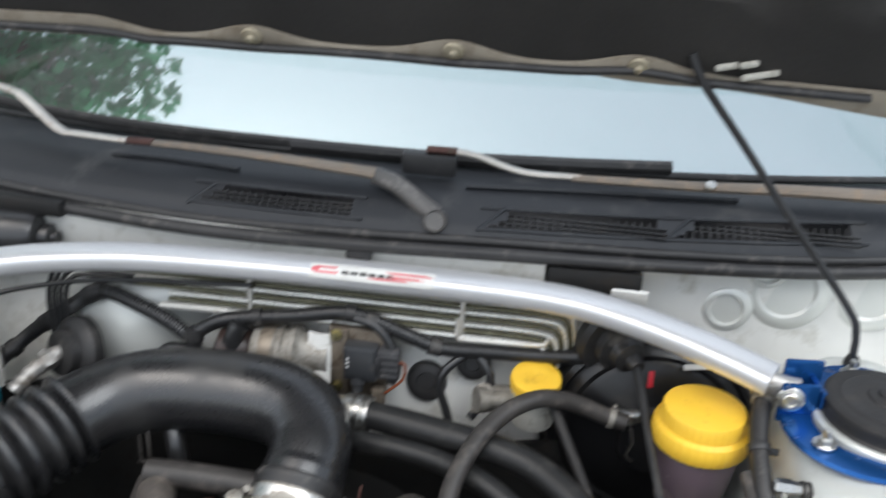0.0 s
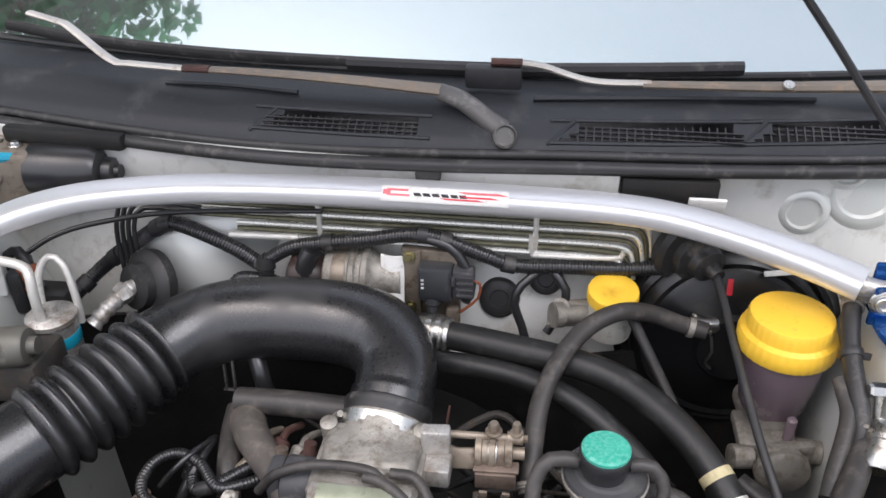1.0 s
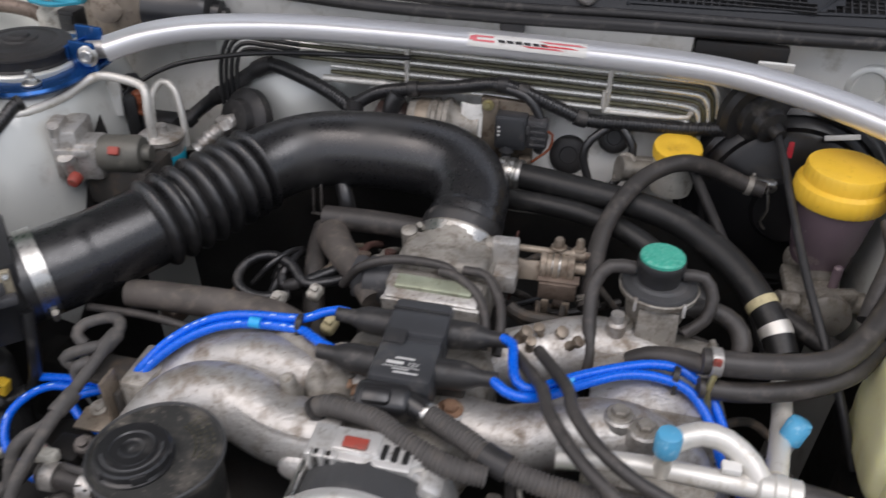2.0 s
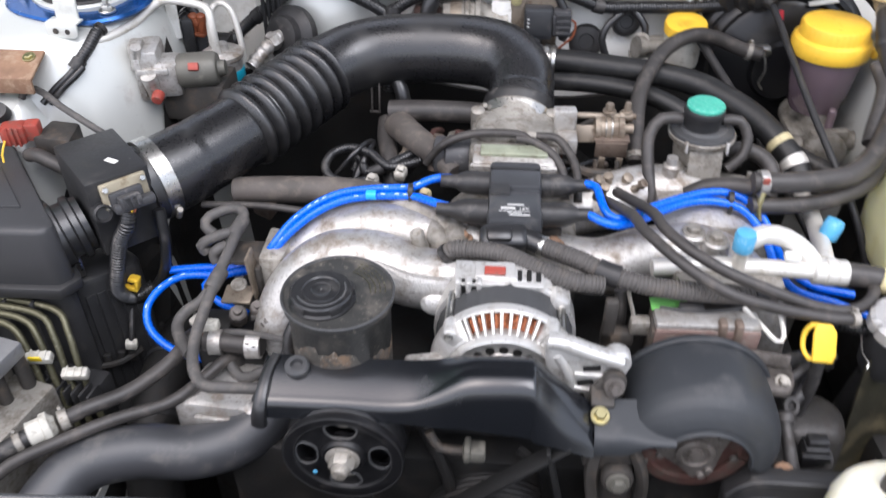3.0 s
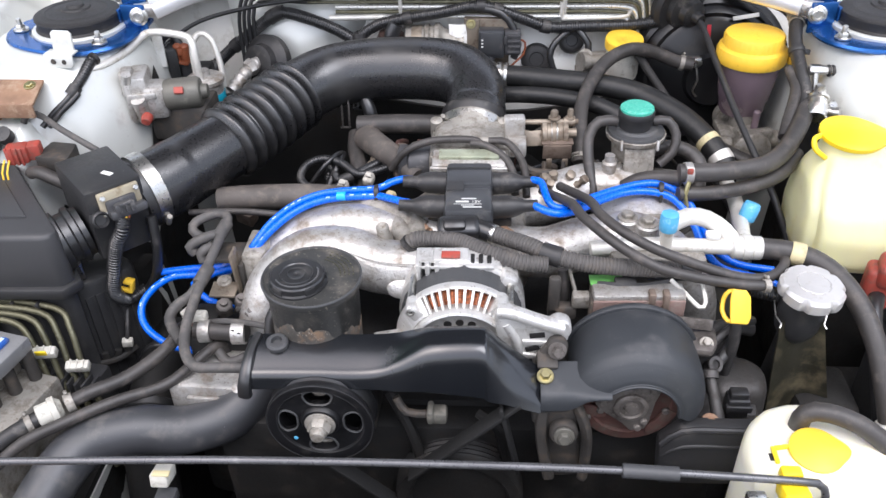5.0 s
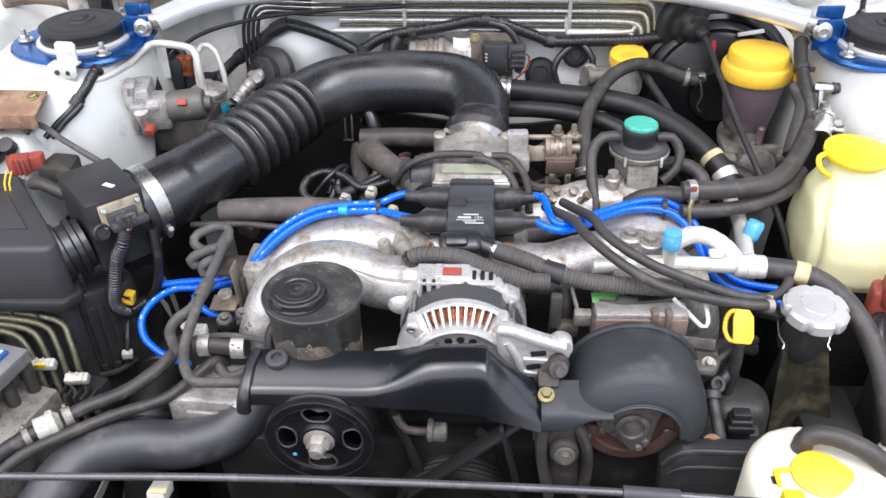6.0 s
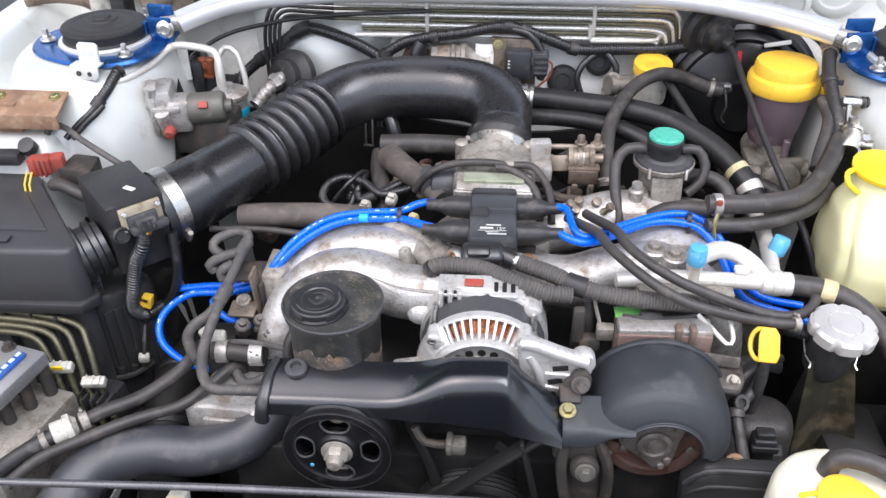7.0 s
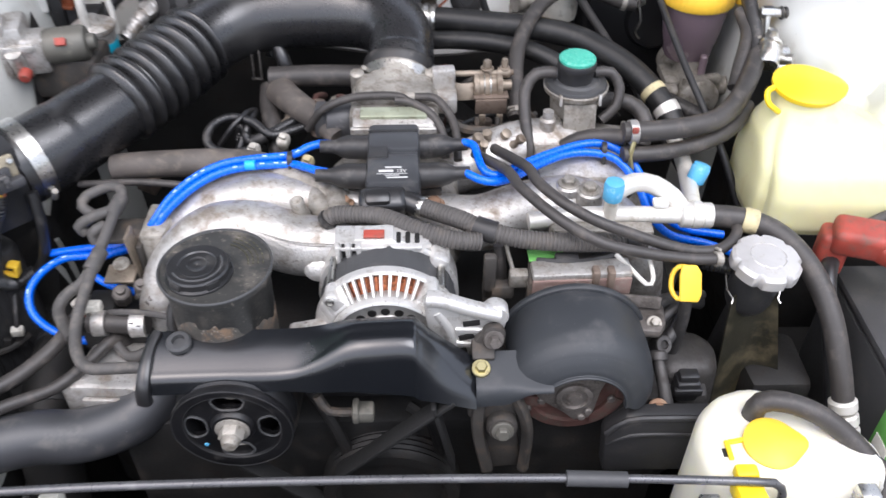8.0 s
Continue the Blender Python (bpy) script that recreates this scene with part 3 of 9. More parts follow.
g = Geo()
g_sheet(g, 40, 14, lambda u, v: glass_at(-0.70 + 1.40 * u, v), 0.005)
screen = thing("windscreen", (0, 0.572, 1.094), "sloping windscreen glass reflecting pale sky and leaves", "windscreen", kind="structure")
pane = part("pane", g, M_GLASS, screen)
pane.visible_shadow = False
g = Geo()
g_tube(g, [(x, 0.573 + bow(x), 1.096) for x in [-0.69 + 0.23 * k for k in range(7)]], 0.005, 8, 0.02)
part("lower_seal", g, M_RUBBER, screen, "black rubber lower seal")
g = Geo()
for sx in (-1, 1):
    g_tube(g, [(sx * 0.71, 0.66, 1.09), (sx * 0.70, 0.95, 1.28), (sx * 0.66, 1.30, 1.46)], 0.03, 10, 0.05)
part("pillar", g, M_SILVER, screen, "silver windscreen pillar")
g = Geo()
g_sheet(g, 12, 10, lambda u, v: (-0.66 + 1.32 * u, 1.2 + 1.3 * v, 1.455 + 0.05 * math.sin(math.pi * v)), 0.02)
solid("car_roof", g, M_SILVER, "silver painted roof of the car", "roof", kind="structure")
g = Geo()
g_sheet(g, 24, 8, lambda u, v: (-0.66 + 1.32 * u, 0.60 + bow(-0.66 + 1.32 * u) + 0.42 * v, 1.065 - 0.012 * v + 0.03 * step_up(0.5, 0.9, v)), 0.02)
dash = solid("dashboard", g, M_DASH, "lilac grey dashboard top behind the windscreen", "dashboard", kind="structure")
g = Geo()
box_at(g, 0, 2.45, 0.85, 1.36, 0.05, 1.1, 0.01)
box_at(g, -0.70, 1.55, 0.68, 0.05, 1.8, 0.78, 0.01)
box_at(g, 0.70, 1.55, 0.68, 0.05, 1.8, 0.78, 0.01)
box_at(g, 0, 1.5, 0.30, 1.36, 1.9, 0.05, 0.01)
solid("cabin_shell", g, M_CABIN, "dark trimmed cabin walls behind the windscreen", "cabin", kind="structure")

# ---- hood, held open above the bay ----
HOOD_Y, HOOD_Z, HOOD_UP = 0.40, 1.2625, radians(67)


def hood_at(x, s, lift=0.0):
    """A place on the open hood: s metres up from its rear edge, lift metres above its lining."""
    y = HOOD_Y + 0.05 * x * x - s * math.cos(HOOD_UP) + lift * math.sin(HOOD_UP)
    z = HOOD_Z - 0.035 * x * x + s * math.sin(HOOD_UP) + lift * math.cos(HOOD_UP)
    return x, y, z


hood = thing("hood", (0, HOOD_Y, HOOD_Z), "open car hood with a dark lined underside", "hood")
g = Geo()
g_sheet(g, 24, 20, lambda u, v: hood_at(-0.70 + 1.40 * u, -0.012 + 1.05 * v, 0.035 + 0.015 * math.sin(math.pi * u)), 0.002)
part("outer_skin", g, M_SILVER, hood, "silver painted outer skin")
g = Geo()
g_sheet(g, 60, 50, lambda u, v: hood_at(-0.68 + 1.36 * u, -0.006 + 1.02 * v,
        0.022 * (1 if abs((u * 5) % 1 - 0.5) < 0.36 and 0.09 < v < 0.94 and abs((v * 3) % 1 - 0.5) < 0.40 else 0) + 0.002), 0.002)
part("lining", g, M_HOOD, hood, "black ribbed hood lining")


def flange_top(x):
    """The beige flange rises into a low hump round each clip and widens towards the corners."""
    hump = sum(0.014 * math.exp(-((x - c) / 0.040) ** 2) for c in (-0.077, 0.1116, 0.2767))
    return 0.002 + hump + 0.014 * step_up(-0.16, -0.24, x)


def flange_foot(x):
    return -0.006 - 0.022 * step_up(0.28, 0.56, x) - 0.006 * math.exp(-((x - 0.29) / 0.06) ** 2)


g = Geo()
g_sheet(g, 110, 4, lambda u, v: hood_at(-0.69 + 1.38 * u, flange_foot(-0.69 + 1.38 * u) + (flange_top(-0.69 + 1.38 * u) - flange_foot(-0.69 + 1.38 * u)) * v, -0.0025 - 0.002 * math.sin(math.pi * v)), 0.002, (0, -0.9, -0.3))
part("edge_flange", g, M_HOODEDGE, hood, "dull beige painted rear flange")
g = Geo()
g_tube(g, [hood_at(x, -0.004 - 0.55 * (flange_top(x) - 0.002) * (abs(x) < 0.2) + 0.45 * (flange_top(x) - 0.002), -0.006) for x in [-0.42 + 0.03 * k for k in range(31)]], 0.0042, 8, 0.02)
part("edge_seal", g, M_RUBBER, hood, "thin black edge seal")
for x in (-0.355, -0.077, 0.1116, 0.2767):
    g = Geo()
    g_lathe(g, [(0.010, 0), (0.009, 0.0025), (0.004, 0.004), (0.003, 0.007), (0, 0.0075)], axis(*hood_at(x, 0.006, -0.004), (0, -0.85, -0.5)), 14)
    part("clip", g, M_TAN, hood, "beige plastic clip")
for dx, ds, w in ((0.352, 0.014, 0.022), (0.370, 0.018, 0.018), (0.382, 0.008, 0.036)):
    g = Geo()
    box_at(g, *hood_at(dx, ds, -0.004), w, 0.006, 0.0060, 0.0025, rz=18, ry=-8)
    part("fastener", g, M_OFFWHITE, hood, "chipped white fastener")

prop = thing("prop_rod", (0.531, 0.400, 0.965), "thin black steel prop rod holding the hood", "prop rod")
g = Geo()
g_tube(g, [(0.3206, 0.396, 1.2785), (0.3347, 0.394, 1.2538), (0.379, 0.397, 1.2012), (0.4335, 0.402, 1.1351), (0.5078, 0.403, 1.0465), (0.523, 0.403, 1.020), (0.527, 0.402, 0.985)], 0.0038, 8, 0.01)
part("rod", g, M_PLASTIC, prop)
g = Geo()
g_lathe(g, [(0.007, -0.035), (0.008, 0), (0.006, 0.006)], pose(0.527, 0.402, 0.985), 12)
part("grommet", g, M_RUBBER, prop)

# ---- tree whose leaves show in the windscreen ----
TREE = Vector((-4.4, 2.2, 0))
tree = thing("tree", tuple(TREE), "leafy green tree beside the parked car", "tree")
g = Geo()
g_tube(g, [TREE + Vector(p) for p in ((0, 0, -0.1), (0.1, -0.05, 1.2), (0.1, -0.1, 2.6), (0.15, -0.1, 4.0), (0.1, -0.1, 5.2))], lambda s: 0.2 * (1 - 0.75 * s) + 0.02, 12, 0.2)
part("trunk", g, M_BARK, tree)
rng = random.Random(5)
limbs, leaves = Geo(), Geo()
heart = TREE + Vector((0, 0, 4.0))
for k in range(34):
    # branch tips spread evenly over the crown, each with its clump of leaves
    up = 1 - 2 * (k + 0.5) / 34
    a = k * 2.39996
    ring = math.sqrt(1 - up * up)
    tip = heart + Vector((math.cos(a) * ring, math.sin(a) * ring, up)) * rng.uniform(1.45, 1.85)
    b = TREE + Vector((0.1, -0.1, min(5.0, max(1.8, tip.z - 1.2))))
    g_tube(limbs, [b, (b + tip) / 2 + Vector((0, 0, 0.2)), tip], lambda s: 0.05 * (1 - 0.85 * s) + 0.006, 7, 0.2)
    for q in range(430):
        c = tip + Vector((rng.gauss(0, 1), rng.gauss(0, 1), rng.gauss(0, 1))).normalized() * 0.72 * rng.random() ** 0.4
        m = Matrix.Translation(c) @ pose(0, 0, 0, rng.uniform(-70, 70), rng.uniform(-70, 70), rng.uniform(0, 360))
        w = rng.uniform(0.05, 0.10)
        leaves.add([(0, -w, 0), (w * 0.5, 0, 0.01), (0, w, 0), (-w * 0.5, 0, 0.01)], [(0, 1, 2, 3)], m)
part("limb", limbs, M_BARK, tree)
tagged(part("crown", leaves, M_LEAF, tree, "loose green leaves"), kind="stuff")

# ---- strut towers and brace ----


def strut_mount(side):
    cx, cy, z = side * 0.525, 0.300, 0.979
    top = thing("strut_mount", (cx, cy, z), "black rubber strut cap on a blue anodised ring", "strut mount", "strut mounts")
    g = Geo()
    g_lathe(g, [(0.062, 0), (0.088, 0), (0.090, 0.003), (0.088, 0.006), (0.062, 0.006), (0.062, 0)], pose(cx, cy, z), 48,
            lambda a: 1 + 0.07 * math.cos(3 * (a - radians(70 if side < 0 else 90))))
    plate = part("base_plate", g, M_BLUE_ANOD, top, "blue anodised ring plate")
    g = Geo()
    g_lathe(g, [(0.0615, 0.002), (0.0615, 0.009), (0.059, 0.011), (0.054, 0.011)], pose(cx, cy, z), 40)
    part("flange", g, M_SILVER, top, "silver painted tower flange")
    g = Geo()
    g_lathe(g, [(0.0550, 0.008), (0.0555, 0.012), (0.0535, 0.014), (0.0535, 0.022), (0.0550, 0.0245), (0.0545, 0.027), (0.050, 0.0290), (0.047, 0.0285), (0.040, 0.0305), (0.0385, 0.0298), (0.026, 0.0325), (0.020, 0.0325), (0.0185, 0.0345), (0.012, 0.0352), (0.0105, 0.038), (0.006, 0.0390), (0, 0.0390)], pose(cx, cy, z), 48)
    part("rubber_cap", g, M_CAPRUBBER, top, "ringed black rubber cap")
    for a in (95, 215, 335) if side > 0 else (70, 190, 310):
        g = Geo()
        bx, by = cx + 0.077 * math.cos(radians(a)), cy + 0.077 * math.sin(radians(a))
        g_bolt(g, bx, by, z + 0.008, r=0.0065, h=0.007)
        g_lathe(g, [(0.0035, 0), (0.0035, 0.014), (0.003, 0.015)], pose(bx, by, z + 0.008), 8)
        part("stud_nut", g, M_STEEL, top, "steel nut on its stud")
    g = Geo()
    box_at(g, side * 0.458, 0.333, z + 0.020, 0.036, 0.005, 0.046, 0.003, rz=side * 6)
    box_at(g, side * 0.449, 0.302, z + 0.016, 0.034, 0.005, 0.040, 0.003, rz=side * 6)
    box_at(g, side * 0.4685, 0.319, z + 0.012, 0.005, 0.036, 0.034, 0.002, rz=side * 6)
    box_at(g, side * 0.460, 0.318, z + 0.002, 0.044, 0.042, 0.007, 0.003)
    part("clevis", g, M_BLUE_ANOD, plate, "blue anodised clevis bracket")
    g = Geo()
    g_lathe(g, [(0.0120, 0), (0.0120, 0.0016), (0.0108, 0.0026), (0.0085, 0.0028), (0.0080, 0.0070), (0.0070, 0.0078), (0.0045, 0.0078), (0.0040, 0.0050), (0, 0.0050)], axis(side * 0.441, 0.2990, 1.0, (-side * 0.12, -1, 0.1)), 24)
    part("clevis_bolt", g, M_STEEL, plate, "steel socket bolt on its washer")
    return top


strut_mount(-1)
strut_mount(1)

BAR = [(-0.428, 0.316, 1.004), (-0.385, 0.340, 1.016), (-0.335, 0.366, 1.0205), (-0.255, 0.392, 1.021), (-0.17, 0.404, 1.021), (-0.03, 0.412, 1.020),
       (0.10, 0.414, 1.019), (0.20, 0.411, 1.0185), (0.262, 0.400, 1.018), (0.32, 0.376, 1.0165), (0.375, 0.347, 1.013), (0.428, 0.318, 1.006)]
bar = thing("strut_bar", (0, 0.41, 1.0), "polished silver aluminium strut brace across the engine bay", "strut brace")
g = Geo()
g_tube(g, BAR, 0.0195, 28, 0.01, flat=0.62, square=3.2)
tube = part("tube", g, M_BAR, bar)
for s in (-1, 1):
    g = Geo()
    g_tube(g, [(s * 0.424, 0.320, 1.004), (s * 0.440, 0.317, 1.001), (s * 0.452, 0.316, 1.0)], 0.0105, 14, 0.006)
    part("end_eye", g, M_CAST, bar, "machined steel end eye")


def bar_patch(geo, x0, x1, a0, a1, lift=1.02, skew=0.0):
    """A patch that follows the brace's round front."""
    def place(u, v):
        a = radians(a0 + (a1 - a0) * v)
        x = x0 + (x1 - x0) * u + skew * (v - 0.5)
        y = 0.4122 + 0.012 * (x - 0.02) if x < 0.11 else 0.413
        return x, y - 0.0195 * lift * math.cos(a) ** (2 / 3.2), 1.0196 + 0.0121 * lift * math.sin(a) ** (2 / 3.2) - 0.008 * (x - 0.02)
    g_sheet(geo, 12, 10, place)


g = Geo()
bar_patch(g, -0.028, 0.103, 4, 84, 1.03)
label = part("sticker", g, M_WHITE, bar, "white sticker with red and black print")
g = Geo()
bar_patch(g, -0.022, 0.000, 58, 70, 1.06)
bar_patch(g, -0.022, 0.002, 30, 42, 1.06)
bar_patch(g, -0.026, -0.018, 36, 64, 1.06)
part("logo_arc", g, M_PINKINK, label)
g = Geo()
bar_patch(g, 0.055, 0.098, 58, 70, 1.06, -0.01)
part("logo_swoosh", g, M_PINKINK, label)
g = Geo()
for x in (0.006, 0.0155, 0.025, 0.0345, 0.044, 0.053):
    bar_patch(g, x, x + 0.0075, 34, 52, 1.062, -0.002)
part("print_bar", g, M_INK, label)
g = Geo()
bar_patch(g, 0.036, 0.075, 22, 30, 1.064, -0.008)
bar_patch(g, 0.058, 0.090, 36, 46, 1.064, -0.010)
part("print_slash", g, M_REDINK, label)

# ---- wipers ----
w1 = thing("wiper", (0.087, 0.473, 1.064), "weathered brown wiper arm on its grey knuckle, resting on the cowl", "wiper", "windscreen wipers")
g = Geo()
g_tube(g, [(0.020, 0.490, 1.104), (0.045, 0.486, 1.097), (0.075, 0.478, 1.079), (0.092, 0.472, 1.070)], lambda s: 0.0115 + 0.002 * s, 12, 0.008, flat=0.8)
g_lathe(g, [(0.012, -0.006), (0.013, 0), (0.013, 0.012), (0.011, 0.014), (0.010, 0.010), (0, 0.010)], axis(0.091, 0.464, 1.066, (0.25, -0.75, 0.5)), 20)
part("knuckle", g, M_WIPERGREY, w1, "worn grey wiper knuckle")
g = Geo()
g_tube(g, [(0.022, 0.488, 1.107), (-0.06, 0.492, 1.111), (-0.13, 0.494, 1.114), (-0.20, 0.490, 1.118), (-0.243, 0.486, 1.120)], lambda s: 0.0115 - 0.005 * s, 8, 0.02, flat=0.5)
part("arm", g, M_WIPER, w1)
g = Geo()
g_tube(g, [(-0.232, 0.486, 1.1205), (-0.262, 0.486, 1.1205)], 0.0068, 8, 0.01, flat=0.6)
part("joint", g, M_RUSTPLATE, w1, "rust-red joint")
g = Geo()
g_tube(g, [(-0.255, 0.486, 1.1195), (-0.335, 0.503, 1.117), (-0.358, 0.508, 1.119), (-0.415, 0.535, 1.146), (-0.43, 0.542, 1.149), (-0.475, 0.557, 1.154)], 0.0062, 8, 0.01, flat=0.55)
part("strip", g, M_BARE, w1, "bare bright metal strip")
g = Geo()
g_tube(g, [(-0.56, 0.632, 1.115), (-0.44, 0.606, 1.108), (-0.25, 0.582, 1.104), (0.02, 0.572, 1.102)], 0.0055, 8, 0.02, flat=1.4)
part("blade", g, M_RUBBER, w1, "black rubber blade")

w2 = thing("wiper", (0.07, 0.522, 1.092), "brown wiper arm with a black blade holder, resting on the cowl", "wiper", "windscreen wipers")
g = Geo()
g_tube(g, [(0.235, 0.526, 1.108), (0.32, 0.528, 1.109), (0.384, 0.530, 1.110), (0.47, 0.536, 1.112), (0.60, 0.545, 1.112)], lambda s: 0.0065 + 0.006 * s, 8, 0.02, flat=0.6)
part("arm", g, M_WIPER, w2)
g = Geo()
g_tube(g, [(0.105, 0.527, 1.1265), (0.128, 0.528, 1.1235), (0.180, 0.527, 1.1095), (0.244, 0.527, 1.109)], 0.006, 8, 0.01, flat=0.6)
part("strip", g, M_BARE, w2, "bare bright metal strip")
g = Geo()
g_tube(g, [(0.072, 0.526, 1.127), (0.106, 0.527, 1.127)], 0.0062, 8, 0.01, flat=0.7)
part("joint", g, M_RUSTPLATE, w2, "rust-red joint")
g = Geo()
box_at(g, 0.075, 0.527, 1.110, 0.062, 0.016, 0.026, 0.004)
part("blade_holder", g, M_PLASTIC, w2, "black plastic blade holder")
g = Geo()
g_tube(g, [(-0.10, 0.574, 1.102), (0.07, 0.570, 1.103), (0.22, 0.576, 1.106), (0.35, 0.590, 1.108)], 0.007, 8, 0.02, flat=1.2)
part("blade", g, M_RUBBER, w2, "black rubber blade")
g = Geo()
g_bolt(g, 0.384, 0.523, 1.115, (0, -0.4, 1), 0.004, 0.003)
part("rivet", g, M_STEEL, w2)

# ---- wiper motor ----
mot = thing("wiper_motor", (-0.41, 0.455, 0.98), "black round wiper motor on a cast housing by the firewall", "wiper motor")
g = Geo()
g_lathe(g, [(0.033, -0.012), (0.034, 0), (0.034, 0.062), (0.030, 0.070), (0.018, 0.073), (0.017, 0.083), (0.010, 0.085), (0.009, 0.09), (0, 0.09)], axis(-0.432, 0.448, 1.007, (1, 0.03, 0)) @ Matrix.Diagonal((0.92, 0.92, 1, 1)), 36)
part("can", g, M_GLOSS, mot, "glossy black motor can")
g = Geo()
g_prism(g, [(-0.53, 0.43), (-0.47, 0.415), (-0.436, 0.425), (-0.436, 0.475), (-0.50, 0.485), (-0.54, 0.47)], 0.97, 1.035, bevel=0.006)
g_lathe(g, [(0.02, 0), (0.02, 0.012), (0.012, 0.015)], axis(-0.487, 0.425, 1.012, (0.2, -1, 0.3)), 20)
housing = part("gear_housing", g, M_TANDULL, mot, "stained cast gear housing")
for a in range(3):
    g = Geo()
    g_bolt(g, -0.46 - 0.03 * a, 0.445 + 0.01 * a, 1.036, r=0.005)
    part("bolt", g, M_STEEL, housing)
g = Geo()
g_tube(g, [(-0.53, 0.43, 1.015), (-0.505, 0.42, 1.032), (-0.475, 0.415, 1.035), (-0.45, 0.43, 1.028)], 0.006, 8)
part("hose", g, M_AQUA, mot, "aqua blue tube")
g = Geo()
for k in range(2):
    g_tube(g, [(-0.62, 0.45, 1.0 + 0.01 * k), (-0.58, 0.435, 1.003 + 0.01 * k), (-0.55, 0.435, 1.008), (-0.52, 0.44, 1.015)], 0.004, 6)
part("lead", g, M_AQUA, mot)

# dark strip that imitates the shade under the cowl edge
g = Geo()
box_at(g, -0.405, 0.457, 1.0440, 0.150, 0.016, 0.020, 0.005, rz=-4)
solid("cowl_shade_strip", g, M_BLOCK, "dark strip put in for the shade under the cowl", "pad")
# added black block in place of the dark gap; the strip on it is real
g = Geo()
box_at(g, -0.4250, 0.347, 0.916, 0.016, 0.046, 0.052, 0.004, rz=14)
shield = solid("tower_gap_block", g, M_PLASTIC, "black block put in for the dark gap behind the pipe", "bracket")
g = Geo()
box_at(g, -0.4340, 0.322, 0.942, 0.014, 0.007, 0.046, 0.002, rz=20, rx=-12)
part("strip", g, M_SILVER_DULL, shield, "dusty silver strip")

g = Geo()
box_at(g, -0.605, 0.468, 0.955, 0.034, 0.030, 0.064, 0.006, rz=8)
g_lathe(g, [(0.010, 0), (0.010, 0.010), (0.006, 0.013), (0, 0.013)], axis(-0.606, 0.462, 0.985, (0, -0.2, 1)), 16)
solid("relay_holder", g, M_IVORYDIRT, "dirty ivory relay holder behind the strut tower", "relay holder")
g = Geo()
box_at(g, -0.574, 0.466, 0.956, 0.026, 0.028, 0.066, 0.003, rz=-6)
box_at(g, -0.574, 0.452, 0.978, 0.020, 0.004, 0.012, 0.001, rz=-6)
solid("relay", g, M_PLASTIC, "black plastic relay behind the strut tower", "relay")
g = Geo()
g_tube(g, [(-0.715, 0.448, 0.982), (-0.690, 0.455, 0.985), (-0.660, 0.462, 0.984), (-0.630, 0.468, 0.976), (-0.612, 0.470, 0.962)], 0.0095, 12)
solid("tower_rear_loom", g, M_BROWNMETAL, "brown taped loom behind the strut tower", "wiring loom", "wiring looms")

# ---- brake lines and harness along the firewall ----
lines = thing("brake_lines", (0.02, 0.43, 0.93), "bundle of thin silver brake lines clipped along the firewall", "brake lines")
for k in range(7):
    g = Geo()
    z = 0.9945 - 0.0068 * k
    y = 0.428 - 0.0012 * k
    left = [(-0.345 + 0.007 * k, 0.415, 0.88), (-0.343 + 0.007 * k, 0.417, 0.955), (-0.325 + 0.004 * k, 0.426, z), (-0.28, 0.430, z), (-0.24, y, z)]
    right = [(0.225 - 0.006 * k, y, z), (0.245 - 0.004 * k, y, z - 0.004), (0.252 - 0.004 * k, y - 0.002, z - 0.018), (0.255 - 0.004 * k, y - 0.002, z - 0.04)]
    g_tube(g, [(-0.24 if k < 4 else -0.20, y, z), (-0.12, y, z), (0.0, y, z), (0.13, y, z)] + right, 0.0027, 8, 0.008)
    line = part("line", g, M_LINE if k % 2 == 0 else M_OLIVE, lines)
    if k < 4:
        g = Geo()
        g_tube(g, left, 0.0029, 8, 0.008)
        part("sleeve", g, M_PLASTIC, line, "black plastic sleeve")
for x in (-0.105, 0.132):
    g = Geo()
    box_at(g, x, 0.425, 0.974, 0.006, 0.012, 0.055, 0.002)
    part("clip", g, M_PALEPIPE, lines, "pale plastic line clip")
g = Geo()
g_tube(g, [(-0.21, 0.42, 0.952), (-0.13, 0.42, 0.9535)], 0.0042, 10, 0.02)
part("hard_pipe", g, M_PALEPIPE, lines, "bright silver hard pipe")
g = Geo()
g_tube(g, [(0.128, 0.42, 0.975), (0.129, 0.42, 0.953), (0.14, 0.42, 0.9505), (0.215, 0.42, 0.953), (0.224, 0.42, 0.957), (0.226, 0.42, 0.962)], 0.0032, 10, 0.006)
part("hard_pipe", g, M_PALEPIPE, lines, "bright silver hard pipe")


def loom(name, points, r, label, sleeve=M_GLOSS, bands=(), ribs=True, group="wiring looms"):
    top = thing(name, points[0], label, "wiring", group)
    geo = Geo()
    g_tube(geo, points, r, 12, 0.01, (0.0034, r * 0.055, 0.0, 1.0) if ribs else None)
    part("sleeve", geo, sleeve, top)
    line = spline(points, 0.006)
    for s in bands:
        i = min(len(line) - 2, int(s * (len(line) - 1)))
        geo = Geo()
        g_tube(geo, [line[max(0, i - 1)], line[i], line[i + 1]], r * 1.25, 12, 0.004)
        part("tape", geo, M_RUBBER, top, "black tape band")
    return top


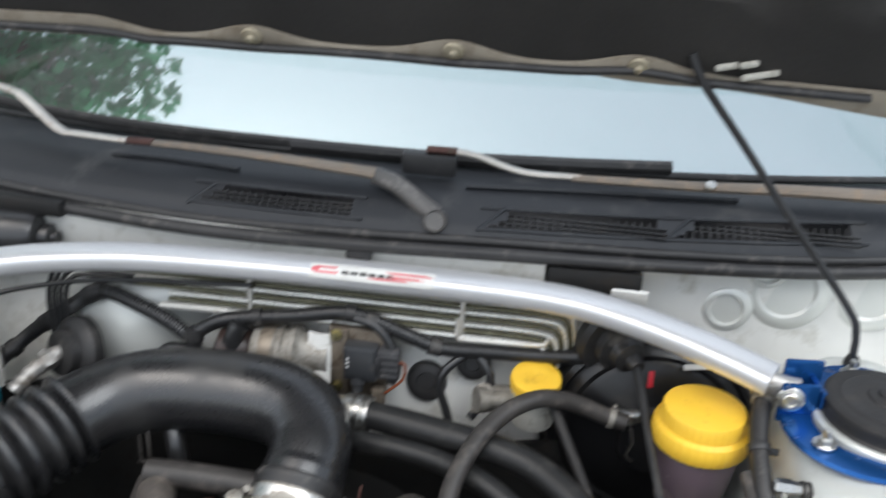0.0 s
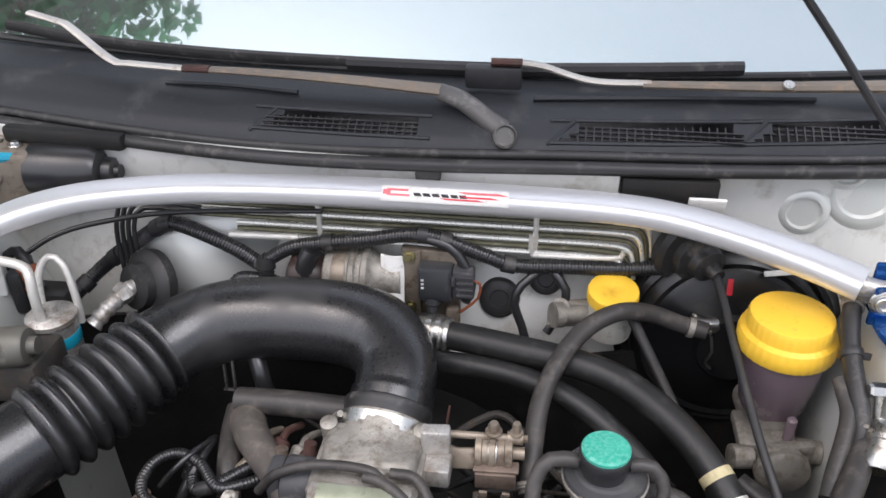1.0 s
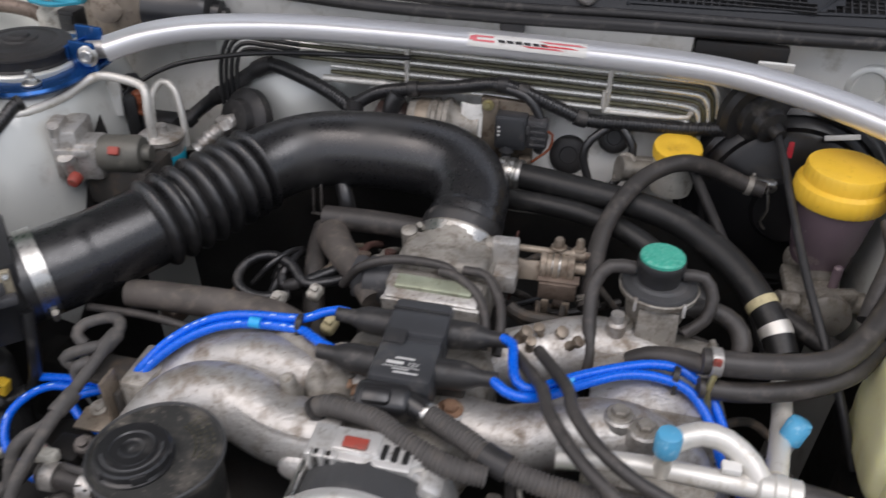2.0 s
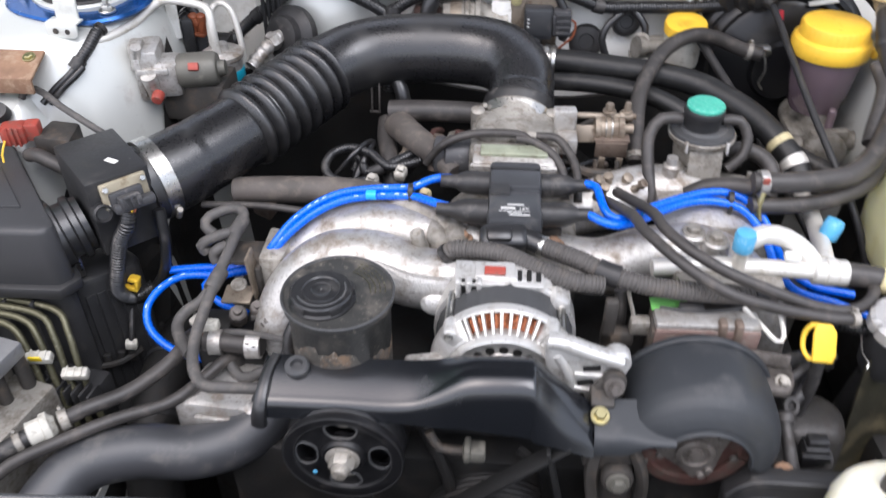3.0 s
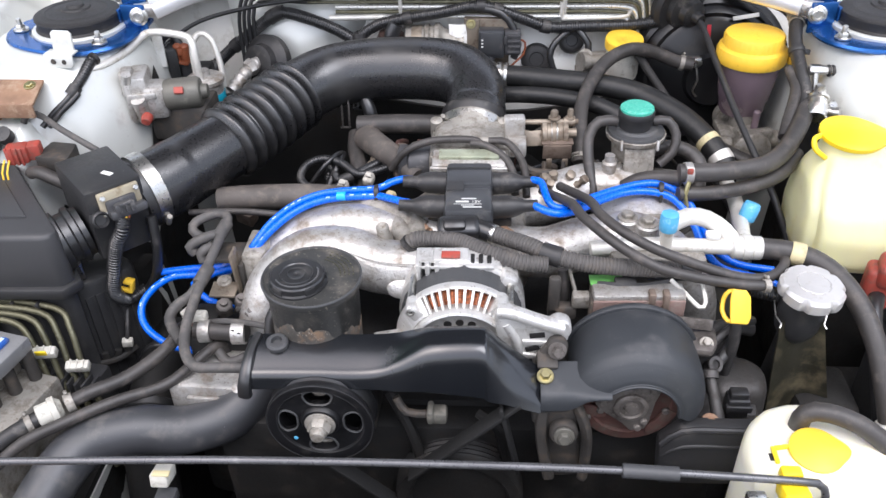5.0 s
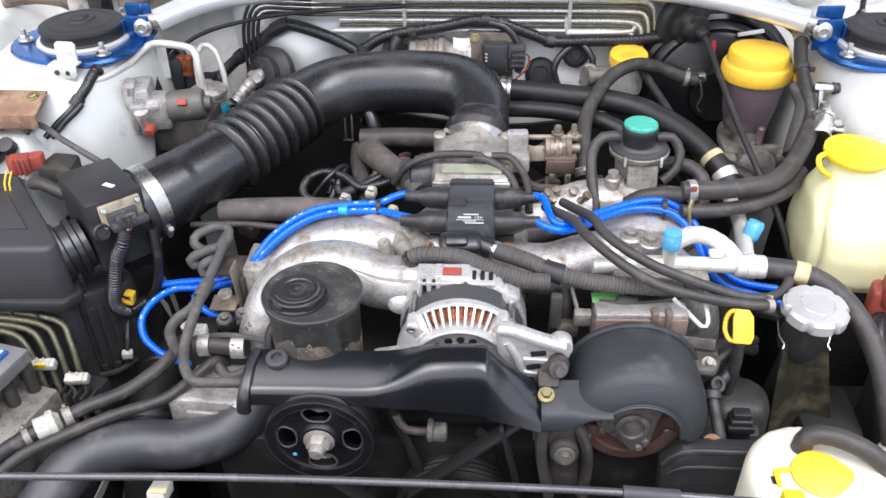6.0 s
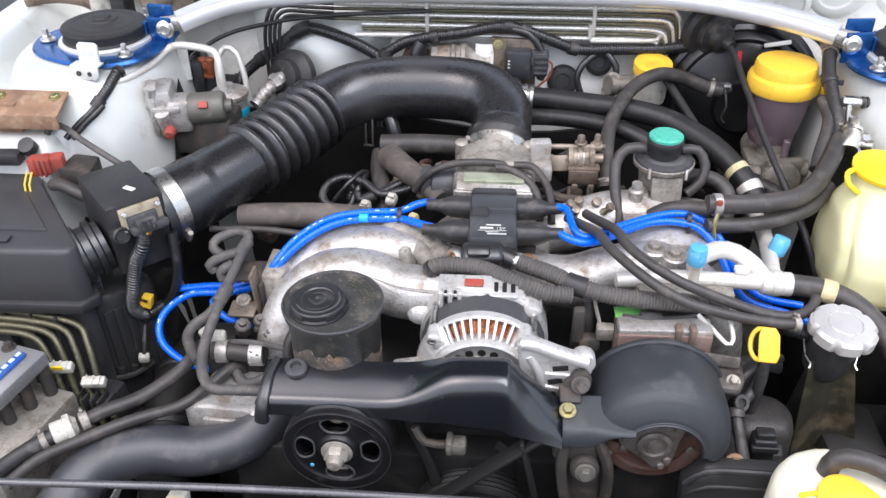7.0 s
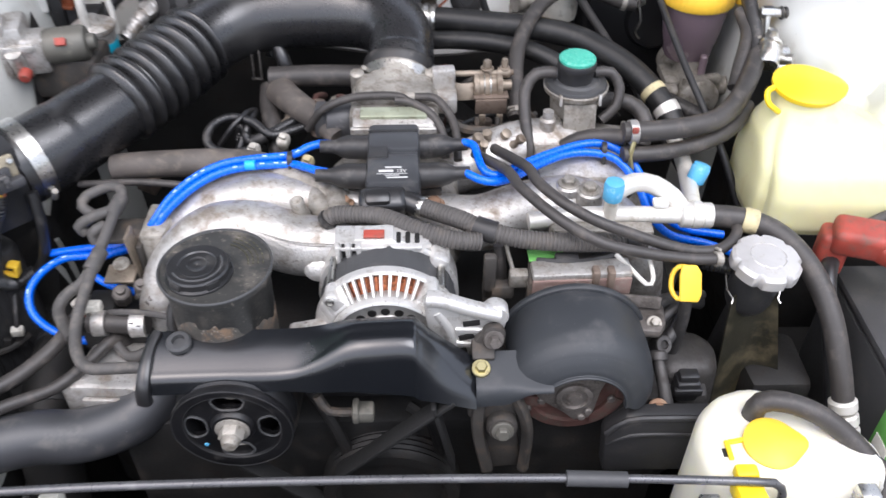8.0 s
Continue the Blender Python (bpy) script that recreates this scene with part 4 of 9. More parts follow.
loom("firewall_loom", [(-0.405, 0.385, 0.868), (-0.375, 0.418, 0.895), (-0.335, 0.424, 0.925), (-0.292, 0.425, 0.955), (-0.272, 0.424, 0.9585), (-0.235, 0.416, 0.951), (-0.200, 0.411, 0.938), (-0.175, 0.406, 0.925)],
     0.0085, "black corrugated wiring loom rising along the firewall", bands=(0.1, 0.3, 0.55, 0.6))
loom("firewall_loom", [(-0.175, 0.405, 0.922), (-0.140, 0.408, 0.945), (-0.105, 0.411, 0.953), (-0.05, 0.411, 0.962), (0.0, 0.411, 0.972), (0.03, 0.411, 0.969), (0.080, 0.411, 0.951), (0.112, 0.413, 0.940), (0.165, 0.416, 0.940), (0.22, 0.418, 0.941), (0.265, 0.418, 0.946)],
     0.0078, "black corrugated wiring loom taped along the firewall", bands=(0.02, 0.2, 0.45, 0.5, 0.66))
loom("firewall_loom", [(-0.165, 0.403, 0.935), (-0.164, 0.397, 0.915), (-0.165, 0.385, 0.88), (-0.17, 0.37, 0.83)], 0.0085, "black corrugated loom dropping behind the intake hose", bands=(0.08,))
loom("firewall_loom", [(-0.11, 0.400, 0.950), (-0.118, 0.395, 0.93), (-0.11, 0.39, 0.895), (-0.10, 0.388, 0.87)], 0.011, "black taped wiring branch with a connector", ribs=False)
loom("firewall_loom", [(0.000, 0.409, 0.972), (0.040, 0.404, 0.965), (0.058, 0.400, 0.945), (0.066, 0.398, 0.92), (0.060, 0.396, 0.90)], 0.0055, "thin black wiring branch to the pressure sensor", ribs=False)
loom("firewall_loom", [(0.14, 0.415, 0.935), (0.120, 0.405, 0.92), (0.113, 0.40, 0.90), (0.122, 0.395, 0.875), (0.13, 0.39, 0.85)], 0.005, "thin black wiring branch hanging on the firewall", ribs=False)
loom("firewall_loom", [(0.150, 0.415, 0.938), (0.168, 0.405, 0.918), (0.165, 0.40, 0.895), (0.150, 0.39, 0.87)], 0.005, "thin black looped wiring branch", ribs=False)
loom("firewall_loom", [(-0.21, 0.392, 0.885), (-0.20, 0.40, 0.905), (-0.178, 0.398, 0.91), (-0.15, 0.398, 0.905), (-0.13, 0.395, 0.885)], 0.007, "black corrugated loom curled behind the intake hose")
loom("booster_loom", [(0.36, 0.42, 0.985), (0.39, 0.41, 0.985), (0.43, 0.40, 0.975), (0.455, 0.395, 0.955)], 0.008, "black corrugated wiring loom over the brake booster")
loom("thin_cable", [(-0.455, 0.33, 0.925), (-0.40, 0.38, 0.958), (-0.33, 0.405, 0.972), (-0.25, 0.415, 0.981), (-0.1, 0.418, 0.990)], 0.003, "thin black cable running to the firewall", ribs=False)

# ---- pressure sensor and its bracket on the firewall ----
sens = thing("pressure_sensor", (0.03, 0.42, 0.89), "small black pressure sensor on a tan steel bracket", "sensor")
g = Geo()
g_prism(g, [(-0.012, 0.408), (0.052, 0.404), (0.054, 0.412), (-0.012, 0.418)], 0.872, 0.956, bevel=0.002)
box_at(g, 0.000, 0.4035, 0.915, 0.020, 0.004, 0.084, 0.002)
box_at(g, 0.046, 0.398, 0.879, 0.016, 0.014, 0.024, 0.003, rz=10)
part("bracket", g, M_TANDULL, sens, "tan stained steel bracket")
g = Geo()
box_at(g, 0.0275, 0.396, 0.924, 0.037, 0.020, 0.042, 0.003)
box_at(g, 0.0275, 0.3855, 0.926, 0.031, 0.003, 0.034, 0.001)
g_lathe(g, [(0.009, 0), (0.009, 0.008), (0.006, 0.010), (0.006, 0.018)], axis(0.024, 0.394, 0.905, (0, -0.2, -1)), 14)
part("body", g, M_COIL, sens)
g = Geo()
for z in (0.922, 0.927, 0.932):
    box_at(g, 0.0145, 0.3838, z, 0.003, 0.001, 0.0022, 0)
part("print_bar", g, M_PRINT, sens)
g = Geo()
box_at(g, 0.058, 0.396, 0.925, 0.024, 0.018, 0.036, 0.003)
for k in range(4):
    box_at(g, 0.060, 0.3862, 0.913 + 0.008 * k, 0.018, 0.003, 0.0035, 0.0008)
box_at(g, 0.0475, 0.3860, 0.931, 0.004, 0.004, 0.012, 0.001)
part("connector", g, M_PLUG, sens, "grey ribbed connector")
g = Geo()
g_tube(g, [(0.066, 0.393, 0.930), (0.076, 0.394, 0.925), (0.074, 0.392, 0.908), (0.062, 0.390, 0.896), (0.055, 0.392, 0.888)], 0.0016, 6)
part("lead", g, M_ORANGE, sens, "thin orange lead")
for x, z in ((-0.002, 0.950), (-0.002, 0.884)):
    g = Geo()
    g_bolt(g, x, 0.401, z, (0, -1, 0.2), 0.0045)
    part("bolt", g, M_ZINC, sens)
can = thing("purge_can", (-0.05, 0.415, 0.89), "silver banded canister lying along the firewall", "canister")
lie = axis(-0.100, 0.412, 0.914, (1, 0, 0.02))
g = Geo()
g_lathe(g, [(0.020, 0.0), (0.026, 0.003), (0.027, 0.010), (0.027, 0.030), (0.030, 0.032), (0.030, 0.037), (0.0275, 0.039), (0.0275, 0.044), (0.031, 0.046), (0.031, 0.052), (0.027, 0.055), (0.022, 0.062), (0.021, 0.088), (0, 0.089)], lie, 36)
part("shell", g, M_CAST_DIRTY, can, "dull banded shell")
g = Geo()
g_lathe(g, [(0.0275, 0.012), (0.0282, 0.013), (0.0282, 0.026), (0.0275, 0.027)], lie, 36)
part("band", g, M_TANDULL, can, "brown stained band")
g = Geo()
g_lathe(g, [(0.010, -0.012), (0.026, -0.004), (0.031, 0.010), (0.029, 0.022), (0.020, 0.034), (0, 0.036)], axis(-0.132, 0.410, 0.910, (1, 0, 0)), 28)
part("end_bell", g, M_BROWNDARK, can, "dark brown rounded end")
g = Geo()
g_sheet(g, 6, 8, lambda u, v: (-0.034 + 0.026 * u, 0.404 - 0.004 * math.sin(3 * u) - 0.010 * (1 - v), 0.890 + 0.058 * v), 0.003, (0, -1, 0))
part("shield", g, M_WHITE, can, "bright white heat shield label")
for x, z, r in ((0.095, 0.885, 0.022), (0.146, 0.914, 0.018)):
    g = Geo()
    g_lathe(g, [(r * 1.1, -0.006), (r, 0.001), (r * 0.85, 0.003), (r * 0.5, 0.003), (r * 0.45, 0.001), (0, 0.001)], axis(x, 0.428 - 0.10 * (0.9 - z), z, (0, -1, 0.35)), 24)
    solid("firewall_grommet", g, M_RUBBER, "round black rubber grommet in the firewall", "grommet", "firewall grommets")

# ---- intake: air box, flow meter, hose ----
box = thing("air_filter_box", (-0.55, 0.02, 0.45), "black plastic air filter box with a flat dusty lid", "air filter box")
g = Geo()
g_prism(g, [(-0.69, 0.135), (-0.572, 0.130), (-0.500, 0.040), (-0.436, -0.039), (-0.446, -0.053), (-0.69, -0.062)], 0.815, 0.886, bevel=0.006, top=0.97)
lid = part("lid", g, M_LID, box, "flat black lid")
g = Geo()
g_prism(g, [(-0.665, 0.06), (-0.545, 0.06), (-0.485, -0.014), (-0.665, -0.020)], 0.884, 0.889, bevel=0.002)
part("lid_panel", g, M_LID, lid)
g = Geo()
box_at(g, -0.545, -0.034, 0.8885, 0.055, 0.012, 0.003, 0.001)
part("blank_badge", g, M_LID, lid)
g = Geo()
g_prism(g, [(-0.68, 0.125), (-0.570, 0.120), (-0.440, -0.038), (-0.450, -0.050), (-0.68, -0.058)], 0.46, 0.812, bevel=0.006, top=1.0)
body = part("body", g, M_PLASTIC, box)
g = Geo()
g_prism(g, [(-0.70, 0.140), (-0.568, 0.136), (-0.430, -0.038), (-0.444, -0.060), (-0.70, -0.068)], 0.806, 0.820, bevel=0.003)
part("rim", g, M_PLASTIC, body)
for k in range(7):
    g = Geo()
    box_at(g, -0.66 + 0.03 * k, -0.056, 0.66, 0.004, 0.012, 0.28, 0.001)
    part("rib", g, M_PLASTIC, body)
g = Geo()
g_prism(g, [(-0.56, 0.100), (-0.455, 0.062), (-0.402, 0.030), (-0.398, 0.012), (-0.45, -0.030), (-0.52, -0.03)], 0.47, 0.800, bevel=0.008, top=1.0)
lower = part("lower_housing", g, M_PLASTIC, box, "dusty black lower housing")
for k in range(5):
    g = Geo()
    g_box(g, (0.004, 0.010, 0.16), pose(-0.440 + 0.009 * k, -0.022 + 0.0075 * k, 0.70, 0, 0, -39), 0.001)
    part("rib", g, M_PLASTIC, lower)
g = Geo()
g_tube(g, [(-0.47, -0.045, 0.700), (-0.45, -0.040, 0.690), (-0.425, -0.028, 0.688), (-0.405, -0.012, 0.695)], 0.004, 8)
for k in range(5):
    g_box(g, (0.008, 0.006, 0.018), pose(-0.462 + 0.012 * k, -0.043 + 0.006 * k, 0.692, 0, 15 * (k % 2), 20), 0.001)
part("clip_rail", g, M_BLOCK, box, "black moulded clip rail")
for x, y, a in ((-0.47, 0.045, -55), (-0.448, -0.01, -55), (-0.57, -0.050, 0)):
    g = Geo()
    box_at(g, x, y, 0.825, 0.008, 0.020, 0.045, 0.002, rz=a + 90)
    part("clip", g, M_STEEL, box, "steel spring clip")

maf = thing("air_flow_meter", (-0.423, 0.038, 0.832), "black air flow meter box with a beige sensor plate", "flow meter")
g = Geo()
g_box(g, (0.064, 0.094, 0.088), pose(-0.419, 0.040, 0.874, 0, 0, 43), 0.0025)
part("housing", g, M_PLASTIC, maf)
g = Geo()
g_lathe(g, [(0.030, 0), (0.030, 0.006), (0.034, 0.008), (0.034, 0.014), (0.030, 0.016), (0.030, 0.024), (0.035, 0.026), (0.035, 0.034)], axis(-0.438, 0.012, 0.853, (-0.72, -0.60, -0.12)), 32)
part("inlet_collar", g, M_GLOSS, maf, "ringed black inlet collar")
g = Geo()
g_box(g, (0.047, 0.006, 0.029), pose(-0.3820, 0.0040, 0.9000, -8, 0, 43), 0.002)
plate = part("sensor_plate", g, M_TAN, maf, "beige metal sensor plate")
g = Geo()
face = pose(-0.3790, -0.0005, 0.8960, -8, 0, 43)
g_box(g, (0.034, 0.007, 0.020), face, 0.003)
g_box(g, (0.042, 0.012, 0.010), face @ pose(0.004, -0.006, -0.006), 0.003)
g_box(g, (0.022, 0.013, 0.014), face @ pose(0.000, -0.007, -0.001), 0.002)
for k in range(3):
    g_box(g, (0.0022, 0.003, 0.012), face @ pose(-0.006 + 0.006 * k, -0.0145, 0.001), 0.0006)
g_box(g, (0.014, 0.004, 0.003), face @ pose(0.000, -0.0145, 0.006), 0.0006)
part("plug", g, M_PLUG, plate, "grey ribbed plug")
for k in range(3):
    g = Geo()
    g_tube(g, [(-0.377 + 0.004 * k, -0.012 + 0.004 * k, 0.890), (-0.375 + 0.002 * k, -0.013 + 0.002 * k, 0.884), (-0.376, -0.011, 0.876)], 0.0012, 6, 0.004)
    part("lead", g, M_ORANGE if k != 1 else M_YELLOW, plate, "thin orange lead")
for dx, dz in ((-0.019, 0.010), (0.019, 0.010), (-0.019, -0.010)):
    g = Geo()
    g_bolt(g, -0.3820 + 0.731 * dx + 0.0022, 0.0040 + 0.68 * dx - 0.0022, 0.9000 + dz, (0.63, -0.68, 0.4), 0.0032, 0.003, False)
    part("screw", g, M_STEEL, plate)
g = Geo()
g_lathe(g, [(0.010, 0), (0.010, 0.012), (0.008, 0.014), (0.006, 0.010), (0, 0.010)], axis(-0.4050, -0.0110, 0.884, (0.66, -0.70, 0.30)), 16)
part("adjuster", g, M_PLASTIC, maf, "round black adjuster cap")
g = Geo()
g_box(g, (0.014, 0.006, 0.0006), pose(-0.402, 0.030, 0.9184, 0, 0, -22), 0)
part("paint_dab", g, M_WHITE, maf, "small white paint dab")

HOSE = [(-0.392, 0.052, 0.872), (-0.355, 0.094, 0.876), (-0.310, 0.153, 0.884), (-0.266, 0.220, 0.894), (-0.230, 0.278, 0.903), (-0.188, 0.310, 0.911), (-0.130, 0.320, 0.916), (-0.060, 0.319, 0.917),
        (-0.018, 0.304, 0.916), (0.005, 0.274, 0.910), (0.009, 0.246, 0.900), (0.004, 0.206, 0.877)]
intake = thing("intake_hose", (-0.20, 0.25, 0.84), "smooth black intake hose with a ribbed bellows section", "intake hose")
g = Geo()


def hose_radius(s):
    if 0.215 < s < 0.43:
        return 0.0438
    return 0.0425 + 0.001 * step_up(0.12, 0.10, s) - 0.004 * step_up(0.80, 0.92, s) + 0.0015 * step_up(0.93, 0.94, s)


g_tube(g, HOSE, hose_radius, 36, 0.004, (0.0178, 0.0052, 0.215, 0.43))
part("hose", g, M_INTAKE, intake)


def clamp(parent, at, way, r, w=0.011, mat=M_STEEL, screw=70):
    geo = Geo()
    m = axis(*at, way)
    g_lathe(geo, [(r, -w / 2), (r + 0.0012, -w / 2), (r + 0.0012, w / 2), (r, w / 2)], m, 32)
    band = part("hose_clamp", geo, mat, parent, "steel band clamp")
    geo = Geo()
    a = radians(screw)
    q = m @ Vector(((r + 0.0032) * math.cos(a), (r + 0.0032) * math.sin(a), 0))
    t = (m.to_3x3() @ Vector((-math.sin(a), math.cos(a), 0)))
    k = min(1.0, 0.35 + r / 0.06)
    g_lathe(geo, [(0.0032 * k, -0.009 * k), (0.0036 * k, -0.008 * k), (0.0036 * k, 0.008 * k), (0.003 * k, 0.010 * k)], axis(q.x, q.y, q.z, t), 8)
    part("clamp_screw", geo, M_CAST_DIRTY, band)


clamp(intake, (-0.379, 0.066, 0.8755), (0.67, 0.73, 0.07), 0.0440, 0.016, M_STEEL, 215)
clamp(intake, (0.0048, 0.2115, 0.8795), (-0.1, -0.82, -0.52), 0.0428, 0.012, M_STEEL, 150)
g = Geo()
g_lathe(g, [(0.0385, -0.010), (0.0405, -0.008), (0.0410, -0.005), (0.0410, 0.006), (0.0425, 0.009), (0.0415, 0.014), (0.0390, 0.016)], axis(0.0053, 0.2185, 0.8845, (0.08, 0.82, 0.52)), 40)
part("collar", g, M_RUBBER, intake, "thick black rubber collar")
g = Geo()
g_tube(g, [(-0.15, 0.30, 0.89), (-0.14, 0.285, 0.872), (-0.135, 0.28, 0.85)], 0.009, 12)
part("nipple", g, M_GLOSS, intake)

# ---- solenoid, fuel filter and pipes by the left tower ----
ctl = thing("cruise_valve", (-0.42, 0.22, 0.86), "pale cast valve with a grey cylinder and red bleed cap", "valve")
g = Geo()
box_at(g, -0.448, 0.236, 0.905, 0.030, 0.050, 0.065, 0.006, rz=12)
box_at(g, -0.455, 0.224, 0.930, 0.016, 0.026, 0.030, 0.004, rz=12)
box_at(g, -0.436, 0.212, 0.912, 0.036, 0.008, 0.010, 0.002, rz=12)
box_at(g, -0.452, 0.210, 0.905, 0.008, 0.008, 0.050, 0.002, rz=12)
box_at(g, -0.425, 0.232, 0.900, 0.030, 0.036, 0.045, 0.006, rz=12)
g_lathe(g, [(0.008, -0.02), (0.009, 0.016)], axis(-0.44, 0.21, 0.895, (0, -0.3, 1)), 14)
g_lathe(g, [(0.006, -0.02), (0.006, 0.014)], axis(-0.452, 0.212, 0.932, (0.3, -0.3, 1)), 14)
part("casting", g, M_CAST, ctl, "pale cast aluminium body")
g = Geo()
g_lathe(g, [(0.019, 0), (0.0205, 0.003), (0.0205, 0.042), (0.018, 0.046), (0.010, 0.047), (0.009, 0.055), (0, 0.055)], axis(-0.412, 0.232, 0.905, (1, 0.16, 0.05)), 28)
cyl = part("cylinder", g, M_OLIVEGREY, ctl, "grey brown cylinder")
g = Geo()
box_at(g, -0.388, 0.217, 0.9185, 0.012, 0.006, 0.009, 0.001, rx=-40, rz=9)
part("mark", g, M_RED, cyl, "small red and white label")
g = Geo()
g_lathe(g, [(0.007, -0.004), (0.0075, 0.002), (0.006, 0.008), (0, 0.009)], axis(-0.432, 0.203, 0.886, (0, -0.9, -0.3)), 14)
part("bleed_cap", g, M_RED, ctl, "red plastic bleed cap")
g = Geo()
box_at(g, -0.40, 0.255, 0.865, 0.08, 0.06, 0.05, 0.006)
g_tube(g, [(-0.44, 0.25, 0.85), (-0.44, 0.27, 0.75), (-0.45, 0.3, 0.6)], 0.015, 10, 0.02)
part("bracket", g, M_DARK, ctl)
ctl.location = ctl.location + Vector((0.012, 0.0, 0.013))

flt = thing("fuel_filter", (-0.375, 0.31, 0.85), "silver fuel filter can with bent metal pipes", "fuel filter")
g = Geo()
g_lathe(g, [(0.026, -0.07), (0.028, -0.06), (0.028, 0.0), (0.031, 0.003), (0.031, 0.008), (0.026, 0.011), (0.010, 0.012), (0.009, 0.02), (0, 0.02)], pose(-0.370, 0.302, 0.903) @ Matrix.Diagonal((0.85, 0.85, 1, 1)), 32)
part("can", g, M_CAST, flt, "silver can")
g = Geo()
g_tube(g, [(-0.372, 0.288, 0.912), (-0.373, 0.290, 0.945), (-0.376, 0.296, 0.966), (-0.388, 0.302, 0.972), (-0.425, 0.300, 0.978), (-0.440, 0.288, 0.976), (-0.452, 0.255, 0.968), (-0.472, 0.215, 0.965), (-0.500, 0.196, 0.964), (-0.53, 0.19, 0.966)], 0.0052, 12, 0.006)
part("pipe", g, M_PALEPIPE, flt, "bright bent metal pipe")
g = Geo()
g_tube(g, [(-0.385, 0.312, 0.91), (-0.388, 0.325, 0.945), (-0.378, 0.335, 0.962), (-0.362, 0.333, 0.955), (-0.352, 0.325, 0.92), (-0.35, 0.32, 0.89)], 0.0042, 10, 0.006)
part("return_pipe", g, M_PALEPIPE, flt, "looped metal pipe")
g = Geo()
g_lathe(g, [(0.0242, -0.007), (0.0246, -0.006), (0.0246, 0.006), (0.0242, 0.007)], pose(-0.370, 0.302, 0.884), 32)
part("tag", g, M_AQUA, flt, "aqua blue band")
con = thing("brown_connector", (-0.414, 0.352, 0.89), "orange-brown electrical connector on a dark bracket", "connector")
g = Geo()
box_at(g, -0.410, 0.345, 0.930, 0.017, 0.015, 0.026, 0.005, ry=8)
for k in range(2):
    g_lathe(g, [(0.0065, -0.012), (0.0068, 0.0), (0.0065, 0.014), (0.004, 0.016)], axis(-0.415 + 0.010 * k, 0.338, 0.930, (0.1, -0.1, 1)), 14)
box_at(g, -0.410, 0.332, 0.920, 0.020, 0.005, 0.005, 0.001, ry=8)
box_at(g, -0.410, 0.333, 0.936, 0.008, 0.006, 0.010, 0.001, ry=8)
part("shell", g, M_ORANGE, con)
g = Geo()
g_lathe(g, [(0.008, -0.03), (0.0095, -0.01), (0.0095, 0.006), (0.007, 0.008)], axis(-0.409, 0.343, 0.912, (0.1, 0, 1)), 16)
part("boot", g, M_PLUG, con, "grey rubber boot")
g = Geo()
g_tube(g, [(-0.414, 0.348, 0.94), (-0.425, 0.352, 0.955), (-0.445, 0.355, 0.94), (-0.45, 0.36, 0.9), (-0.44, 0.37, 0.85)], 0.006, 10)
box_at(g, -0.40, 0.352, 0.895, 0.05, 0.03, 0.03, 0.004)
part("lead", g, M_RUBBER, con)
gr = thing("firewall_boot", (-0.325, 0.40, 0.88), "black rubber boot with a knurled metal fitting", "boot")
g = Geo()
g_lathe(g, [(0.040, -0.01), (0.041, 0.002), (0.034, 0.008), (0.028, 0.010), (0.026, 0.02), (0.020, 0.022), (0, 0.022)], axis(-0.305, 0.392, 0.895, (-0.45, -0.8, 0.3)), 28)
part("boot", g, M_RUBBER, gr)
g = Geo()
g_tube(g, [(-0.312, 0.382, 0.903), (-0.330, 0.352, 0.893), (-0.345, 0.33, 0.878)], 0.0095, 10, 0.006, (0.011, 0.0011, 0, 1))
g_lathe(g, [(0.012, -0.006), (0.013, 0), (0.011, 0.007)], axis(-0.322, 0.365, 0.899, (-0.5, -0.75, -0.2)), 6)
part("fitting", g, M_CAST, gr, "bright knurled metal fitting")

# ---- left tower's small things ----
g = Geo()
g_prism(g, [(-0.014, -0.012), (0.014, -0.012), (0.014, 0.009), (0.010, 0.0125), (-0.010, 0.0125), (-0.014, 0.009)], -0.0015, 0.0015, pose(-0.506, 0.208, 1.003, 84, 0, -6), 0.0008)
box_at(g, -0.508, 0.201, 0.990, 0.038, 0.016, 0.003, 0.0012, rz=-6)
g_prism(g, [(-0.019, -0.005), (-0.014, -0.009), (0.014, -0.009), (0.019, -0.005), (0.019, 0.008), (-0.019, 0.008)], -0.0015, 0.0015, pose(-0.509, 0.193, 0.983, 84, 0, -6), 0.0008)
tabs = solid("sheet_bracket", g, M_SILVER, "bent silver sheet bracket by the strut cap", "bracket")
for x, z in ((-0.516, 0.982), (-0.502, 0.9815)):
    g = Geo()
    g_lathe(g, [(0.0035, 0), (0.003, 0.001), (0, 0.001)], axis(x, 0.1912, z, (0, -1, 0.1)), 12)
    part("hole", g, M_DARK, tabs, "dark round hole")
loom("tower_loom", [(-0.474, 0.216, 0.977), (-0.478, 0.207, 0.974), (-0.483, 0.192, 0.964), (-0.490, 0.180, 0.954), (-0.496, 0.172, 0.946)], 0.0066, "black corrugated loom sleeve running down the tower", bands=(0.05, 0.95))
for dx, label in ((0.0, "thin black wire leaving the tower loom"), (0.008, "thin black wire beside another below the tower loom")):
    loom("tower_wire", [(-0.494 + dx, 0.174, 0.948), (-0.502 + dx, 0.165, 0.940), (-0.515 + dx, 0.157, 0.930), (-0.530 + dx, 0.146, 0.915)], 0.0038, label, M_GLOSS, ribs=False)
rb = thing("rusty_bracket", (-0.56, 0.16, 0.93), "rusty flat steel bracket on the inner wing", "bracket")
g = Geo()
g_box(g, (0.125, 0.044, 0.004), pose(-0.585, 0.149, 0.960, 19, 0, 0), 0.0012)
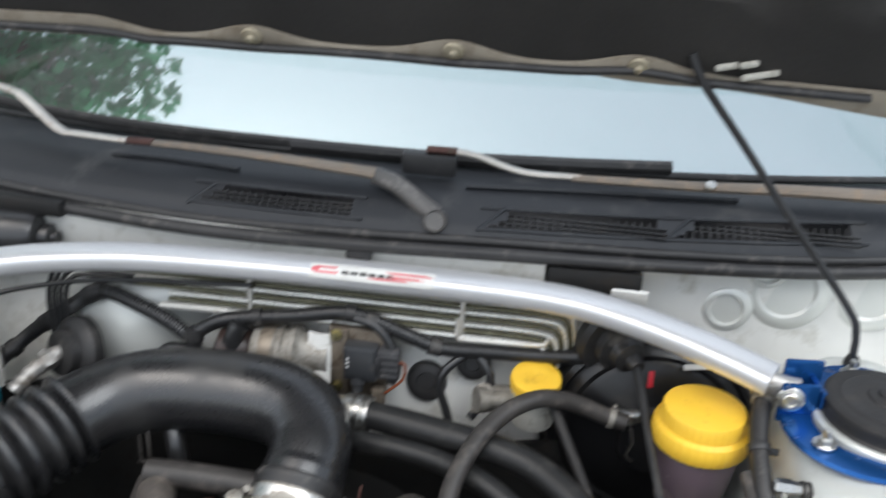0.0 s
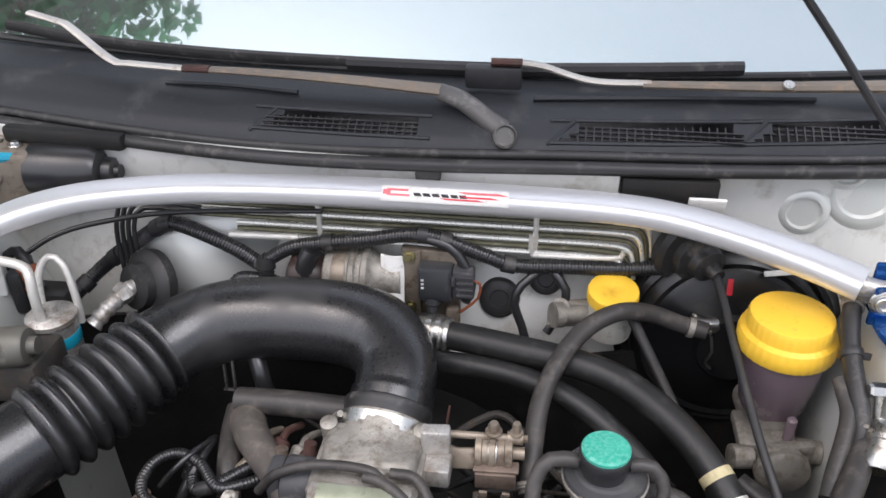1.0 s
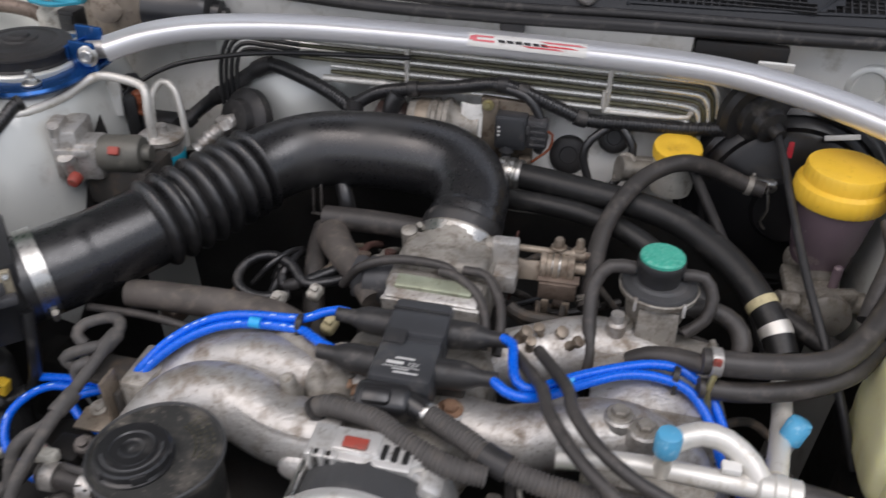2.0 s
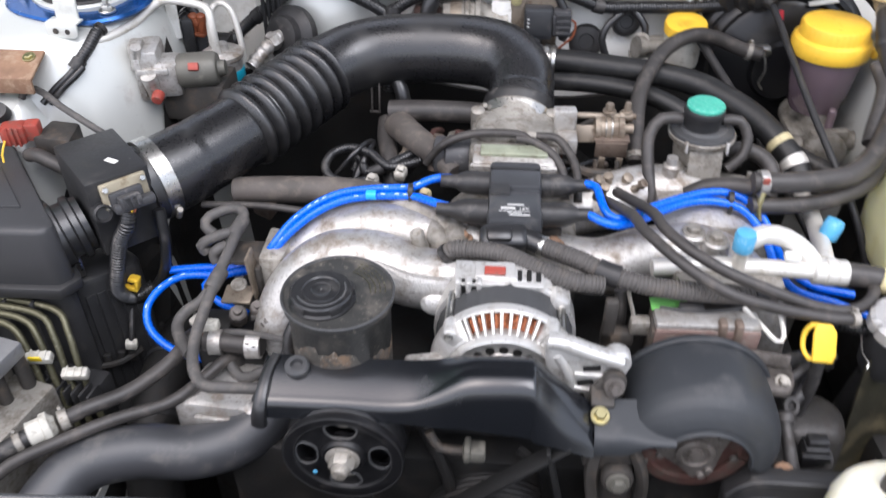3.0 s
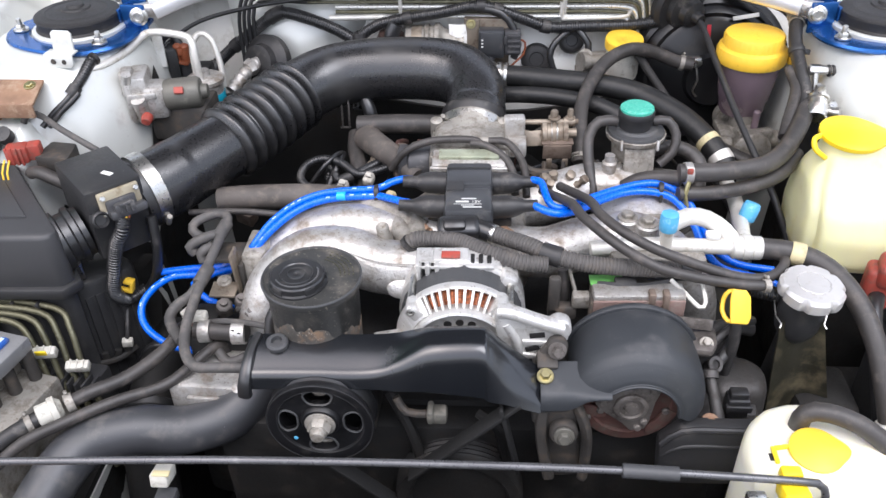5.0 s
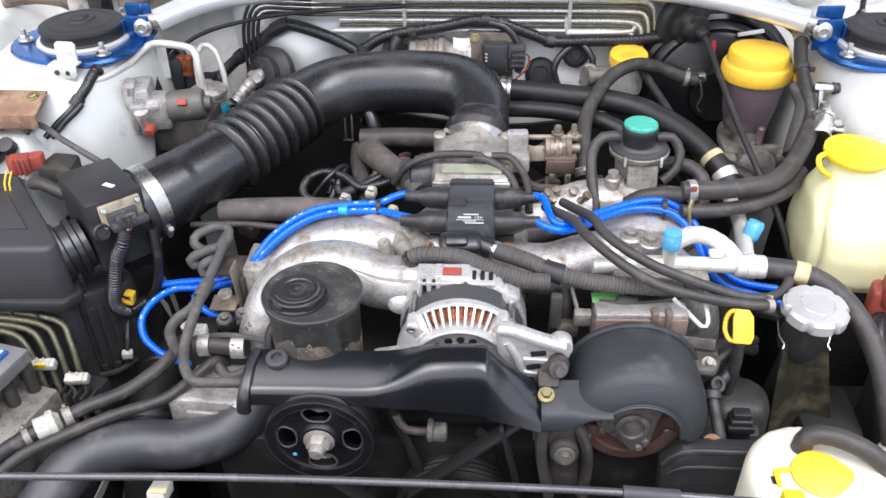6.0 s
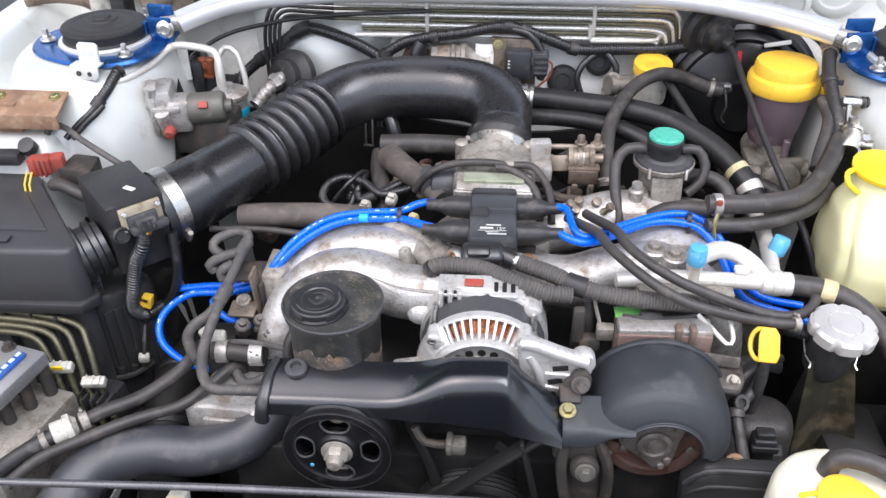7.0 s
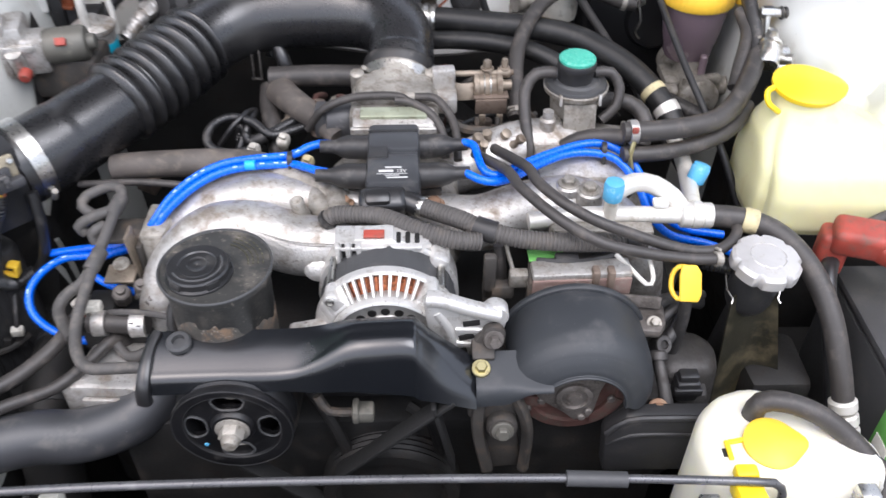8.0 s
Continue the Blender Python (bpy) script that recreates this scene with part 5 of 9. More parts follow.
box_at(g, -0.585, 0.1275, 0.946, 0.125, 0.004, 0.018, 0.0012)
box_at(g, -0.600, 0.150, 0.938, 0.04, 0.02, 0.05, 0.002)
part("plate", g, M_RUST, rb)
for x in (-0.536, -0.606):
    g = Geo()
    g_bolt(g, x, 0.158, 0.9655, (0, -0.3, 1), 0.0048, 0.004)
    part("bolt", g, M_ZINC, rb)
rc = thing("red_connector", (-0.537, 0.09, 0.885), "red electrical connector with yellow leads above the air box", "connector")
g = Geo()
box_at(g, -0.538, 0.092, 0.908, 0.026, 0.022, 0.022, 0.004, rz=15)
shell = part("shell", g, M_RED, rc)
for k in range(4):
    g = Geo()
    box_at(g, -0.546 + 0.006 * k, 0.081, 0.909, 0.003, 0.004, 0.022, 0.001, rz=15)
    part("rib", g, M_RED, shell)
g = Geo()
box_at(g, -0.521, 0.10, 0.908, 0.016, 0.018, 0.020, 0.003, rz=15)
part("lock", g, M_RED, shell)
g = Geo()
for k in range(2):
    g_tube(g, [(-0.55 + 0.006 * k, 0.080, 0.905), (-0.552 + 0.006 * k, 0.070, 0.893), (-0.55 + 0.006 * k, 0.065, 0.88)], 0.0012, 6)
part("lead", g, M_YELLOW, rc, "thin yellow lead")
g = Geo()
box_at(g, -0.595, 0.100, 0.912, 0.060, 0.020, 0.016, 0.004, rz=3)
g_lathe(g, [(0.010, 0), (0.010, 0.012), (0, 0.013)], axis(-0.558, 0.112, 0.918, (0, -0.6, 0.8)), 12)
part("sensor_block", g, M_PLASTIC, rc, "small black sensor block")
g = Geo()
g_prism(g, [(-0.520, 0.09), (-0.475, 0.085), (-0.480, 0.125), (-0.515, 0.13)], 0.87, 0.905, bevel=0.004)
part("bracket", g, M_DARK, rc)
hs = thing("breather_hose", (-0.52, 0.10, 0.93), "thin grey rubber hose looping beside the air box", "hose")
g = Geo()
g_tube(g, [(-0.552, 0.141, 0.915), (-0.547, 0.141, 0.928), (-0.538, 0.145, 0.934), (-0.522, 0.14, 0.932), (-0.495, 0.124, 0.924), (-0.467, 0.111, 0.915), (-0.445, 0.104, 0.905)], 0.0040, 10)
part("hose", g, M_PALE_HOSE, hs)
g = Geo()
g_tube(g, [(-0.525, 0.085, 0.885), (-0.51, 0.075, 0.892), (-0.48, 0.065, 0.885), (-0.452, 0.06, 0.875)], 0.008, 10)
part("lower_hose", g, M_HOSE, hs)

# ---- ABS block with its brake lines ----
ab = thing("abs_unit", (-0.52, -0.15, 0.62), "grey alloy brake pressure block with a blue marked bar", "pressure block")
g = Geo()
g_box(g, (0.090, 0.075, 0.018), pose(-0.515, -0.140, 0.792, 0, 0, -14), 0.003)
part("top_block", g, M_GREYMETAL, ab, "grey machined top plate")
g = Geo()
g_box(g, (0.085, 0.12, 0.10), pose(-0.500, -0.165, 0.695, 0, 0, -14), 0.004)
g_box(g, (0.06, 0.10, 0.04), pose(-0.53, -0.150, 0.765, 0, 0, -14), 0.004)
part("base_block", g, M_CAST_DIRTY, ab, "stained alloy base")
g = Geo()
g_box(g, (0.010, 0.052, 0.006), pose(-0.490, -0.146, 0.803, 0, 0, -14), 0.0028, 4)
mark = part("marker", g, M_BLUEDIRT, ab, "blue printed marker bar")
g = Geo()
for k in range(5):
    g_box(g, (0.004, 0.006, 0.0008), pose(-0.490 + 0.0022 * (k - 2), -0.146 + 0.0095 * (k - 2), 0.8065, 0, 0, -14), 0)
part("print_bar", g, M_WIREMARK, mark)
for k in range(4):
    g = Geo()
    g_lathe(g, [(0.007, -0.04), (0.007, 0.0)], pose(-0.470 - 0.012 * k, -0.120 - 0.022 * k, 0.785), 12)
    part("pillar_bolt", g, M_DARK, ab)
for k, (x, y) in enumerate(((-0.545, -0.118), (-0.505, -0.112))):
    g = Geo()
    g_bolt(g, x, y, 0.801, r=0.005, h=0.007)
    part("union_nut", g, M_DARK, ab)
bl = thing("brake_pipes", (-0.46, -0.08, 0.62), "four olive brake pipes bent down side by side in white clips", "brake pipes")
for k in range(4):
    g = Geo()
    dx, dy = 0.0125 * k, 0.0105 * k
    g_tube(g, [(-0.62, -0.085 + dy, 0.796), (-0.545 + 0.3 * dx, -0.083 + dy, 0.798), (-0.497 + dx, -0.084 + dy * 0.8, 0.793), (-0.478 + dx, -0.094 + 0.6 * dy, 0.776), (-0.467 + dx, -0.106 + 0.4 * dy, 0.74), (-0.455 + dx, -0.118 + 0.4 * dy, 0.70), (-0.44 + dx, -0.12, 0.60)], 0.0036, 10, 0.006)
    part("pipe", g, M_OLIVE, bl)
for x, y, z in ((-0.463, -0.100, 0.764), (-0.428, -0.104, 0.748)):
    g = Geo()
    box_at(g, x, y, z, 0.026, 0.011, 0.011, 0.002, rz=6, rx=20)
    for j in (-1, 0, 1):
        box_at(g, x + 0.0075 * j, y - 0.001, z + 0.005, 0.0018, 0.010, 0.003, 0.0005, rz=6, rx=20)
    part("clip", g, M_OFFWHITE, bl, "grubby white plastic pipe clip")
g = Geo()
box_at(g, -0.463, -0.107, 0.769, 0.012, 0.002, 0.008, 0.0005, rz=6, rx=20)
part("marker", g, M_LEMON, bl, "yellow paint mark")

# ---- vacuum lines, valve and hoses in front of the left head ----
vv = thing("check_valve_hose", (-0.40, -0.19, 0.74), "grey rubber hose with a white plastic check valve", "hose")
g = Geo()
g_tube(g, [(-0.401, -0.183, 0.770), (-0.385, -0.170, 0.773), (-0.350, -0.142, 0.772), (-0.322, -0.104, 0.776), (-0.310, -0.078, 0.784), (-0.300, -0.060, 0.780), (-0.290, -0.045, 0.765)], 0.0075, 12)
part("hose", g, M_HOSE, vv)
g = Geo()
g_lathe(g, [(0.0080, -0.013), (0.0120, -0.012), (0.0120, 0.000), (0.0145, 0.001), (0.0145, 0.007), (0.0115, 0.008), (0.0080, 0.012)], axis(-0.414, -0.192, 0.769, (0.8, 0.6, 0.05)), 28)
part("check_valve", g, M_OFFWHITE, vv, "white plastic check valve")
g = Geo()
g_tube(g, [(-0.422, -0.199, 0.768), (-0.440, -0.214, 0.764), (-0.465, -0.230, 0.752), (-0.49, -0.24, 0.73)], 0.0085, 12)
part("inlet_hose", g, M_RUBBER, vv)
clamp(vv, (-0.398, -0.181, 0.7712), (0.8, 0.6, 0.05), 0.009, 0.008, M_CAST_DIRTY, 60)
clamp(vv, (-0.430, -0.206, 0.7665), (0.8, 0.6, 0.1), 0.0090, 0.006, M_CAST_DIRTY, 60)
h2 = thing("thin_coolant_hose", (-0.43, -0.22, 0.74), "thin grey rubber hose running over the radiator hose", "hose")
g = Geo()
g_tube(g, [(-0.455, -0.245, 0.745), (-0.430, -0.225, 0.760), (-0.400, -0.205, 0.765), (-0.355, -0.175, 0.768), (-0.31, -0.150, 0.768), (-0.285, -0.125, 0.775), (-0.265, -0.10, 0.78), (-0.255, -0.09, 0.76)], 0.0062, 12)
part("hose", g, M_HOSE, h2)
pp = thing("steel_vacuum_pipe", (-0.22, -0.155, 0.79), "grey painted steel pipe bent round the front of the head", "pipe")
g = Geo()
g_tube(g, [(-0.216, -0.157, 0.803), (-0.249, -0.158, 0.803), (-0.268, -0.157, 0.803), (-0.282, -0.142, 0.806), (-0.289, -0.115, 0.814), (-0.287, -0.086, 0.826), (-0.284, -0.05, 0.836), (-0.28, -0.014, 0.845), (-0.277, 0.014, 0.852), (-0.276, 0.034, 0.856), (-0.289, 0.043, 0.857), (-0.313, 0.033, 0.852), (-0.316, 0.023, 0.846), (-0.306, 0.019, 0.84)], 0.0056, 12, 0.005)
part("pipe", g, M_PALE_HOSE, pp)
for at, way in (((-0.284, -0.049, 0.836), (0.25, 1, 0.25)), ((-0.278, 0.017, 0.851), (0.25, 1, 0.25))):
    g = Geo()
    g_lathe(g, [(0.0070, -0.012), (0.0078, -0.010), (0.0078, 0.010), (0.0070, 0.012)], axis(*at, way), 16)
    part("joint", g, M_PALE_HOSE, pp, "thicker rubber joint")
for pts in ([(-0.282, 0.011, 0.85), (-0.293, 0.005, 0.85), (-0.305, 0.001, 0.846), (-0.313, -0.002, 0.84), (-0.309, -0.001, 0.832)],
            [(-0.287, -0.003, 0.842), (-0.293, -0.009, 0.842), (-0.298, -0.01, 0.836), (-0.296, -0.012, 0.828)],
            [(-0.292, -0.123, 0.806), (-0.307, -0.104, 0.804), (-0.317, -0.085, 0.806), (-0.312, -0.072, 0.812), (-0.297, -0.063, 0.82), (-0.287, -0.052, 0.832)]):
    g = Geo()
    g_tube(g, pts, 0.0060, 10, 0.005)
    solid("vacuum_hose", g, M_PALE_HOSE, "short bent grey vacuum hose on the valve block", "hose", "vacuum hoses")
vb = thing("valve_block", (-0.26, -0.09, 0.75), "grimy valve block with short clamped hoses beside the pump", "valve block")
g = Geo()
box_at(g, -0.265, -0.070, 0.760, 0.070, 0.05, 0.045, 0.006)
box_at(g, -0.285, -0.060, 0.780, 0.03, 0.03, 0.03, 0.004)
part("body", g, M_BLOCK, vb)
g = Geo()
g_tube(g, [(-0.289, -0.093, 0.795), (-0.273, -0.093, 0.795), (-0.25, -0.095, 0.795), (-0.231, -0.098, 0.797)], 0.0100, 14)
part("hose", g, M_HOSE, vb)
clamp(vb, (-0.277, -0.094, 0.795), (1, 0.05, 0), 0.0112, 0.012, M_CAST, 300)
clamp(vb, (-0.239, -0.097, 0.796), (1, 0.05, 0), 0.0112, 0.014, M_CAST, 290)
g = Geo()
for dx, dz in ((-0.0032, 0.003), (0.003, -0.001)):
    g_box(g, (0.003, 0.0012, 0.007), pose(-0.239 + dx, -0.106, 0.804 + dz, 42, 8, 0), 0.0005)
part("clamp_opening", g, M_BLOCK, vb, "dark openings of the spring clamp")
g = Geo()
for x, y, z, r in ((-0.262, -0.065, 0.806, 0.009), (-0.245, -0.055, 0.806, 0.008), (-0.232, -0.070, 0.800, 0.007)):
    g_lathe(g, [(r, -0.012), (r, 0.004), (r * 0.8, 0.006), (r * 0.5, 0.006), (r * 0.5, 0.011), (0, 0.011)], axis(x, y, z, (0.2, -0.4, 1)), 8)
part("fitting", g, M_GRIMECAST, vb, "stained pipe fittings")
g = Geo()
g_tube(g, [(-0.272, -0.085, 0.800), (-0.255, -0.092, 0.808), (-0.23, -0.094, 0.808), (-0.20, -0.10, 0.807)], 0.0032, 8)
g_tube(g, [(-0.268, -0.100, 0.778), (-0.25, -0.115, 0.770), (-0.232, -0.112, 0.775), (-0.21, -0.105, 0.785)], 0.0055, 10)
part("thin_hose", g, M_PALE_HOSE, vb, "thin dusty hoses")
mb = thing("manifold_bracket", (-0.266, -0.025, 0.79), "brown stained bent steel bracket beside the manifold", "bracket")
g = Geo()
g_box(g, (0.0035, 0.022, 0.052), pose(-0.255, -0.024, 0.825, 0, -4, 0), 0.0012)
g_box(g, (0.030, 0.024, 0.0035), pose(-0.27, -0.036, 0.806, 6, 0, 0), 0.0012)
part("strap", g, M_TANDULL, mb)
g = Geo()
g_bolt(g, -0.272, -0.025, 0.81, (0, -0.2, 1), 0.0055, 0.004)
part("bolt", g, M_CAST_DIRTY, mb, "stained bolt")
g = Geo()
box_at(g, -0.287, -0.083, 0.806, 0.022, 0.012, 0.012, 0.003)
part("tag", g, M_OFFWHITE, vb, "white label with red print")
g = Geo()
for k in range(3):
    g_tube(g, [(-0.25, -0.062 + 0.010 * k, 0.800 - 0.005 * k), (-0.22, -0.06 + 0.010 * k, 0.80 - 0.005 * k), (-0.19, -0.06 + 0.01 * k, 0.79)], 0.004, 8)
part("pipe", g, M_DARK, vb)
loom("meter_loom", [(-0.376, -0.010, 0.886), (-0.379, -0.016, 0.872), (-0.392, -0.015, 0.850), (-0.402, -0.018, 0.815), (-0.412, -0.012, 0.78), (-0.408, 0.005, 0.756), (-0.39, 0.02, 0.76)], 0.0078, "corrugated black loom hanging from the flow meter")
loom("meter_loom", [(-0.36, 0.02, 0.868), (-0.358, 0.012, 0.83), (-0.368, 0.012, 0.79), (-0.39, 0.02, 0.755)], 0.006, "smooth black hose hanging from the flow meter", ribs=False)
g = Geo()
for x, z, w, h in ((-0.4015, 0.7845, 0.009, 0.004), (-0.3975, 0.779, 0.004, 0.013), (-0.4045, 0.773, 0.015, 0.005), (-0.4105, 0.7755, 0.004, 0.006)):
    g_box(g, (w, 0.011, h), pose(x, 0.004, z, 0, 12, 0), 0.0012)
solid("yellow_connector", g, M_YELLOW, "small yellow plastic connector lock on the loom", "connector")
g = Geo()
g_box(g, (0.013, 0.009, 0.011), pose(-0.412, -0.020, 0.708, 10, 8, 15), 0.002)
stopper = thing("plastic_stopper", (-0.412, -0.020, 0.703), "small white plastic cap on a black wire", "cap")
part("cap", g, M_OFFWHITE, stopper)
g = Geo()
g_tube(g, [(-0.412, -0.018, 0.712), (-0.411, -0.012, 0.725), (-0.412, 0.004, 0.745), (-0.41, 0.012, 0.76)], 0.0030, 8)
part("wire", g, M_RUBBER, stopper, "black wire")
# made-up duct, kept near-black to fill the dark gap
g = Geo()
g_tube(g, [(-0.385, 0.06, 0.65), (-0.382, -0.03, 0.655), (-0.375, -0.10, 0.63), (-0.37, -0.14, 0.55)], 0.030, 16)
duct = thing("gap_duct", (-0.38, -0.03, 0.60), "dark duct added to fill the gap beside the engine", "duct")
part("tube", g, M_BLOCK, duct)
for at, way in (((-0.383, 0.000, 0.656), (0.05, -1, 0.1)), ((-0.379, -0.070, 0.646), (0.1, -1, -0.45))):
    g = Geo()
    g_lathe(g, [(0.0305, -0.006), (0.0325, -0.004), (0.0325, 0.004), (0.0305, 0.006)], axis(*at, way), 32)
    part("collar", g, M_PLASTIC, duct, "black moulded collar")
g = Geo()
box_at(g, -0.445, -0.085, 0.70, 0.07, 0.03, 0.05, 0.004, rz=-10)
fb = solid("fuse_bracket", g, M_PLASTIC, "ribbed black plastic bracket below the air box", "bracket")
for k in range(8):
    g = Geo()
    box_at(g, -0.475 + 0.009 * k, -0.10 - 0.0016 * k, 0.722, 0.003, 0.02, 0.02, 0.0005, rz=-10)
    part("rib", g, M_PLASTIC, fb)

# ---- radiator hose ----
rh = thing("radiator_hose", (-0.30, -0.19, 0.70), "thick greyish black radiator hose curving below the pump", "hose")
g = Geo()
g_tube(g, [(-0.420, -0.290, 0.690), (-0.412, -0.255, 0.712), (-0.385, -0.206, 0.733), (-0.335, -0.184, 0.736), (-0.285, -0.176, 0.730), (-0.240, -0.156, 0.735), (-0.207, -0.124, 0.758), (-0.19, -0.10, 0.78)], 0.0255, 24)
part("hose", g, M_RADHOSE, rh)
clamp(rh, (-0.419, -0.282, 0.695), (0.2, 0.8, 0.5), 0.0255, 0.012, M_RUST, 200)
g = Geo()
g_prism(g, [(-0.310, -0.150), (-0.222, -0.155), (-0.205, -0.09), (-0.290, -0.085)], 0.68, 0.768, bevel=0.008)
g_box(g, (0.05, 0.006, 0.02), pose(-0.262, -0.156, 0.748, 0, 0, -3), 0.003)
g_lathe(g, [(0.006, -0.02), (0.006, 0.003), (0.003, 0.004)], axis(-0.232, -0.150, 0.766, (0.2, -0.5, 1)), 12)
solid("head_end_cover", g, M_CAST, "rough pale cast cover at the end of the head", "casting")

# ---- engine block, manifold ----
blk = thing("engine_block", (0, 0.05, 0.40), "oily engine block, darkened for shade, under the intake manifold", "engine block")
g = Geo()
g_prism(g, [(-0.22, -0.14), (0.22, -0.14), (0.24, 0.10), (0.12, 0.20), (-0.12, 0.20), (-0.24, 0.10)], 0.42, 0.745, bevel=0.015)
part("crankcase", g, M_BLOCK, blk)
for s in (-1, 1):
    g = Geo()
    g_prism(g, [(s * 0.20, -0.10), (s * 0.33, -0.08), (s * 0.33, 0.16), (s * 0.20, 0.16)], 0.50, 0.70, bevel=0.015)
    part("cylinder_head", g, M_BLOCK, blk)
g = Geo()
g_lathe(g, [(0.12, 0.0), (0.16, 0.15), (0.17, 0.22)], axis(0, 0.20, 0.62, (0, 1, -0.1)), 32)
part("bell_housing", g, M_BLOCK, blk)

man = thing("intake_manifold", (0, 0.03, 0.78), "pale cast aluminium intake manifold with curved runners", "manifold")
g = Geo()
g_prism(g, [(-0.058, -0.055), (0.055, -0.055), (0.075, 0.0), (0.075, 0.085), (0.05, 0.11), (-0.05, 0.11), (-0.07, 0.08), (-0.07, -0.01)], 0.79, 0.862, bevel=0.012, top=0.92, seg=3)
part("plenum", g, M_CAST_DIRTY, man, "stained cast plenum")
RUN = {
    "front_left": [(-0.035, -0.040, 0.842), (-0.085, -0.038, 0.844), (-0.130, -0.026, 0.850), (-0.175, -0.023, 0.843), (-0.208, -0.038, 0.818), (-0.222, -0.058, 0.785), (-0.225, -0.068, 0.74)],
    "rear_left": [(-0.030, 0.020, 0.845), (-0.085, 0.020, 0.850), (-0.140, 0.028, 0.848), (-0.190, 0.025, 0.832), (-0.225, 0.012, 0.80), (-0.238, 0.0, 0.75)],
    "front_right": [(0.035, 0.010, 0.838), (0.090, 0.000, 0.838), (0.140, 0.012, 0.845), (0.190, 0.020, 0.845), (0.232, 0.015, 0.825), (0.262, 0.005, 0.78), (0.27, 0.0, 0.73)],
    "rear_right": [(0.045, 0.085, 0.835), (0.100, 0.105, 0.842), (0.150, 0.120, 0.850), (0.200, 0.118, 0.845), (0.245, 0.105, 0.82), (0.27, 0.09, 0.76)],
}
for n, pts in RUN.items():
    g = Geo()
    big = 0.0285 if n == "front_left" else 0.027
    g_tube(g, pts, lambda s: big + 0.003 * math.sin(4 * s), 24, 0.006)
    part("runner", g, M_CAST if "left" in n else M_CAST, man, "bright curved cast runner")
for n, pts in RUN.items():
    if "rear" in n and "left" not in n:
        continue
    g = Geo()
    g_tube(g, [Vector(p) + Vector((0, -0.022, 0.0205)) * (1.0 if "front_left" == n else 0.87) for p in pts[:5]], 0.0016, 6, 0.006)
    part("casting_seam", g, M_CAST, man)
g = Geo()
g_lathe(g, [(0.014, -0.030), (0.0145, 0.0), (0.0135, 0.004), (0.010, 0.006), (0, 0.006)], axis(-0.062, -0.068, 0.838, (0.1, -0.9, 0.45)) @ Matrix.Diagonal((1.25, 0.8, 1, 1)), 28)
part("stub", g, M_CAST, man, "oval cast stub")
g = Geo()
g_tube(g, [(-0.125, 0.050, 0.868), (-0.100, 0.036, 0.872), (-0.075, 0.022, 0.870), (-0.045, 0.004, 0.862)], 0.0125, 14, 0.006)
g_tube(g, [(-0.075, 0.022, 0.868), (-0.070, 0.000, 0.864), (-0.058, -0.020, 0.858)], 0.0115, 14, 0.006)
g_tube(g, [(-0.060, 0.040, 0.866), (-0.055, 0.015, 0.866), (-0.048, -0.015, 0.862)], 0.0125, 14, 0.006)
g_lathe(g, [(0.0090, -0.014), (0.0070, 0.0), (0.0070, 0.008), (0.0055, 0.010), (0.0035, 0.008), (0, 0.008)], axis(-0.086, -0.021, 0.878, (-0.1, -0.25, 1)), 16)
part("boss", g, M_CAST_DIRTY, man, "stained cast boss")
g = Geo()
g_prism(g, [(-0.250, -0.020), (-0.225, -0.020), (-0.220, 0.030), (-0.250, 0.035)], 0.735, 0.842, bevel=0.004)
part("flange", g, M_CAST_DIRTY, man, "stained mounting flange")
for x, y, z in ((0.18, 0.012, 0.878), (0.2, 0.001, 0.878), (0.205, 0.092, 0.872), (0.175, 0.125, 0.880), (-0.045, -0.002, 0.866), (0.045, -0.002, 0.864)):
    g = Geo()
    g_lathe(g, [(0.014, -0.012), (0.013, 0.0), (0.011, 0.002)], pose(x, y, z - 0.002), 18)
    pad = part("bolt_pad", g, M_CAST, man)
    g = Geo()
    g_bolt(g, x, y, z, r=0.0072, h=0.007)
    part("bolt", g, M_RUST if abs(x) < 0.1 else M_CAST_DIRTY, pad, "stained hexagon bolt")
g = Geo()
box_at(g, -0.268, 0.005, 0.828, 0.05, 0.036, 0.006, 0.002)
box_at(g, -0.250, -0.012, 0.808, 0.006, 0.030, 0.05, 0.002)
part("loom_bracket", g, M_DARK, man)
g = Geo()
g_sheet(g, 10, 8, lambda u, v: (0.155 + 0.09 * u, 0.035 + 0.06 * v, 0.868 + 0.008 * math.sin(math.pi * u) * math.sin(math.pi * v)), 0.02)
part("web", g, M_CAST, man)

# ---- throttle body ----
tb = thing("throttle_valve", (0, 0.16, 0.83), "dusty cast throttle body with its lever and springs", "throttle body")
g = Geo()
g_lathe(g, [(0.050, -0.008), (0.049, 0.006), (0.044, 0.016), (0.040, 0.022), (0.0390, 0.05)], axis(0.001, 0.172, 0.862, (0.08, 0.72, 0.42)), 32)
part("neck", g, M_CAST_DIRTY, tb, "dusty cast neck")
g = Geo()
g_prism(g, [(-0.046, 0.118), (0.052, 0.118), (0.052, 0.190), (-0.046, 0.190)], 0.835, 0.893, bevel=0.006)
g_prism(g, [(-0.040, 0.140), (0.046, 0.140), (0.050, 0.196), (-0.044, 0.196)], 0.885, 0.904, bevel=0.008, top=0.94, seg=3)
for x in (-0.040, 0.045):
    g_lathe(g, [(0.008, -0.03), (0.008, 0.004), (0.005, 0.006)], axis(x, 0.188, 0.902, (0, -0.2, 1)), 14)
part("casting", g, M_CAST_DIRTY, tb, "dusty cast body")
g = Geo()
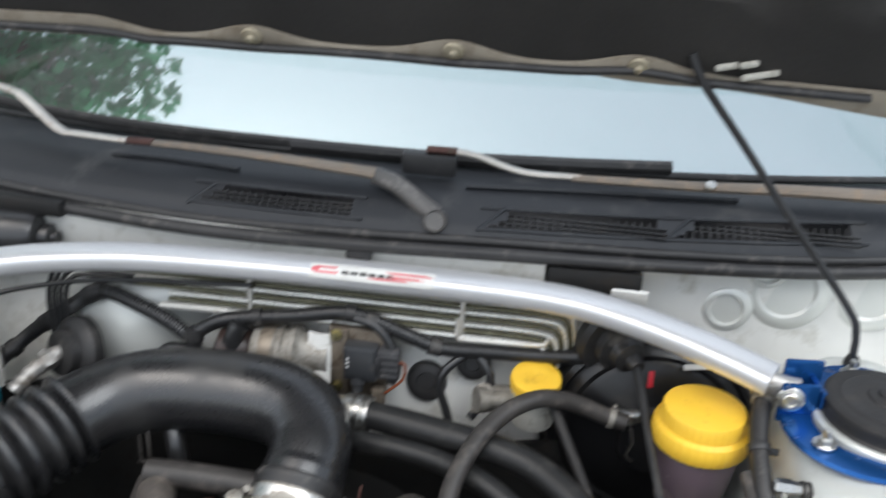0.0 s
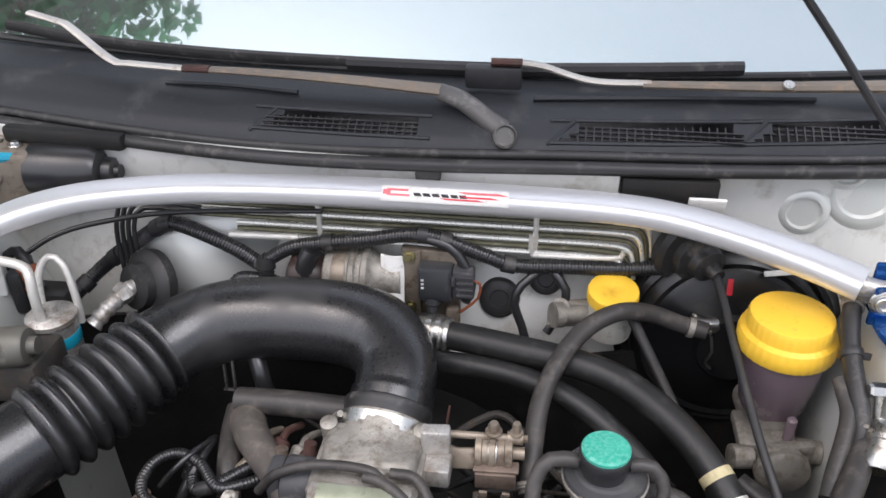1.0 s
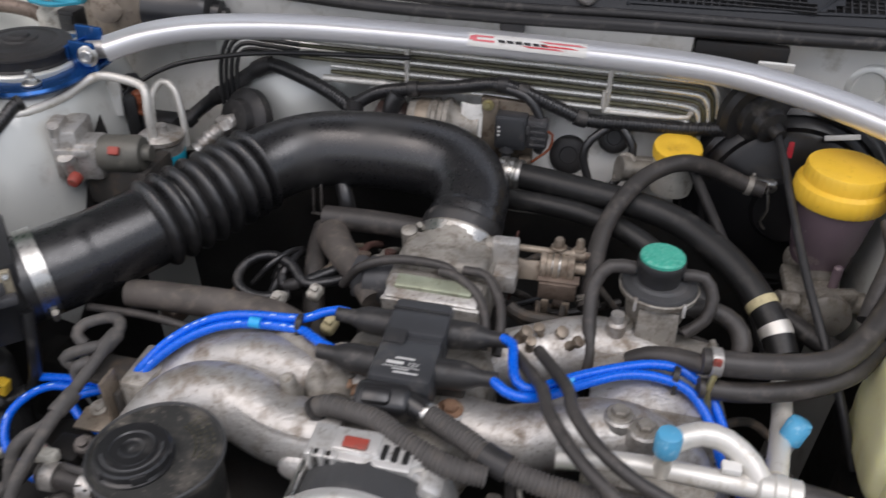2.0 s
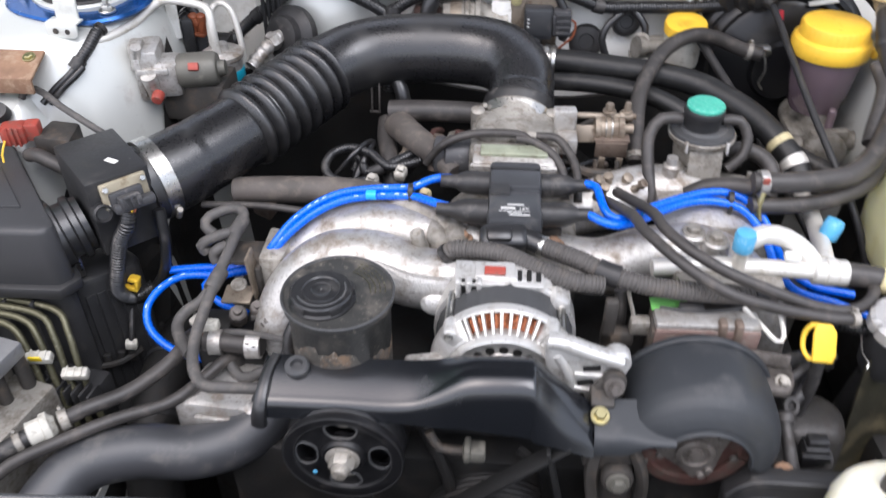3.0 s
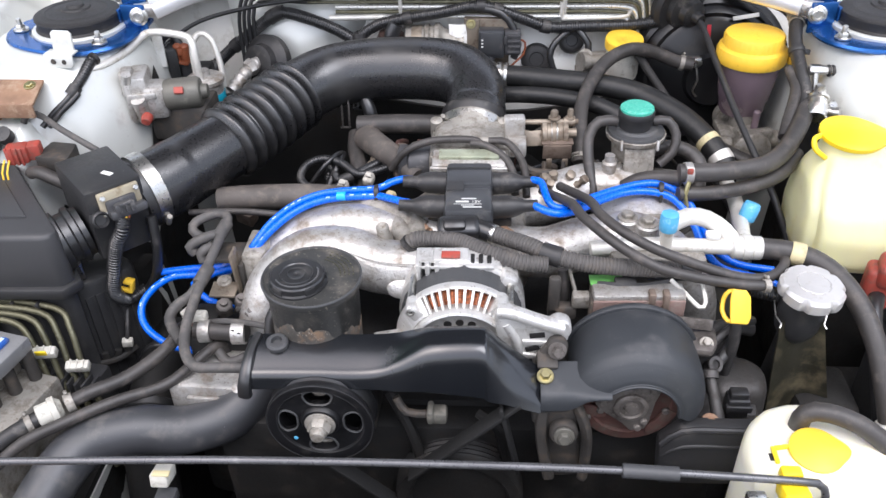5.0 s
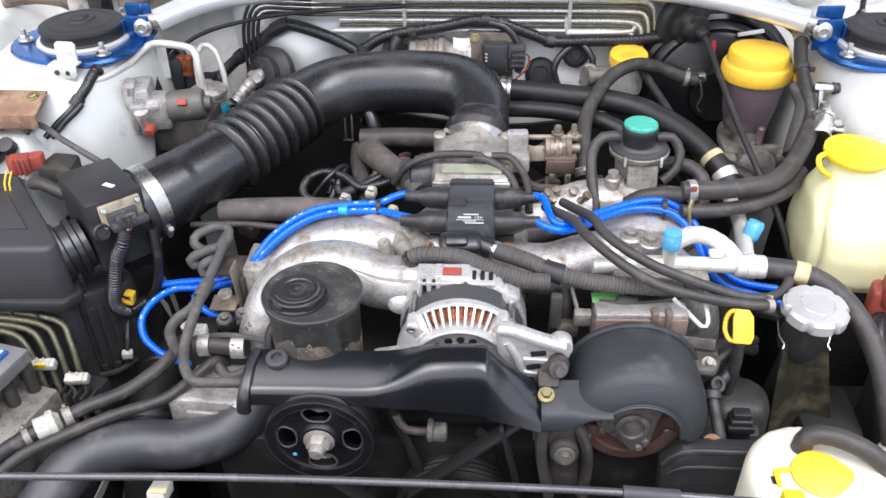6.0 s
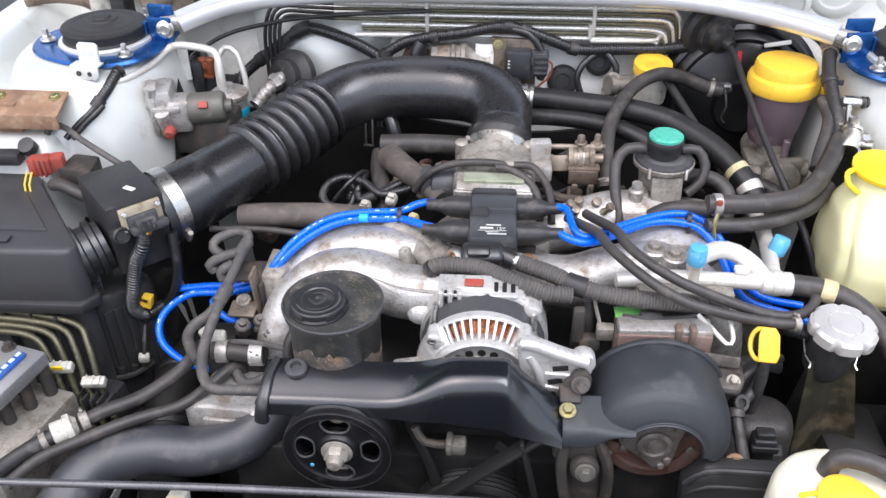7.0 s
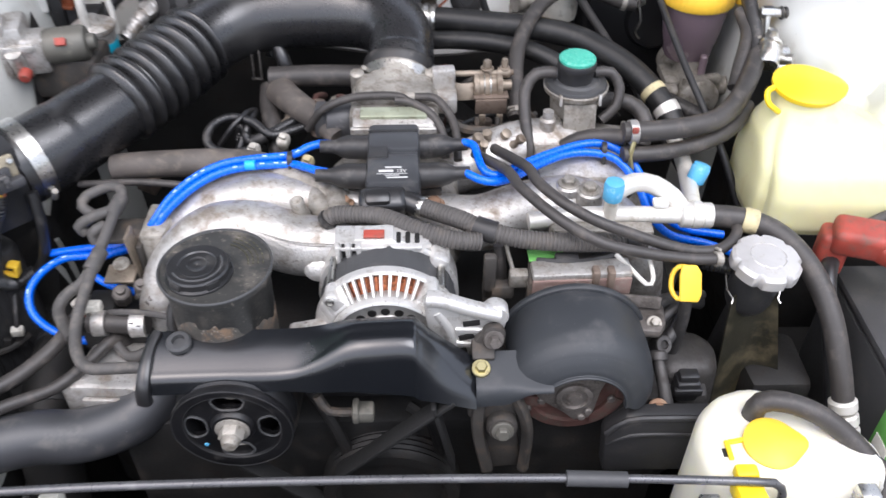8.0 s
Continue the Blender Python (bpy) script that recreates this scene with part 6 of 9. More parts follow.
g_box(g, (0.088, 0.03, 0.016), pose(0.003, 0.112, 0.888, 12, 0, 0), 0.003)
part("ledge", g, M_CAST, tb)
g = Geo()
g_box(g, (0.092, 0.006, 0.030), pose(0.003, 0.100, 0.876, 12, 0, 0), 0.002)
part("front_plate", g, M_CAST, tb, "bright front plate")
g = Geo()
g_box(g, (0.072, 0.016, 0.006), pose(0.003, 0.114, 0.8975, 12, 0, 0), 0.002)
part("rib", g, M_GREENSTAIN, tb, "green stained rib")
g = Geo()
g_lathe(g, [(0.021, 0), (0.023, 0.003), (0.023, 0.028), (0.020, 0.030)], axis(-0.043, 0.150, 0.866, (-1, 0.05, 0)), 24)
g_box(g, (0.014, 0.030, 0.034), pose(-0.080, 0.150, 0.868, 0, 0, 0), 0.004)
part("sensor", g, M_PLUG, tb, "grey throttle position sensor")
for x in (-0.030, 0.036):
    g = Geo()
    g_lathe(g, [(0.0045, 0), (0.004, 0.0012), (0, 0.0012)], axis(x, 0.0968, 0.872, (0, -1, 0.2)), 12)
    part("screw", g, M_DARK, tb)
g = Geo()
box_at(g, 0.058, 0.182, 0.898, 0.026, 0.014, 0.034, 0.003, rz=5)
box_at(g, 0.058, 0.170, 0.880, 0.030, 0.03, 0.02, 0.003)
part("stop_bracket", g, M_CAST, tb, "pale stop bracket")
g = Geo()
g_lathe(g, [(0.0035, 0), (0.0035, 0.080)], axis(0.058, 0.190, 0.902, (1, 0.03, 0)), 10)
g_lathe(g, [(0.006, 0), (0.006, 0.014)], axis(0.120, 0.192, 0.902, (1, 0.03, 0)), 10)
g_bolt(g, 0.108, 0.193, 0.907, r=0.005, h=0.010)
g_bolt(g, 0.128, 0.193, 0.907, r=0.004, h=0.012)
part("shaft", g, M_TANDULL, tb, "dull throttle shaft")
g = Geo()
g_prism(g, [(0.062, -0.012), (0.100, -0.010), (0.104, 0.002), (0.100, 0.010), (0.078, 0.008), (0.062, 0.012)], -0.002, 0.002, pose(0, 0.180, 0.886, 70, 0, 0), 0.001)
part("lever", g, M_TANDULL, tb, "tan stained lever")
g = Geo()
g_lathe(g, [(0.009, 0.0), (0.0145, 0.001), (0.0145, 0.006), (0.0125, 0.007), (0.0125, 0.012), (0.0150, 0.013), (0.0150, 0.018), (0.0128, 0.019), (0.0128, 0.026), (0.0145, 0.027), (0.0145, 0.033), (0.006, 0.034), (0.006, 0.044)], axis(0.092, 0.186, 0.889, (1, 0.03, 0)), 28)
part("drum", g, M_TANDULL, tb, "dull banded spring drum")
g = Geo()
g_box(g, (0.036, 0.003, 0.020), pose(0.112, 0.168, 0.872, 8, 0, 2), 0.001)
g_box(g, (0.040, 0.012, 0.003), pose(0.112, 0.174, 0.883, 8, 0, 2), 0.001)
part("stop_plate", g, M_BROWNMETAL, tb, "brown stained stop plate")
for x in (0.102, 0.122):
    g = Geo()
    g_box(g, (0.007, 0.003, 0.018), pose(x, 0.162, 0.857, 8, 0, 2), 0.0008)
    part("leg", g, M_TANDULL, tb, "bent bright leg")
g = Geo()
g_tube(g, [(0.1045 + 0.008 * k / 40, 0.186 + 0.0135 * math.cos(k * math.pi / 4), 0.889 + 0.0135 * math.sin(k * math.pi / 4)) for k in range(41)], 0.0010, 6, 0.006)
part("spring", g, M_STEEL, tb, "bright return spring")
g = Geo()
for x in (0.096, 0.120):
    g_tube(g, [(x, 0.162, 0.862), (x, 0.156, 0.848), (x, 0.158, 0.835)], 0.003, 8)
g_tube(g, [(0.07, 0.15, 0.86), (0.085, 0.145, 0.855), (0.13, 0.15, 0.85)], 0.006, 8)
part("linkage", g, M_DARK, tb)
for nm, pts in (("a", [(-0.095, 0.140, 0.862), (-0.075, 0.135, 0.890), (-0.045, 0.137, 0.903), (-0.010, 0.137, 0.906), (0.012, 0.133, 0.906), (0.020, 0.128, 0.900)]),
                ("b", [(0.005, 0.128, 0.905), (0.022, 0.124, 0.905), (0.045, 0.110, 0.897), (0.056, 0.090, 0.885), (0.058, 0.07, 0.87)]),
                ("c", [(0.026, 0.135, 0.905), (0.048, 0.132, 0.905), (0.064, 0.112, 0.895), (0.070, 0.09, 0.885), (0.071, 0.065, 0.87)])):
    g = Geo()
    g_tube(g, pts, 0.0046, 10, 0.006)
    part("small_hose", g, M_HOSE, tb, "thin grey rubber hose")

for x, y, z, r, way in ((0.088, 0.094, 0.870, 0.0055, (0.5, -0.3, 1)), (0.106, 0.102, 0.868, 0.0050, (-0.2, -0.2, 1)), (0.120, 0.106, 0.868, 0.0055, (0.3, -0.4, 0.8)), (0.098, 0.086, 0.868, 0.0045, (0.1, -0.5, 1)), (0.132, 0.096, 0.868, 0.0050, (0.6, -0.3, 0.8))):
    g = Geo()
    g_lathe(g, [(r, -0.020), (r, 0.002), (r * 0.7, 0.004), (r * 0.7, 0.009), (r * 1.1, 0.010), (r * 1.1, 0.015), (r * 0.5, 0.016)], axis(x, y, z, way), 8)
    solid("manifold_fitting", g, M_TANDULL, "brown corroded fitting on the manifold", "fitting", "manifold fittings")

# ---- ignition coil and plug leads ----
coil = thing("ignition_coil", (0.005, 0.015, 0.866), "black ignition coil pack with four rubber boots", "ignition coil")
g = Geo()
g_box(g, (0.052, 0.046, 0.034), pose(0.005, 0.055, 0.892, 0, 0, 1), 0.005)
part("rear_body", g, M_COIL, coil)
g = Geo()
g_box(g, (0.050, 0.016, 0.024), pose(0.0045, 0.030, 0.892, 0, 0, 1), 0.002)
part("bridge", g, M_COIL, coil)
g = Geo()
g_box(g, (0.053, 0.050, 0.036), pose(0.0055, 0.004, 0.888, 0, 0, 1), 0.006)
core = part("body", g, M_COIL, coil)
g = Geo()
g_box(g, (0.019, 0.020, 0.008), pose(-0.0095, 0.029, 0.9045, 0, 0, 1), 0.0012)
g_box(g, (0.050, 0.0025, 0.003), pose(0.0045, 0.062, 0.9095, 0, 0, 1), 0.001)
part("ridge", g, M_PLASTIC, core)
g = Geo()
for x, y, w, h in ((0.006, 0.0030, 0.016, 0.0018), (-0.001, -0.0030, 0.014, 0.0030), (0.005, -0.0075, 0.030, 0.0004), (0.005, -0.0100, 0.014, 0.0008), (0.010, -0.0135, 0.020, 0.0016)):
    g_box(g, (w, h, 0.0006), pose(x, y, 0.9062, 0, 0, 1), 0)
part("print_bar", g, M_PRINT, core, "faded pale print")
words = bpy.data.curves.new("lettering", "FONT")
words.body, words.size, words.extrude = "12V", 0.0062, 0.0002
words.materials.append(M_PRINT)
letters = new("lettering", words)
letters.parent = core
letters.matrix_basis = pose(0.0090, -0.0055, 0.9065, 0, 0, 1)
tagged(letters, "faded pale letters 12V")
for y in (0.058, 0.008):
    for s in (-1, 1):
        g = Geo()
        g_lathe(g, [(0.0130, 0), (0.0130, 0.006), (0.0124, 0.007), (0.0126, 0.012), (0.0122, 0.022), (0.0100, 0.029), (0.0075, 0.034), (0.0068, 0.037), (0.0064, 0.050)], axis(0.005 + s * 0.026, y, 0.892, (s, 0.02 * s, 0.05)), 20)
        part("boot", g, M_RUBBER, coil, "black rubber lead boot")
g = Geo()
g_box(g, (0.046, 0.026, 0.032), pose(-0.004, -0.026, 0.884, 24, 0, 4), 0.008, 3)
g_box(g, (0.024, 0.014, 0.014), pose(-0.008, -0.034, 0.896, 24, 0, 4), 0.004)
g_tube(g, [(0.006, -0.024, 0.888), (0.020, -0.026, 0.886), (0.032, -0.031, 0.884)], 0.0105, 14)
part("connector", g, M_GLOSS, coil, "black moulded connector")
g = Geo()
g_lathe(g, [(0.010, 0), (0.0105, 0.001), (0.0105, 0.005), (0.010, 0.006)], axis(0.030, -0.030, 0.884, (1, -0.5, 0)), 16)
part("collar", g, M_STEEL, coil)
g = Geo()
box_at(g, 0.003, 0.02, 0.868, 0.10, 0.018, 0.010, 0.002)
part("bracket", g, M_DARK, coil)


def plug_lead(points, label, r=0.0043, marks=()):
    top = thing("plug_lead", points[0], label, "plug lead", "blue plug leads")
    geo = Geo()
    g_tube(geo, points, r, 12, 0.006)
    cord = part("lead", geo, M_WIRE, top)
    line = spline(points, 0.004)
    for s in marks:
        geo = Geo()
        i = int(s * (len(line) - 3))
        way = (line[i + 1] - line[i]).normalized()
        at = (line[i] + line[i + 1]) / 2 + Vector((0, -0.45, 0.89)) * (r * 0.98)
        geo_m = Matrix.Translation(at) @ way.to_track_quat("X", "Z").to_matrix().to_4x4()
        g_box(geo, (0.0046, 0.0012, 0.0006), geo_m, 0)
        part("print_bar", geo, M_WIREMARK, cord, "pale printed dash")
    return top


DASH = tuple(0.10 + 0.026 * k for k in range(33) if k % 11 in (0, 1, 2, 4))
plug_lead([(-0.060, 0.061, 0.8945), (-0.072, 0.0625, 0.894), (-0.086, 0.056, 0.893), (-0.100, 0.048, 0.890), (-0.14, 0.045, 0.888), (-0.171, 0.041, 0.884), (-0.198, 0.033, 0.874), (-0.221, 0.02, 0.86), (-0.233, 0.008, 0.849), (-0.241, -0.001, 0.84)] + [(-0.262, 0.014, 0.815), (-0.285, 0.012, 0.803), (-0.325, 0.014, 0.797), (-0.368, 0.014, 0.790)],
          "bright blue plug lead arching over the manifold to the loom end", marks=DASH)
plug_lead([(-0.060, 0.012, 0.8945), (-0.070, 0.017, 0.893), (-0.085, 0.028, 0.890), (-0.100, 0.038, 0.886), (-0.139, 0.038, 0.884), (-0.17, 0.033, 0.88), (-0.197, 0.023, 0.87), (-0.218, 0.013, 0.856), (-0.231, 0.004, 0.845), (-0.239, -0.001, 0.836)] + [(-0.270, 0.004, 0.806), (-0.310, 0.006, 0.795), (-0.345, 0.004, 0.792), (-0.368, -0.008, 0.782), (-0.378, -0.026, 0.769), (-0.368, -0.046, 0.755), (-0.335, -0.062, 0.743), (-0.29, -0.065, 0.735)],
          "bright blue plug lead curving round to the front plug", marks=DASH)
plug_lead([(-0.262, 0.000, 0.812), (-0.29, 0.004, 0.800), (-0.318, -0.004, 0.788), (-0.30, -0.016, 0.775), (-0.27, -0.02, 0.765)], "short blue plug lead tucked behind the pipe")
plug_lead([(0.076, 0.058, 0.897), (0.086, 0.050, 0.899), (0.090, 0.028, 0.897), (0.096, 0.012, 0.893), (0.110, 0.010, 0.890), (0.130, 0.028, 0.888), (0.165, 0.050, 0.888), (0.200, 0.066, 0.888), (0.225, 0.068, 0.886), (0.248, 0.058, 0.878), (0.262, 0.040, 0.862), (0.272, 0.028, 0.845), (0.285, 0.022, 0.828), (0.31, 0.014, 0.815), (0.35, 0.010, 0.81)],
          "bright blue plug lead arching over the other runners")
plug_lead([(0.076, 0.008, 0.896), (0.088, -0.002, 0.895), (0.104, -0.002, 0.891), (0.124, 0.010, 0.888), (0.150, 0.032, 0.886), (0.180, 0.050, 0.886), (0.210, 0.056, 0.884), (0.236, 0.050, 0.878), (0.256, 0.030, 0.860), (0.268, 0.012, 0.838), (0.29, 0.002, 0.818), (0.33, -0.002, 0.808), (0.36, -0.01, 0.80)],
          "bright blue plug lead beside another over the runners")
for x, y, z, w in ((-0.100, 0.043, 0.888, (1, 0.0, 0.05)), (0.222, 0.061, 0.884, (1, -0.1, -0.1))):
    g = Geo()
    g_lathe(g, [(0.0085, -0.0025), (0.0092, 0), (0.0085, 0.0025)], axis(x, y, z, w), 14)
    g_box(g, (0.004, 0.006, 0.010), pose(x, y - 0.008, z - 0.006), 0.001)
    solid("cable_tie", g, M_RUBBER, "black plastic tie round the blue leads", "cable tie", "cable ties")
for x, y, z, w in ((-0.14, 0.041, 0.886, (1, 0.0, 0.02)), (0.135, 0.026, 0.8865, (1, 0.6, 0.05))):
    g = Geo()
    for dy in (-0.0042, 0.0042):
        g_lathe(g, [(0.0049, -0.005), (0.0052, 0.005)], axis(x, y + dy, z - dy * 0.1, w), 12)
    solid("lead_tape", g, M_CYANTIE, "cyan tape band on the blue leads", "tape", "tape bands")

# ---- hoses across the middle ----
def hose_thing(name, points, r, label, mat=M_HOSE, clamps=(), group="rubber hoses", n=16, ribs=None):
    top = thing(name, points[0], label, "hose", group)
    geo = Geo()
    g_tube(geo, points, r, n, 0.008, ribs)
    part("hose", geo, mat, top)
    line = spline(points, 0.004)
    rad = r if not callable(r) else r(0.5)
    for s in clamps:
        i = min(len(line) - 2, max(1, int(s * (len(line) - 1))))
        clamp(top, tuple(line[i]), tuple(line[i + 1] - line[i - 1]), rad + 0.0006, 0.006, M_CAST_DIRTY, 60)
    return top


loom("main_loom", [(-0.058, -0.038, 0.872), (-0.050, -0.038, 0.880), (-0.033, -0.041, 0.8835), (-0.003, -0.050, 0.887), (0.028, -0.066, 0.885), (0.061, -0.075, 0.880), (0.088, -0.074, 0.876)], 0.0085, "faded grey corrugated loom over the alternator", M_LOOM, bands=(0.02,))
loom("main_loom", [(0.026, -0.028, 0.884), (0.049, -0.040, 0.884), (0.071, -0.052, 0.884), (0.090, -0.062, 0.881), (0.123, -0.071, 0.877), (0.157, -0.073, 0.874), (0.192, -0.070, 0.870), (0.222, -0.064, 0.864), (0.245, -0.056, 0.858)], 0.0088, "faded corrugated loom from the coil towards the compressor", M_LOOM, bands=(0.33, 0.36, 0.93))
hose_thing("vacuum_hose", [(0.088, 0.055, 0.885)] + [(0.117, 0.001, 0.902), (0.123, -0.022, 0.905), (0.143, -0.054, 0.903), (0.168, -0.077, 0.896), (0.197, -0.091, 0.887), (0.226, -0.094, 0.88), (0.256, -0.095, 0.874), (0.286, -0.094, 0.869), (0.309, -0.091, 0.867)], 0.0053, "thin grey rubber hose crossing over the blue leads", clamps=(0.99,))
hose_thing("vacuum_hose", [(0.108, 0.060, 0.888)] + [(0.136, 0.004, 0.904), (0.143, -0.022, 0.906), (0.165, -0.052, 0.903), (0.194, -0.069, 0.895), (0.224, -0.076, 0.886), (0.258, -0.083, 0.877), (0.281, -0.084, 0.871), (0.304, -0.082, 0.869), (0.321, -0.071, 0.868), (0.333, -0.054, 0.868), (0.338, -0.033, 0.866)], 0.0053, "thin grey rubber hose crossing beside another")
heater = hose_thing("heater_hose", [(0.030, 0.337, 0.899), (0.065, 0.330, 0.901), (0.120, 0.318, 0.901), (0.180, 0.304, 0.900), (0.225, 0.285, 0.897), (0.265, 0.250, 0.890), (0.292, 0.218, 0.880), (0.316, 0.180, 0.862), (0.326, 0.158, 0.846)], 0.0148, "thick black heater hose curving across the rear of the engine", M_HEATER)
HEATER = [(0.030, 0.337, 0.899), (0.065, 0.330, 0.901), (0.120, 0.318, 0.901), (0.180, 0.304, 0.900), (0.225, 0.285, 0.897), (0.265, 0.250, 0.890), (0.292, 0.218, 0.880), (0.316, 0.180, 0.862), (0.322, 0.166, 0.852)]
course = spline(HEATER, 0.004)
for i, m in ((-12, M_CREAM), (-5, M_PALEPIPE)):
    g = Geo()
    g_tube(g, course[i:i + 3], 0.0154, 24, 0.004, smooth=False)
    part("paint_band", g, m, heater, "cream paint band")
nut = thing("pipe_union", (0.038, 0.334, 0.88), "ribbed silver hose union at the firewall", "union")
g = Geo()
g_lathe(g, [(0.015, -0.03), (0.0165, -0.006), (0.0190, -0.004), (0.0195, 0.002), (0.0165, 0.004), (0.0195, 0.007), (0.0195, 0.012), (0.0170, 0.014), (0.0190, 0.017), (0.0185, 0.021), (0.0155, 0.022)], axis(0.030, 0.337, 0.899, (1, -0.12, 0)), 28)
part("ferrule", g, M_STEEL, nut)
hose_thing("coolant_hose", [(0.020, 0.318, 0.878), (0.070, 0.308, 0.884), (0.120, 0.296, 0.886), (0.165, 0.275, 0.886), (0.200, 0.255, 0.878), (0.235, 0.225, 0.865), (0.26, 0.20, 0.85)], 0.0115, "black rubber coolant hose below the heater hose", M_HEATER)
hose_thing("brake_vacuum_hose", [(0.142, 0.170, 0.855), (0.143, 0.205, 0.875), (0.148, 0.250, 0.898), (0.165, 0.292, 0.917), (0.190, 0.328, 0.928), (0.222, 0.352, 0.932), (0.255, 0.370, 0.920), (0.290, 0.378, 0.903), (0.315, 0.375, 0.899)], 0.0093, "grey rubber vacuum hose looping to the brake booster", clamps=(0.03, 0.95))
hose_thing("bypass_hose", [(-0.150, 0.245, 0.868), (-0.10, 0.242, 0.872), (-0.04, 0.240, 0.872), (-0.02, 0.238, 0.868)], 0.013, "dark rubber hose under the intake hose", M_HOSE)
hose_thing("bypass_hose", [(-0.139, 0.236, 0.850), (-0.135, 0.226, 0.858), (-0.121, 0.202, 0.862), (-0.096, 0.172, 0.862), (-0.072, 0.143, 0.861), (-0.060, 0.128, 0.857)], lambda s: 0.0185 - 0.006 * s, "thick brownish dusty hose bending down to the manifold", M_DUSTHOSE)
hose_thing("bypass_hose", [(-0.155, 0.252, 0.850), (-0.153, 0.226, 0.842), (-0.144, 0.188, 0.836), (-0.136, 0.160, 0.815), (-0.13, 0.14, 0.78)], 0.0115, "dusty dark hose dropping behind the manifold", M_HOSE)
hose_thing("air_pipe", [(-0.305, 0.098, 0.842), (-0.27, 0.098, 0.845), (-0.20, 0.098, 0.847), (-0.15, 0.095, 0.845), (-0.12, 0.09, 0.835)], lambda s: 0.0145 + 0.002 * s, "brownish grey pipe running behind the blue leads", M_DUSTHOSE)
hose_thing("thin_line", [(-0.335, 0.07, 0.840), (-0.27, 0.066, 0.845), (-0.21, 0.058, 0.845), (-0.17, 0.055, 0.84)], 0.004, "thin dark fuel line beside the manifold")
loom("injector_loom", [(-0.089, 0.174, 0.85), (-0.117, 0.155, 0.85), (-0.14, 0.151, 0.848), (-0.164, 0.174, 0.85), (-0.189, 0.185, 0.85), (-0.209, 0.176, 0.847), (-0.215, 0.155, 0.842), (-0.205, 0.138, 0.838), (-0.182, 0.132, 0.836), (-0.153, 0.14, 0.838)], 0.0050, "thin corrugated loom curled in a loop")
loom("injector_loom", [(-0.109, 0.184, 0.85), (-0.127, 0.172, 0.846), (-0.147, 0.157, 0.842), (-0.167, 0.159, 0.834), (-0.18, 0.187, 0.835), (-0.186, 0.183, 0.82)], 0.0058, "black corrugated loom beside the fuel rail", bands=(0.5,))
loom("injector_loom", [(-0.172, 0.225, 0.83), (-0.168, 0.205, 0.845), (-0.172, 0.178, 0.84), (-0.185, 0.155, 0.81), (-0.19, 0.14, 0.77)], 0.0055, "smooth black loom hanging behind the manifold", ribs=False)
for x, y, z, m in ((-0.124, 0.137, 0.848, M_IVORYDIRT), (-0.092, 0.090, 0.850, M_CREAM), (-0.153, 0.112, 0.852, M_IVORYDIRT)):
    g = Geo()
    g_box(g, (0.013, 0.017, 0.016), pose(x, y, z, 25, 10, -15), 0.0045, 3)
    g_box(g, (0.008, 0.006, 0.005), pose(x + 0.001, y - 0.004, z + 0.009, 25, 10, -15), 0.001)
    g_lathe(g, [(0.0055, 0), (0.0060, 0.003), (0.0050, 0.010)], axis(x, y + 0.006, z - 0.002, (-0.1, 0.9, -0.4)), 12)
    solid("injector_connector", g, m, "pale injector connector with its leads", "connector", "injector connectors")
for k in range(3):
    g = Geo()
    g_lathe(g, [(0.009, -0.03), (0.009, 0), (0.006, 0.004), (0.006, 0.012)], axis(-0.085 + 0.024 * k, 0.175 + 0.01 * k, 0.865, (0.1, 0.3, 1)), 14)
    solid("rail_fitting", g, M_BROWNMETAL if k != 1 else M_RUSTPLATE, "rust-brown fuel rail fitting", "fitting", "rail fittings")

for x, y, z, way, m in ((-0.118, 0.196, 0.846, (-0.5, -0.6, -0.3), M_TANDULL), (-0.098, 0.200, 0.850, (-0.3, -0.7, -0.4), M_RUSTPLATE), (-0.076, 0.190, 0.852, (-0.2, -0.7, -0.4), M_CAST_DIRTY)):
    g = Geo()
    g_lathe(g, [(0.006, -0.012), (0.0085, -0.010), (0.0085, 0.008), (0.0065, 0.010), (0.0065, 0.020), (0.004, 0.024)], axis(x, y, z, way), 14)
    g_tube(g, [(x, y, z), (x + 0.004, y + 0.02, z + 0.006), (x + 0.012, y + 0.04, z - 0.004)], 0.004, 8)
    solid("rail_connector", g, m, "brown stained plug on the fuel rail", "connector", "rail connectors")

g = Geo()
for x in (-0.1785, -0.1690):
    g_box(g, (0.0022, 0.004, 0.048), pose(x, 0.284, 0.868, 0, 2, 0), 0.0005)
g_box(g, (0.014, 0.004, 0.0022), pose(-0.1755, 0.284, 0.8445), 0.0005)
solid("steel_loop", g, M_GRIMECAST, "thin bent steel loop under the intake hose", "bracket")
loom("rail_wire", [(-0.205, 0.165, 0.825), (-0.185, 0.168, 0.850), (-0.172, 0.186, 0.856), (-0.168, 0.205, 0.848)], 0.0030, "thin black wire by the looped loom", M_GLOSS, ribs=False)
g = Geo()
g_box(g, (0.020, 0.013, 0.014), pose(-0.298, -0.076, 0.800, 15, 8, -35), 0.003)
tg = solid("vacuum_plug", g, M_OFFWHITE, "white and red plug beside the steel pipe", "plug")
g = Geo()
g_box(g, (0.008, 0.0136, 0.0146), pose(-0.293, -0.0795, 0.8, 15, 8, -35), 0.002)
part("red_end", g, M_RED, tg, "faded red end")

